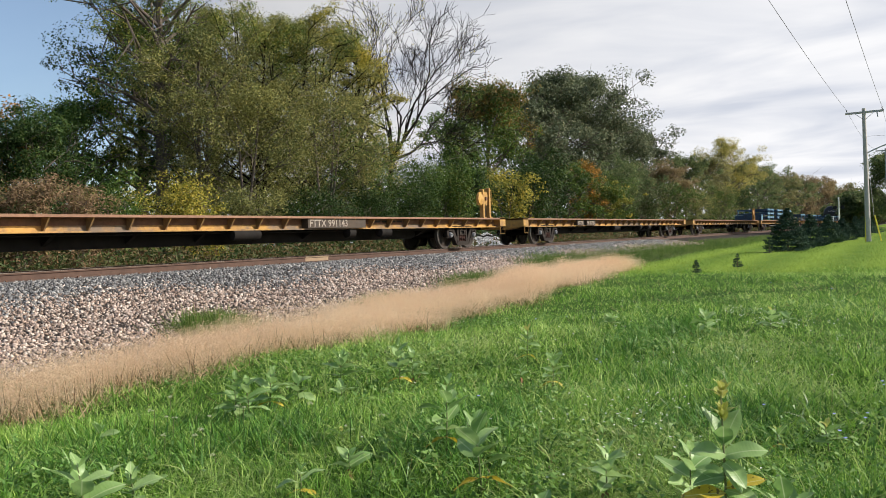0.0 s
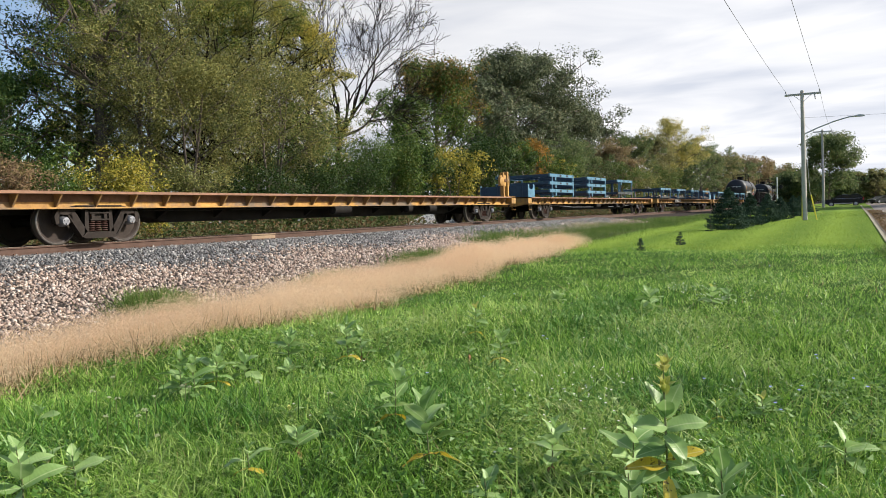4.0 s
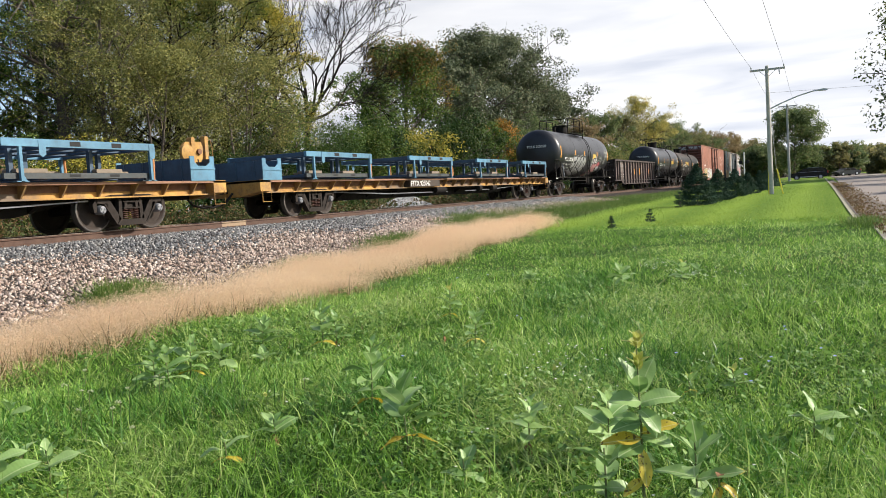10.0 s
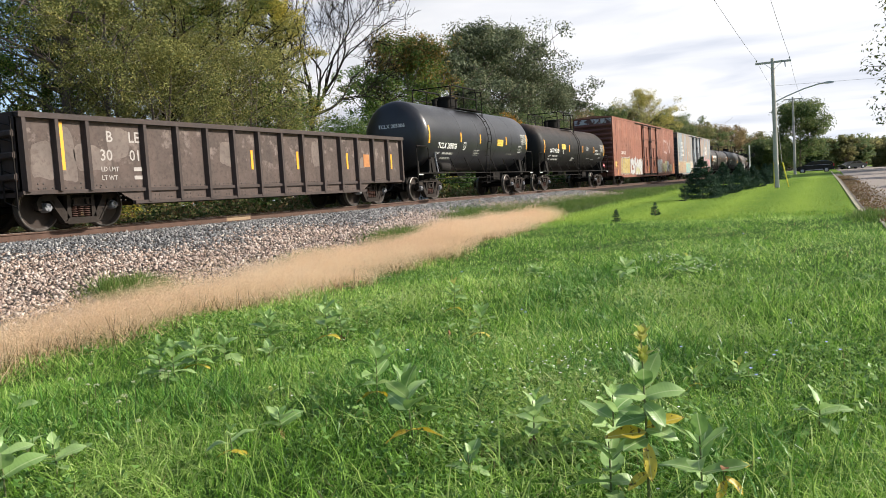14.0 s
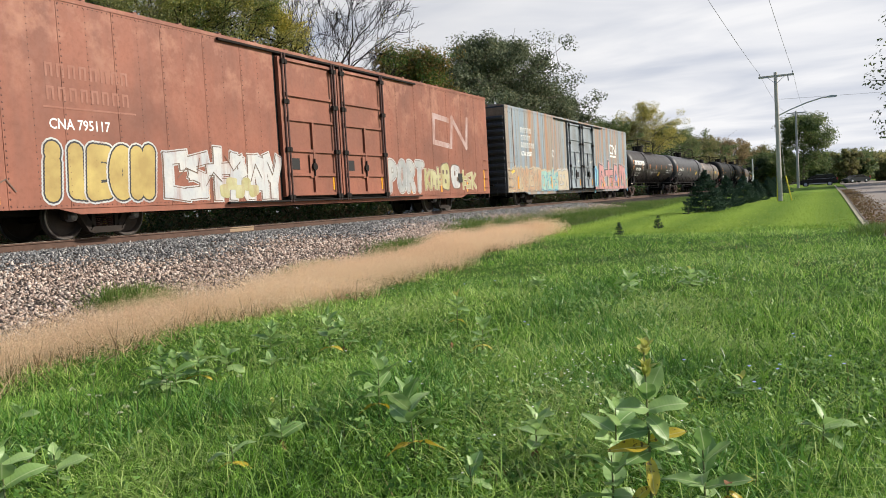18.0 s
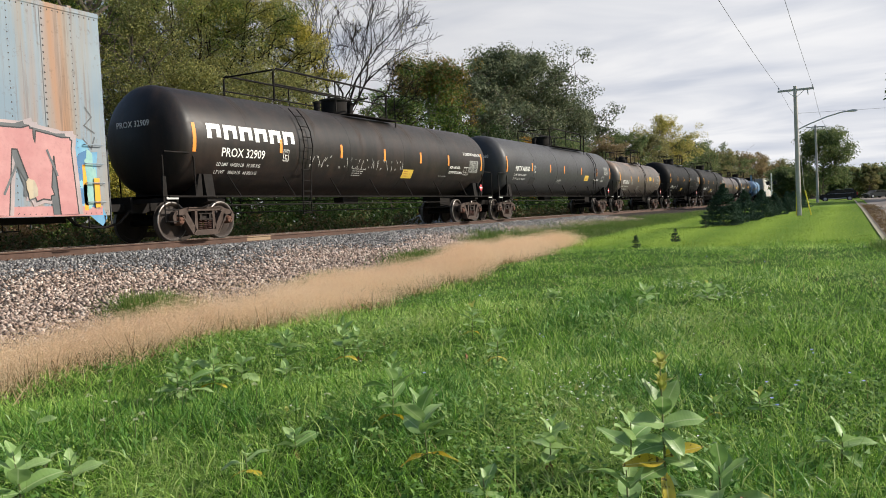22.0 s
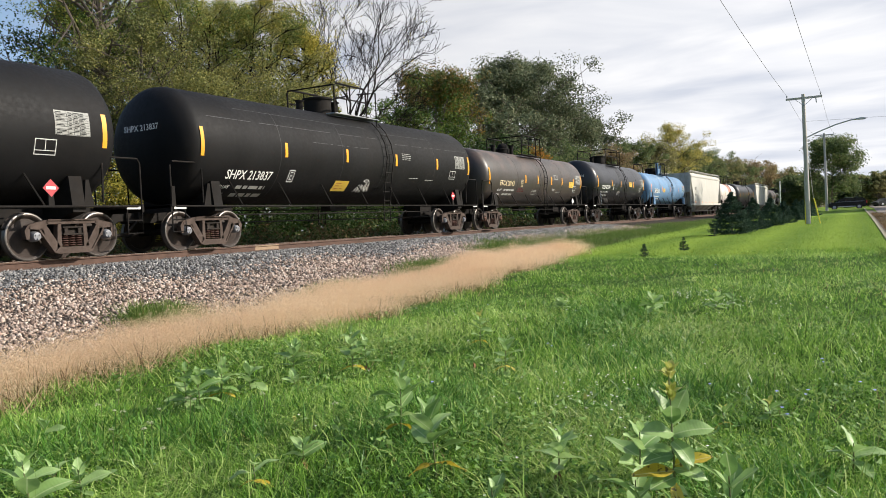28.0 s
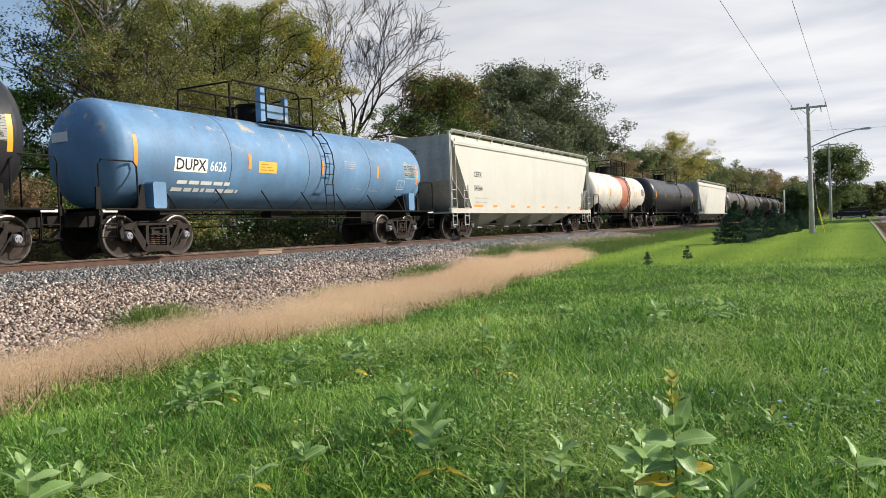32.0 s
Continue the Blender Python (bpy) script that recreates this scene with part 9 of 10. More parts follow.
MAT["endtan"] = painted("weathered_tan_paint", (0.27, 0.19, 0.13), 0.75, (0.10, 0.06, 0.04), 0.6, 0.8, 0.6)
MAT["faded"] = plain("faded_white_lettering", (0.34, 0.31, 0.29), 0.8, 0, 0.35, 9)
MAT["bleached"] = painted("bleached_panel", (0.15, 0.118, 0.102), 0.8, (0.06, 0.04, 0.035), 0.7, 1.5, 0.7)
UNDER_RED, UNDER_BLUE = (0.23, 0.085, 0.05), (0.19, 0.20, 0.20)
GP = {"white": paint("white_spray", (0.47, 0.47, 0.45), 0.6, (0.36, 0.38, 0.40), UNDER_RED), "silver": paint("silver_spray", (0.36, 0.36, 0.35), 0.5, (0.24, 0.25, 0.25)), "black": paint("black_spray", (0.02, 0.02, 0.022)),
      "pink": paint("pink_spray", (0.47, 0.235, 0.225), 0.6, (0.40, 0.17, 0.17)), "palepink": paint("pale_pink_spray", (0.42, 0.32, 0.31), 0.6, (0.30, 0.26, 0.27), UNDER_BLUE), "paleblue": paint("pale_blue_spray", (0.20, 0.44, 0.54), 0.6, (0.06, 0.20, 0.38)),
      "deepblue": paint("deep_blue_spray", (0.05, 0.17, 0.34), 0.6), "teal": paint("teal_spray", (0.16, 0.38, 0.37), 0.6, (0.33, 0.46, 0.38), UNDER_BLUE), "cream": paint("cream_spray", (0.48, 0.40, 0.29), 0.6, (0.40, 0.33, 0.22), UNDER_BLUE),
      "sand": paint("sand_spray", (0.42, 0.31, 0.19), 0.6, (0.40, 0.22, 0.13), UNDER_BLUE), "yellow": paint("yellow_spray", (0.42, 0.32, 0.095), 0.6, (0.30, 0.21, 0.06)), "red": paint("red_spray", (0.40, 0.09, 0.10)), "lime": paint("lime_spray", (0.32, 0.30, 0.13), 0.6, (0.40, 0.38, 0.22), UNDER_RED),
      "brown": paint("brown_spray", (0.13, 0.085, 0.06), 0.6, None, UNDER_RED), "slate": paint("slate_spray", (0.10, 0.11, 0.12), 0.6, None, UNDER_BLUE), "ghost": paint("worn_white_paint", (0.28, 0.125, 0.088), 0.7, (0.25, 0.095, 0.06)), "emblem": paint("worn_emblem_paint", (0.40, 0.30, 0.285), 0.7, (0.30, 0.17, 0.14), UNDER_RED)}


def blob(car, name, cx, cz, w, h, seed, mat, y, lift, jag=0.22, n=18, shrink=0.0):
    """A sprayed rounded or jagged patch; y is a number or a function of (x, z)."""
    r = random.Random(seed)
    ph = [r.uniform(0, 6.28) for _ in range(3)]
    vs, fs = [], []
    at = (lambda x, z: y) if not callable(y) else y
    rings = 1 if not callable(y) else 4
    vs.append((cx, at(cx, cz) - lift, cz))
    for k in range(1, rings + 1):
        for j in range(n):
            t = 2 * math.pi * j / n
            q = 1 + jag * (0.5 * math.sin(2 * t + ph[0]) + 0.5 * math.sin(3 * t + ph[1]) + 0.35 * math.sin(5 * t + ph[2]) + (0.45 * math.sin(j * 2.3 + ph[0]) if jag > 0.15 else 0.0))
            ca, sa = math.cos(t), math.sin(t)
            ca, sa = math.copysign(abs(ca) ** 0.6, ca), math.copysign(abs(sa) ** 0.6, sa)
            x, z = cx + (w / 2 - shrink) * q * ca * k / rings, cz + (h / 2 - shrink) * q * sa * k / rings
            vs.append((x, at(x, z) - lift, z))
    for j in range(n):
        fs.append((0, 1 + j, 1 + (j + 1) % n))
        for k in range(rings - 1):
            a, b = 1 + k * n, 1 + (k + 1) * n
            fs.append((a + j, b + j, b + (j + 1) % n, a + (j + 1) % n))
    return part(name, Build().add(vs, fs), mat, car)


def stroke(car, name, pts, width, mat, y, lift):
    """A sprayed line."""
    b = Build()
    for k, ((x0, z0), (x1, z1)) in enumerate(zip(pts, pts[1:])):
        d = Vector((x1 - x0, z1 - z0)).normalized() * width / 2
        nx, nz = -d.y, d.x
        ex, ez = d.x, d.y
        quad = [(x0 - ex + nx, z0 - ez + nz), (x1 + ex + nx, z1 + ez + nz), (x1 + ex - nx, z1 + ez - nz), (x0 - ex - nx, z0 - ez - nz)]
        b.add([(x, (y(x, z) if callable(y) else y) - lift - 0.00015 * k, z) for x, z in quad], [(0, 1, 2, 3)])
    return part(name, b, mat, car)


def wild_piece(car, x0, x1, z0, z1, seed, fill, light, line, y, lift):
    """A sprayed field with a spiky top, crossed by light and dark curling lines."""
    r = random.Random(seed)
    for k, (mat, grow) in enumerate(((light, 0.05), (fill, 0.0))):
        rr, b = random.Random(seed), Build()
        x, tops = x0 - grow, []
        while x < x1 + grow:
            tops.append((x, z1 - rr.uniform(0.0, 0.42) * (1 if len(tops) % 2 else 0.3) + grow))
            x += rr.uniform(0.12, 0.28)
        for (xa, za), (xb, zb) in zip(tops, tops[1:]):
            b.add([(xa, y - lift - 0.002 * k, z0), (xb, y - lift - 0.002 * k, z0), (xb, y - lift - 0.002 * k, zb), (xa, y - lift - 0.002 * k, za)], [(0, 1, 2, 3)])
        part("graffiti_field", b, mat, car, "sprayed field with a spiky top edge")
    for i in range(int((x1 - x0) * 6)):
        a, c, turn = r.uniform(x0 + 0.1, x1 - 0.1), r.uniform(z0 + 0.1, z1 - 0.5), r.uniform(0, 6.28)
        bend, step, pts = r.uniform(-0.75, 0.75), r.uniform(0.09, 0.15), [(a, c)]
        for j in range(7):
            turn += bend
            pts.append((min(x1, max(x0, pts[-1][0] + step * math.cos(turn))), min(z1 - 0.25, max(z0 + 0.02, pts[-1][1] + 1.3 * step * math.sin(turn)))))
        stroke(car, "graffiti_line", pts, r.uniform(0.02, 0.045), (light, line, line)[i % 3], y, lift + 0.003 + 0.0001 * i)


def arc(cx, cz, rx, rz, a0, a1, n=14):
    return [(cx + rx * math.cos(radians(a0 + (a1 - a0) * k / n)), cz + rz * math.sin(radians(a0 + (a1 - a0) * k / n))) for k in range(n + 1)]


FORMS = {"I": [[(0.5, 0), (0.5, 0.72)], [(0.5, 0.95), (0.5, 1.02)]], "L": [[(0.45, 0.1), (0.4, 1)], [(0.45, 0.05), (0.95, 0.02)]], "F": [[(0.1, 0), (0.1, 1)], [(0.1, 0.97), (0.85, 1)], [(0.1, 0.5), (0.68, 0.52)]], "O": [arc(0.5, 0.5, 0.42, 0.5, 0, 360, 26)], "D": [[(0.12, 0), (0.12, 1)], arc(0.12, 0.5, 0.76, 0.5, 90, -90, 20)],
         "R": [[(0.1, 0), (0.12, 1)], arc(0.12, 0.75, 0.68, 0.25, 90, -90), [(0.35, 0.5), (0.9, 0)]], "E": [[(0.12, 0), (0.12, 1)], [(0.12, 1), (0.85, 0.97)], [(0.12, 0.5), (0.7, 0.53)], [(0.12, 0), (0.88, 0.04)]],
         "N": [[(0.1, 0), (0.1, 1)], [(0.1, 1), (0.85, 0)], [(0.85, 0), (0.9, 1.05)]], "P": [[(0.12, 0), (0.12, 1)], arc(0.12, 0.72, 0.7, 0.28, 90, -90)], "T": [[(0.0, 1), (0.95, 0.98)], [(0.5, 0), (0.48, 1)]]}


def tangle(r):
    """Two crossing zigzags that fill a cell and spill over its sides: no letter."""
    out = []
    for k in range(2):
        line, x, high = [], r.uniform(-0.25, 0.3), r.random() < 0.5
        for j in range(4):
            line.append((x, r.uniform(0.75, 1.05) if high else r.uniform(-0.02, 0.25)))
            x, high = x + r.uniform(-0.15, 0.62), not high
        out.append(line)
    return out


def fat_forms(car, names, x0, x1, z0, z1, layers, shape, lift=0.004, lean=0.08, seed=1, gap=0.0005, step=0.0016, dab=0.000004):
    """Sprayed bubble forms: round dabs along each form's lines, in layers from the halo to the fill. names: letters, or a number of tangles."""
    r = random.Random(seed)
    forms = [FORMS[k] for k in names] if isinstance(names, str) else [tangle(r) for _ in range(names)]
    w = (x1 - x0) / len(forms)
    for i, form in enumerate(forms):
        for k, (mat, rad) in enumerate(layers):
            b, j = Build(), 0
            for line in form:
                pts = [(x0 + w * (i + 0.12 + 0.76 * p) + lean * (z1 - z0) * q, z0 + (z1 - z0) * q) for p, q in line]
                for (xa, za), (xb, zb) in zip(pts, pts[1:]):
                    m = max(1, int(math.hypot(xb - xa, zb - za) / 0.08))
                    for t in range(m + (1 if (xb, zb) == pts[-1] else 0)):
                        cx, cz = xa + (xb - xa) * t / m, za + (zb - za) * t / m
                        up = lift + step * i + gap * k + dab * j
                        ring = [(cx, cz)] + [(cx + f * rad * math.cos(math.pi * e / 6), cz + f * rad * math.sin(math.pi * e / 6)) for f in (0.5, 1.0) for e in range(12)]
                        fs = [(0, 1 + e, 1 + (e + 1) % 12) for e in range(12)] + [(1 + e, 13 + e, 13 + (e + 1) % 12, 1 + (e + 1) % 12) for e in range(12)]
                        b.add([(x, shape(x, z) - up, z) for x, z in ring], fs)
                        j += 1
            part("graffiti_form", b, mat, car, "sprayed rounded form")


def block_forms(car, forms, x0, x1, z0, z1, layers, shape, lift=0.006, lean=0.0, rise=0.0):
    """Sprayed angular forms: broad straight strokes, laid in layers of (paint, width, shift along, shift up)."""
    w, j = (x1 - x0) / len(forms), 0
    for k, (mat, width, dx, dz) in enumerate(layers):
        for i, form in enumerate(forms):
            b, n = Build(), 0
            for line in form:
                pts = [(x0 + w * (i + p) + lean * q * (z1 - z0) + dx, z0 + (z1 - z0) * q * (1 + rise * (i % 2)) + dz) for p, q in line]
                for (xa, za), (xb, zb) in zip(pts, pts[1:]):
                    d = Vector((xb - xa, zb - za)).normalized() * width / 2
                    quad = [(xa - d.x - d.y, za - d.y + d.x), (xb + d.x - d.y, zb + d.y + d.x), (xb + d.x + d.y, zb + d.y - d.x), (xa - d.x + d.y, za - d.y - d.x)]
                    quad = [(a, max(c, z0 - 0.2)) for a, c in quad]
                    up = lift + 0.0026 * k + 0.00012 * i + 0.00004 * n
                    b.add([(a, shape(a, c) - up, c) for a, c in quad], [(0, 1, 2, 3)])
                    n += 1
            part("graffiti_form", b, mat, car, "sprayed angular form")


BLOCK = {"c": [[(0.92, 0.80), (0.90, 0.98), (0.25, 0.92), (0.22, 0.10), (0.95, 0.02)]], "s": [[(0.85, 0.95), (0.25, 0.85), (0.30, 0.55), (0.80, 0.42), (0.75, 0.08), (0.15, 0.05)]], "t": [[(0.45, 0.0), (0.5, 1.12)], [(0.12, 0.66), (0.95, 0.70)], [(0.45, 0.3), (0.85, 0.28)]],
         "r": [[(0.2, 0.0), (0.3, 0.98), (0.62, 0.9), (0.75, 0.62), (0.4, 0.5), (0.9, 0.0)]], "e": [[(0.88, 0.95), (0.3, 0.9), (0.25, 0.05), (0.92, 0.03)], [(0.3, 0.5), (0.8, 0.55)]], "a": [[(0.12, 0.0), (0.4, 0.98), (0.6, 0.98), (0.9, 0.0)], [(0.3, 0.35), (0.72, 0.35)]],
         "n": [[(0.15, 0.0), (0.22, 0.95), (0.45, 0.95), (0.62, 0.25), (0.68, 0.9), (0.88, 0.85), (0.92, 0.0)]], "y": [[(0.1, 1.0), (0.3, 0.5), (0.5, 0.45), (0.75, 0.95)], [(0.45, 0.5), (0.42, 0.0)]], "k": [[(0.2, 0.0), (0.2, 1.0)], [(0.85, 0.95), (0.3, 0.5), (0.9, 0.02)]]}


def blocks(word):
    return [BLOCK[c] for c in word]


def cxl(car, u):
    return u - car.matrix_basis.translation.x


def slim_bars(x, z, width, count, y, h):
    """A word in plain shapes: a slim framed bar in place of each letter."""
    b, w = Build(), width / count
    for k in range(count):
        a, c = x + k * w, x + k * w + w * 0.66
        for x0, x1, z0, z1 in ((a, a + 0.055, z, z + h), (c - 0.055, c, z, z + h), (a + 0.055, c - 0.055, z + h - 0.05, z + h)):
            b.box(x0, x1, y - 0.006, y - 0.003, z0, z1)
    return b


# tank car with the word and the pink shapes
o = cxl(T1, 0)
fat_forms(T1, "FOOD", o + 181.65, o + 184.9, 1.42, 2.30, ((GP["white"], 0.275), (GP["black"], 0.252), (GP["silver"], 0.14)), T1S, gap=0.005, step=0.0002, dab=0.0)
FOOT = [(187.05, 1.36, 0.75, 0.30), (187.45, 1.42, 1.0, 0.40), (187.85, 1.56, 0.75, 0.50)]
TOES = [(186.64, 2.18, 0.20, 0.24, "white"), (187.03, 2.16, 0.36, 0.42, "white"), (187.46, 2.24, 0.36, 0.32, "white"), (187.06, 1.72, 0.50, 0.56, "pink"), (187.62, 1.73, 0.66, 0.58, "pink")]
for key, grow, up in (("white", 0.26, 0.004), ("black", 0.14, 0.009)):
    for k, (cx, cz, w, h) in enumerate(FOOT + [toe[:4] for toe in TOES]):
        blob(T1, "graffiti_patch", o + cx, cz, w + grow, h + grow, 1 + k, GP[key], T1S, up + 0.0004 * k, 0.05)
    blob(T1, "graffiti_patch", o + 188.42, 1.89, 0.78 + grow * 0.7, 0.62 + grow * 0.7, 4, GP[key], T1S, up, 0.06)
for k, (cx, cz, w, h) in enumerate(FOOT):
    blob(T1, "graffiti_patch", o + cx, cz, w, h, 1 + k, GP["pink"], T1S, 0.014 + 0.0004 * k, 0.05)
blob(T1, "graffiti_patch", o + 187.42, 1.33, 0.85, 0.17, 6, GP["white"], T1S, 0.018, 0.1)
for k, (cx, cz, w, h, key) in enumerate(TOES):
    blob(T1, "graffiti_patch", o + cx, cz, w + 0.07, h + 0.07, 4 + k, GP["black"], T1S, 0.020 + 0.005 * k, 0.05)
    blob(T1, "graffiti_patch", o + cx, cz, w, h, 4 + k, GP[key], T1S, 0.0225 + 0.005 * k, 0.05)
blob(T1, "graffiti_patch", o + 188.50, 1.73, 0.58, 0.30, 4, GP["white"], T1S, 0.014, 0.08)
blob(T1, "graffiti_patch", o + 188.36, 1.99, 0.66, 0.30, 5, GP["red"], T1S, 0.018, 0.06)
for k, (cx, cz) in enumerate(((187.0, 2.22), (187.1, 2.05), (187.42, 2.18), (186.98, 1.66), (187.12, 1.62), (187.52, 1.68), (187.68, 1.72), (187.60, 1.90))):
    blob(T1, "graffiti_dab", o + cx, cz, 0.07, 0.09, 7 + k, GP["red" if k < 3 or k == 7 else "black"], T1S, 0.048, 0.1, 8)
for i, pts in enumerate((((188.36, 2.60), (188.36, 2.38), (188.52, 2.50), (188.40, 2.56)), ((188.58, 2.62), (188.78, 2.36)), ((188.60, 2.38), (188.82, 2.58)), ((188.88, 2.62), (189.0, 2.40), (188.92, 2.16), (189.10, 2.28), (189.0, 2.40)), ((189.30, 1.95), (189.38, 1.86), (189.32, 1.74), (189.44, 1.80)), ((189.5, 1.6), (189.8, 1.75), (190.1, 1.62), (190.3, 1.75)), ((179.6, 1.75), (179.9, 2.0), (180.2, 1.7), (180.5, 1.95), (180.9, 1.8)))):
    stroke(T1, "graffiti_line", [(o + a, b) for a, b in pts], 0.035, GP["silver"], T1S, 0.007)

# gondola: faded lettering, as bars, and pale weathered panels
o = cxl(GON, 0)
r = random.Random(3)
for word, u, z, size in (("B", 195.2, 1.88, 0.36), ("LE", 195.85, 1.88, 0.36), ("30", 195.0, 1.45, 0.36), ("017", 195.85, 1.45, 0.36), ("LD LMT", 195.0, 1.2, 0.15), ("LT WT", 195.0, 1.0, 0.15)):
    lettering(GON, word, size, o + u, z, MAT["faded"], y=-GNY - 0.006)
for k, (u, w, z, h) in enumerate(((193.25, 0.55, 1.0, 0.85), (193.9, 0.45, 0.95, 1.2), (195.2, 0.7, 1.5, 0.7), (194.3, 0.9, 1.2, 0.6), (199.0, 0.7, 1.3, 0.7), (203.3, 0.7, 1.3, 0.8), (206.2, 0.4, 1.25, 0.4))):
    blob(GON, "bleached_patch", o + u + w / 2, z + h / 2, w, h, 60 + k, MAT["bleached"], -GNY, 0.003, 0.15)
part("rust_square", Build().box(o + 206.45, o + 206.85, -GNY - 0.010, -GNY - 0.004, 1.3, 1.75), MAT["strap"], GON)
part("stencil_bar", bars(o + 195.95, 1.2, 0.5, 2, lambda a, b: -GNY - 0.003, 0.09, 0.2, 8), MAT["faded"], GON)

def spill_run(tank, skin, x, z0, z1, w, mat, seed):
    """A run of dried spill: three thin trickles of uneven length down a shell, widest where they begin."""
    r, b, n = random.Random(seed), Build(), 10
    for j in range(3):
        vs, fs = [], []
        at, low, wide = x + w * (j - 1) * 0.3, z1 + (z0 - z1) * r.uniform(0.45, 1.0), w * r.uniform(0.10, 0.24)
        for k in range(n + 1):
            f = k / n
            z, half, mid = z1 + (low - z1) * f, wide * (1 - 0.75 * f ** 0.5 if k < n else 0.1) * r.uniform(0.75, 1.1), at + 0.02 * math.sin(5 * f + seed + j)
            vs += [(c, skin(c, z) - 0.006 - 0.0015 * j, z) for c in (mid - half, mid + half)]
        for k in range(n):
            fs.append((2 * k, 2 * k + 1, 2 * k + 3, 2 * k + 2))
        b.add(vs, fs)
    part("spill_run", b, mat, tank, "run of dried spill")


MAT["spillbrown"] = painted("dried_brown_spill", (0.058, 0.043, 0.036), 0.85, (0.03, 0.022, 0.018), 0.7, 2.5, 0.6)
MAT["spillgrey"] = painted("pale_grey_streak", (0.062, 0.062, 0.065), 0.7, (0.035, 0.034, 0.036), 0.7, 2.0, 0.6)
for k, (f, w, z0, z1) in enumerate(((0.415, 0.30, 2.1, 3.72), (0.555, 0.30, 1.9, 3.74), (0.62, 0.4, 3.3, 3.86), (0.66, 0.3, 3.45, 3.88), (0.72, 0.45, 3.4, 3.87), (0.78, 0.3, 3.5, 3.88), (0.84, 0.4, 3.5, 3.86), (0.3, 0.35, 3.2, 3.86), (0.2, 0.3, 3.4, 3.87))):
    spill_run(T3T, T3S, T3A(f), z0, z1, w, MAT["spillbrown"], k)
for k, (f, w, z0, z1) in enumerate(((0.425, 0.10, 1.8, 3.6), (0.445, 0.22, 2.0, 3.5), (0.475, 0.12, 2.2, 3.6))):
    spill_run(T10T, T10S, T10A(f), z0, z1, w, MAT["spillgrey"], 40 + k)
for k, (f, w, z0, z1) in enumerate(((0.44, 0.3, 2.0, 3.95), (0.52, 0.4, 2.4, 3.98), (0.3, 0.3, 2.8, 3.96), (0.64, 0.5, 2.9, 3.97), (0.78, 0.3, 3.1, 3.96), (0.12, 0.3, 3.0, 3.95))):
    spill_run(T4T, T4S, T4A(f), z0, z1, w, MAT["spillbrown"], 60 + k)
for word, u, z, wide, size in (("LIQUEFIED PETROLEUM GAS", 317.18, 2.83, 1.70, 0.16), ("NON ODORIZED", 315.87, 2.21, 0.96, 0.15), ("LIQUEFIED PETROLEUM GAS", 315.82, 2.02, 1.32, 0.13)):
    lettering(T4, word, size, u - 310.25, z, MAT["white"], shape=lambda a, b: T4S(a, b) - 0.008, width=wide)
lettering(T5, "NON-ODORIZED", 0.15, T5A(0.79), 2.07, MAT["white"], shape=lambda a, b: T5S(a, b) - 0.008, width=1.15)
part("dark_patch", patch(Build(), T5A(0.05) + 2.35, T5A(0.05) + 3.15, 1.72, 2.04, T5S, 1, 3), MAT["blackplate"], T5T, "black painted-out square")

r8 = random.Random(8)
for k in range(3):
    xs = [T8A(0.475) + 0.16 * j / 1.6 + r8.uniform(-0.05, 0.05) for j in range(9)]
    stroke(T8T, "sprayed_tag", [(x, 1.62 + 0.03 * k + (0.17 if j % 2 else -0.10) * r8.uniform(0.4, 1.0)) for j, x in enumerate(xs)], 0.022, MAT["white"], T8S, 0.012 + 0.002 * k)
stroke(T8T, "sprayed_tag", [(T8A(0.475) + 0.45 + 0.16 * math.cos(a), 1.90 + 0.04 * math.sin(a)) for a in (0, 0.9, 1.8, 2.7, 3.6, 4.5, 5.4, 6.28)], 0.02, MAT["white"], T8S, 0.012)
for f0, f1, z in ((0.02, 0.55, 3.42), (0.1, 0.52, 3.78), (0.62, 0.99, 3.30), (0.58, 0.8, 3.65), (0.3, 0.5, 3.02)):
    n = 24
    scr = Build()
    for k in range(n):
        a, c = f0 + (f1 - f0) * k / n, f0 + (f1 - f0) * (k + 1) / n
        if r8.random() < 0.85:
            zz = z + 0.04 * math.sin(3 * a + z)
            patch(scr, T8A(a), T8A(c), zz, zz + 0.012, T8S, 1, 1)
    tagged(part("scratch", scr, MAT["spillgrey"], T8T, "long pale scratch"), kind="stuff")

# product name on the black tank car
o = cxl(T3, 0)
for word, z in (("METHYL", 2.42), ("CHLORIDE", 2.20)):
    lettering(T3, word, 0.17, o + 238.12, z, MAT["white"], shape=lambda x, z: T3S(x, z) - 0.008)

# red box car
o, y = cxl(RED, 0), -RY
for z, k in ((3.45, 8), (2.95, 8)):
    part("stencil_bar", slim_bars(o + 245.6, z, 2.3, k, y, 0.30), GP["ghost"], RED)
lettering(RED, "CNA 795117", 0.32, o + 245.6, 2.34, MAT["white"], y=y - 0.006, stretch=0.92)
flat = lambda a, b: -RY
fat_forms(RED, "ILEON", o + 245.25, o + 248.35, 0.96, 1.86, ((GP["white"], 0.275), (GP["black"], 0.235), (GP["yellow"], 0.195)), flat, seed=4, gap=0.0004)
block_forms(RED, blocks("cstrny"), o + 248.7, o + 253.5, 0.84, 1.86, ((GP["white"], 0.40, 0.0, 0.0), (GP["brown"], 0.34, -0.02, 0.0), (GP["white"], 0.29, 0.0, 0.0)), flat)
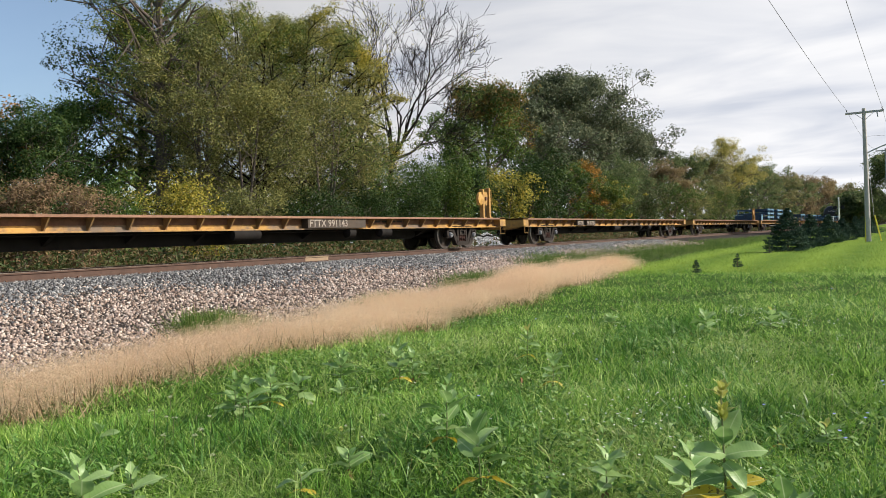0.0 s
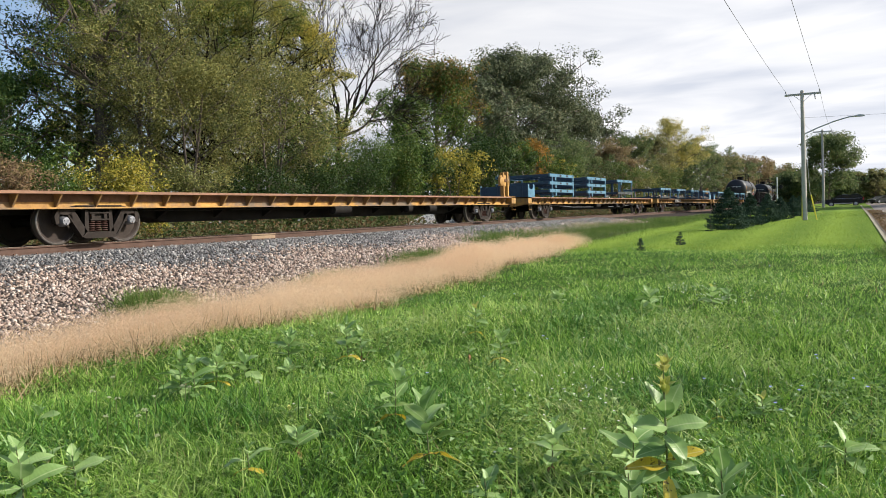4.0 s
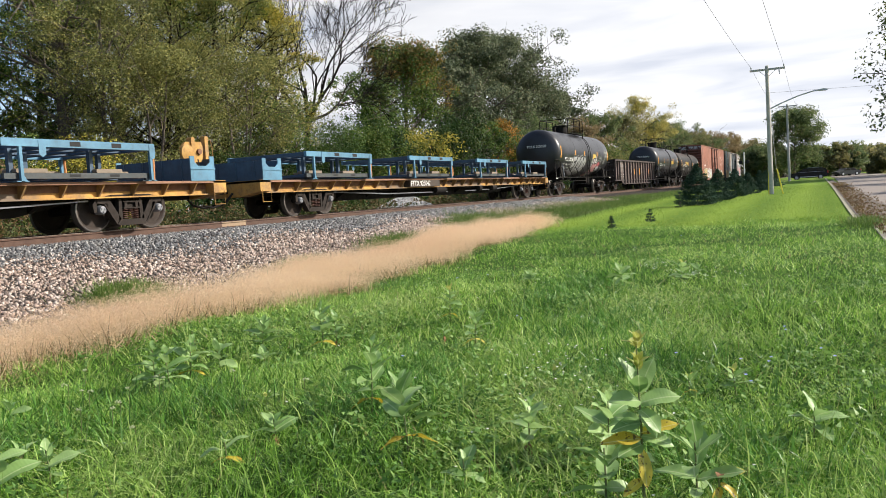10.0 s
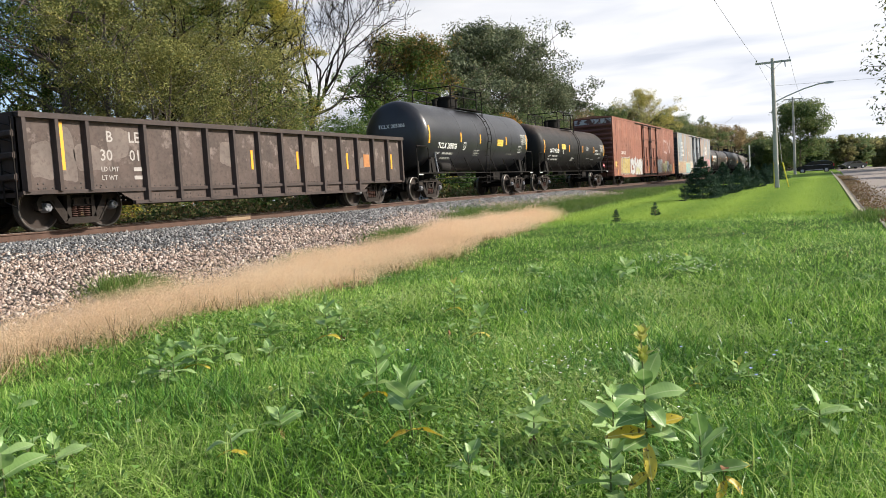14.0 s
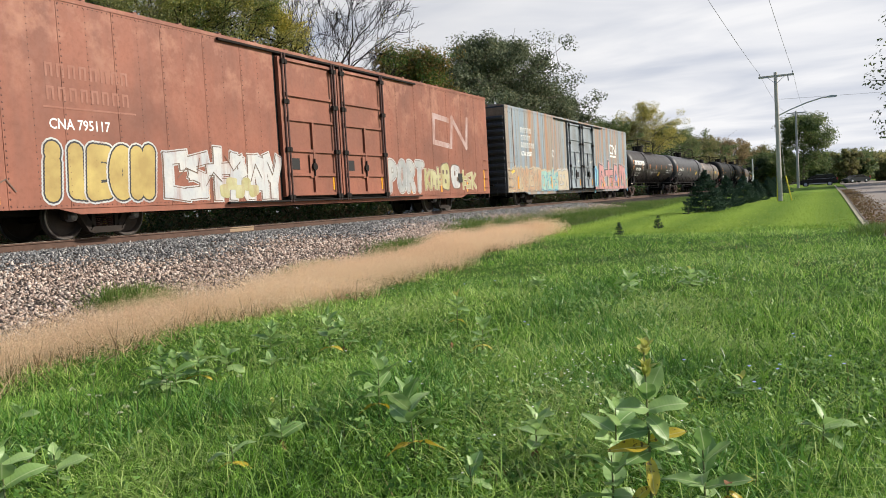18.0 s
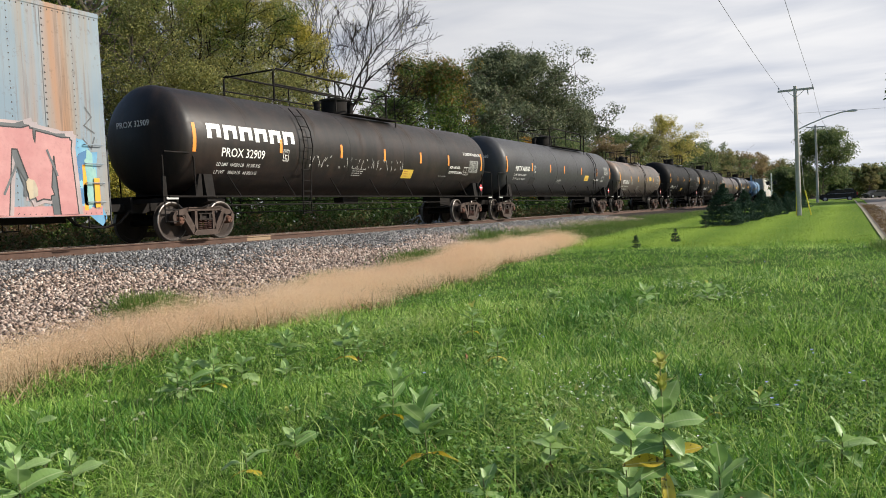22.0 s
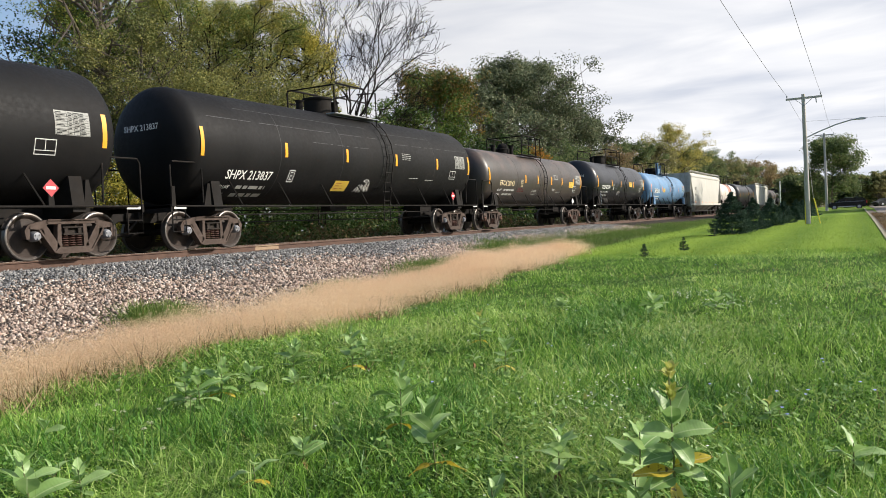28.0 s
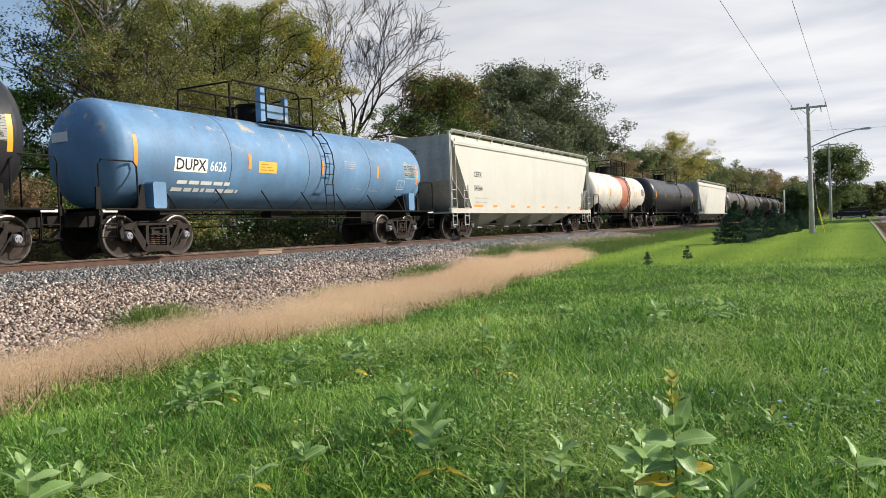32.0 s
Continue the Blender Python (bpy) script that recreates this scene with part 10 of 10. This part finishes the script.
for k, (cx, cz) in enumerate(((250.9, 0.95), (251.2, 1.15), (251.5, 0.92), (251.8, 1.12), (252.1, 0.94))):
    blob(RED, "graffiti_fill", o + cx, cz, 0.42, 0.36, 24 + k, GP["lime"], -RY, 0.0165 + 0.0006 * k, 0.15, 14)
for k, pts in enumerate((((249.2, 1.3), (249.5, 1.55), (249.9, 1.42), (250.0, 1.8)), ((250.2, 1.1), (250.5, 1.45), (250.8, 1.2)), ((251.0, 1.9), (251.3, 1.5), (251.6, 1.75)), ((252.0, 1.2), (252.25, 1.7), (252.5, 1.3)), ((252.8, 1.75), (253.0, 1.4), (253.2, 1.85)), ((243.6, 1.9), (243.9, 1.7), (244.1, 1.95), (244.4, 1.6), (244.0, 1.4), (243.7, 1.6)), ((243.7, 1.2), (244.1, 1.05), (244.5, 1.25), (244.7, 1.0)))):
    stroke(RED, "graffiti_line", [(o + a, b) for a, b in pts], 0.028, GP["brown"], -RY, 0.019)
fat_forms(RED, "PORT", o + 259.8, o + 262.7, 0.9, 1.9, ((GP["white"], 0.20), (GP["brown"], 0.155), (GP["silver"], 0.135)), flat)
block_forms(RED, blocks("knt"), o + 262.8, o + 264.3, 0.95, 1.62, ((GP["cream"], 0.24, 0.0, 0.0), (GP["brown"], 0.19, 0.0, 0.0), (GP["lime"], 0.15, 0.0, 0.0)), flat)
for cx, key, sd in ((264.75, "lime", 24), (265.8, "white", 25)):
    blob(RED, "graffiti_edge", o + cx, 1.42, 0.98, 1.15, sd, GP["brown"], -RY, 0.004, 0.1)
    blob(RED, "graffiti_fill", o + cx, 1.42, 0.88, 1.05, sd, GP[key], -RY, 0.007, 0.1)
block_forms(RED, blocks("tsk"), o + 266.3, o + 268.0, 0.92, 1.55, ((GP["cream"], 0.20, 0.0, 0.0), (GP["lime"], 0.13, 0.0, 0.0)), flat)
for k, (a, b) in enumerate(((264.55, 1.6), (264.9, 1.6), (264.75, 1.2), (265.7, 1.55), (265.95, 1.3))):
    blob(RED, "graffiti_line", o + a, b, 0.16, 0.2, 90 + k, GP["brown"], -RY, 0.010, 0.1)
part("worn_line", Build().box(o + 245.5, o + 248.0, y - 0.006, y - 0.003, 2.78, 2.82), GP["ghost"], RED)
for pts in (((265.3, 3.85), (263.95, 3.95), (263.85, 2.85), (265.5, 2.72), (265.7, 3.95), (267.1, 2.75), (267.3, 4.0)),):
    stroke(RED, "worn_emblem", [(o + a, b) for a, b in pts], 0.22, GP["emblem"], y, 0.005)
part("dark_sign", Build().box(o + 266.05, o + 266.45, y - 0.03, y - 0.016, 1.15, 1.55), MAT["blackplate"], RED)
part("notice_plate", Build().box(o + 243.55, o + 243.95, y - 0.01, y - 0.002, 1.3, 1.75), MAT["notice"], RED)

part("scraped_band", Build().box(-RL - 0.012, -RL - 0.002, -1.45, 1.45, 4.72, 5.1), MAT["scraped"], RED, "pale scraped band across the end")

# blue box car
o, y = cxl(GTW, 0), -GY
for z, w, s in ((3.82, 1.25, 31), (3.42, 1.15, 32), (3.02, 1.55, 33)):
    part("stencil_bar", slim_bars(o + 274.25, z, w * 1.35, {31: 5, 32: 5, 33: 7}[s], y, 0.27), MAT["pale"], GTW)
lettering(GTW, "GTW 305885", 0.33, o + 274.2, 2.58, MAT["white"], y=y - 0.006, stretch=0.9)
stroke(GTW, "emblem", [(o + a, b) for a, b in ((293.95, 3.85), (293.2, 3.88), (293.17, 3.32), (294.0, 3.28), (294.08, 3.86), (294.85, 3.28), (294.95, 3.9))], 0.11, MAT["white"], y, 0.006)
part("stencil_bar", bars(o + 293.1, 3.0, 2.2, 1, lambda a, b: y, 0.13, 0.4, 34), MAT["white"], GTW)
flat = lambda a, b: -GY
wild_piece(GTW, o + 272.2, o + 277.3, 0.64, 1.95, 42, GP["sand"], GP["cream"], GP["slate"], y, 0.004)
wild_piece(GTW, o + 280.0, o + 282.4, 0.64, 2.0, 44, GP["cream"], GP["sand"], GP["slate"], y, 0.006)
wild_piece(GTW, o + 277.0, o + 280.3, 0.64, 1.85, 43, GP["teal"], GP["cream"], GP["deepblue"], y, 0.008)
block_forms(GTW, blocks("yraekn"), o + 273.1, o + 277.2, 0.78, 1.85, ((GP["cream"], 0.30, -0.02, 0.03), (GP["slate"], 0.22, 0.0, 0.0), (GP["sand"], 0.17, 0.0, 0.0)), flat, 0.014, 0.05)
block_forms(GTW, blocks("ks"), o + 272.1, o + 273.1, 0.78, 1.6, ((GP["cream"], 0.24, 0.0, 0.0), (GP["slate"], 0.15, 0.0, 0.0), (GP["sand"], 0.11, 0.0, 0.0)), flat, 0.014)
block_forms(GTW, blocks("crets"), o + 277.15, o + 280.2, 0.78, 1.72, ((GP["cream"], 0.34, -0.02, 0.03), (GP["deepblue"], 0.25, 0.02, -0.02), (GP["teal"], 0.20, 0.0, 0.0)), flat, 0.018, 0.06)
block_forms(GTW, blocks("esn"), o + 280.3, o + 282.35, 0.78, 1.8, ((GP["white"], 0.40, -0.02, 0.03), (GP["slate"], 0.30, 0.0, 0.0), (GP["cream"], 0.25, 0.0, 0.0)), flat, 0.016)
for cx in (289.1, 297.85):
    for k, (dz, w, h, key) in enumerate(((0.0, 1.15, 1.6, "paleblue"), (0.25, 0.45, 0.8, "deepblue"), (-0.35, 0.5, 0.5, "deepblue"), (-0.05, 0.3, 1.1, "teal"))):
        blob(GTW, "sprayed_ground", o + cx + 0.1 * (k - 1), 1.4 + dz, w, h, int(cx) + k, GP[key], y, 0.003 + 0.0015 * k, 0.3)
block_forms(GTW, blocks("rtan"), o + 289.5, o + 297.6, 0.86, 2.22, ((GP["palepink"], 0.66, 0.0, 0.03), (GP["slate"], 0.50, -0.14, 0.05), (GP["black"], 0.47, 0.0, 0.0), (GP["pink"], 0.41, 0.0, 0.0)), flat, 0.010, 0.0, 0.05)
for k, pts in enumerate((((290.0, 1.5), (290.5, 1.75), (290.9, 1.4)), ((292.2, 1.3), (292.8, 1.55)), ((294.1, 1.35), (294.5, 1.9), (294.9, 1.35)), ((296.0, 1.1), (296.3, 1.7), (296.6, 1.2)), ((291.2, 2.1), (291.4, 1.7)), ((297.0, 2.0), (297.2, 1.5)))):
    stroke(GTW, "graffiti_line", [(o + a, b) for a, b in pts], 0.05, GP["slate"], y, 0.024)
for k, (cx, cz, key) in enumerate(((294.6, 1.45, "deepblue"), (294.65, 1.45, "paleblue"), (292.3, 1.15, "cream"), (296.6, 1.2, "cream"))):
    blob(GTW, "graffiti_accent", o + cx, cz, 0.36 - 0.1 * (k % 2), 0.62 - 0.25 * (k % 2), 830 + k, GP[key], y, 0.0255 + 0.001 * k, 0.3, 10)
part("sprayed_base", Build().box(o + 288.6, o + 298.3, y - 0.004, y - 0.001, 0.63, 0.84), GP["pink"], GTW)
for u in (273.45, 279.0, 282.5, 290.9, 293.2, 295.2, 298.1):
    part("reflective_strip", Build().box(o + u, o + u + 0.14, y - 0.034, y - 0.030, 0.80, 1.45), MAT["safety"], GTW)
for k, pts in enumerate((((298.0, 3.0), (298.15, 2.8), (297.95, 2.6), (298.2, 2.45)), ((297.9, 2.3), (298.1, 2.1), (298.2, 2.35)), ((286.7, 1.9), (286.9, 2.1), (287.1, 1.85), (287.4, 2.1)), ((273.0, 2.35), (273.2, 2.6), (273.35, 2.35), (273.5, 2.6)))):
    stroke(GTW, "graffiti_line", [(o + a, b) for a, b in pts], 0.03, GP["slate"], y - (0.03 if k == 2 else 0.0), 0.008)
part("scraped_band", Build().box(-GL - 0.012, -GL - 0.002, -1.47, 1.47, 4.45, 5.0), MAT["endtan"], GTW, "tan weathered band across the top of the end")
part("stencil_bar", bars(-GL + 0.4, 4.75, 0.1, 1, lambda a, b: y, 0.05, 0.1, 3), MAT["blackplate"], GTW)
for u in (284.0, 286.85):
    part("door_stencil", bars(o + u + 0.55, 2.55, 0.9, 3, lambda a, b: y - 0.03, 0.035, 0.09, int(u)), MAT["pale"], GTW)
part("notice_plate", Build().box(o + 272.6, o + 273.4, y - 0.012, y - 0.004, 1.45, 1.8), MAT["notice"], GTW)
for u in (284.2, 287.0):
    part("dark_sign", Build().box(o + u - 0.35, o + u + 0.35, y - 0.075, y - 0.06, 1.35, 1.8), MAT["blackplate"], GTW)
ring = Build().lathe([(y - 0.008, 0.17), (y - 0.008, 0.20), (y - 0.001, 0.20)], 24, "y", (o + 279.6, 0, 2.85), False)
part("round_mark", ring, MAT["white"], GTW)

# long sooty tank car: block sign as plain bars
o = cxl(T4, 0)
for k in range(6):
    x = o + 301.75 + k * 0.63
    part("block_sign", patch(patch(patch(Build(), x, x + 0.17, 2.58, 2.98, T4S, 1, 3), x + 0.17, x + 0.52, 2.84, 2.98, T4S, 1, 1), x + 0.35, x + 0.52, 2.62, 2.84, T4S, 1, 2), MAT["white"], T4)
r4 = random.Random(44)
for k in range(17):
    a = 306.2 + 0.33 * k + (0.25 if k > 3 else 0.0)
    pts = [(a + r4.uniform(-0.02, 0.26), 2.02 + (0.30 if (j + k) % 2 else 0.0) + r4.uniform(-0.04, 0.05)) for j in range(4)]
    stroke(T4, "chalk_scrawl", [(o + a, b) for a, b in pts], 0.018, MAT["chalk"], T4S, 0.006)

# blue tank car: white name box, number, patches
o = cxl(T11, 0)
part("name_box", patch(Build(), o + 430.3, o + 431.42, 2.02, 2.38, T11S, 2, 4), MAT["white"], T11)
lettering(T11, "DUPX", 0.40, o + 430.34, 2.07, MAT["blackplate"], shape=lambda x, z: T11S(x, z) - 0.012, stretch=0.95)
lettering(T11, "6626", 0.36, o + 431.5, 2.08, MAT["white"], shape=lambda x, z: T11S(x, z) - 0.008, stretch=0.85)
part("name_box", Build().box(-7.36, -7.355, 0.05, 0.62, 2.72, 2.95), MAT["white"], T11)
part("stencil_bar", bars(o + 430.5, 1.72, 2.2, 1, T11S, 0.09, 0.2, 5), MAT["white"], T11)
part("stencil_bar", bars(o + 430.4, 1.54, 2.6, 1, T11S, 0.09, 0.2, 6), MAT["white"], T11)
part("pale_panel", patch(Build(), o + 441.4, o + 442.4, 2.25, 2.75, T11S, 2, 4), GP["paleblue"], T11)
for s in (-1, 1):
    part("blue_bracket", Build().box(s * 6.0 - 0.2, s * 6.0 + 0.2, -1.42, -1.1, 1.08, 1.72, 0.04), MAT["tankblue"], T11)
part("platform_post", Build().box(o + 434.25, o + 434.45, -0.75, -0.55, 3.7, 4.75, 0.03), MAT["tankblue"], T11, "tall blue valve post")
part("platform_post", Build().box(o + 435.35, o + 435.5, -0.75, -0.6, 3.7, 4.55, 0.03), MAT["tankblue"], T11, "tall blue valve post")
part("platform_panel", Build().box(o + 434.5, o + 435.3, -0.72, -0.68, 3.85, 4.3, 0.03), MAT["tankblue"], T11, "blue valve guard panel")


# ---- movement of the train ----
def motions():
    times = (0.0, 8.0, 16.0, 24.0, END)
    for ob, u, z in MOVERS:
        walk(ob, [(t, pose(u - SPEED * t, TRACK_Y, z)) for t in times])
    rate = SPEED / WHEEL_R
    for ws, x, car in SPINNERS:
        u = car.matrix_basis.translation.x + x
        if u > 505:
            continue
        f0, f1 = max(1, frame((u - 75) / SPEED)), min(frame(END), frame((u - 2) / SPEED))
        if f1 <= f0:
            continue
        rows = [(0.0, pose(x, 0, WHEEL_Z))] if f0 > 1 else []
        for k in range(f0, f1 + 1):
            rows.append(((k - 1) / FPS, pose(x, 0, WHEEL_Z, 0, math.degrees(-rate * (k - f0) / FPS) % 360, 0)))
        if f1 < frame(END):
            rows.append((END, rows[-1][1]))
        walk(ws, rows)


motions()
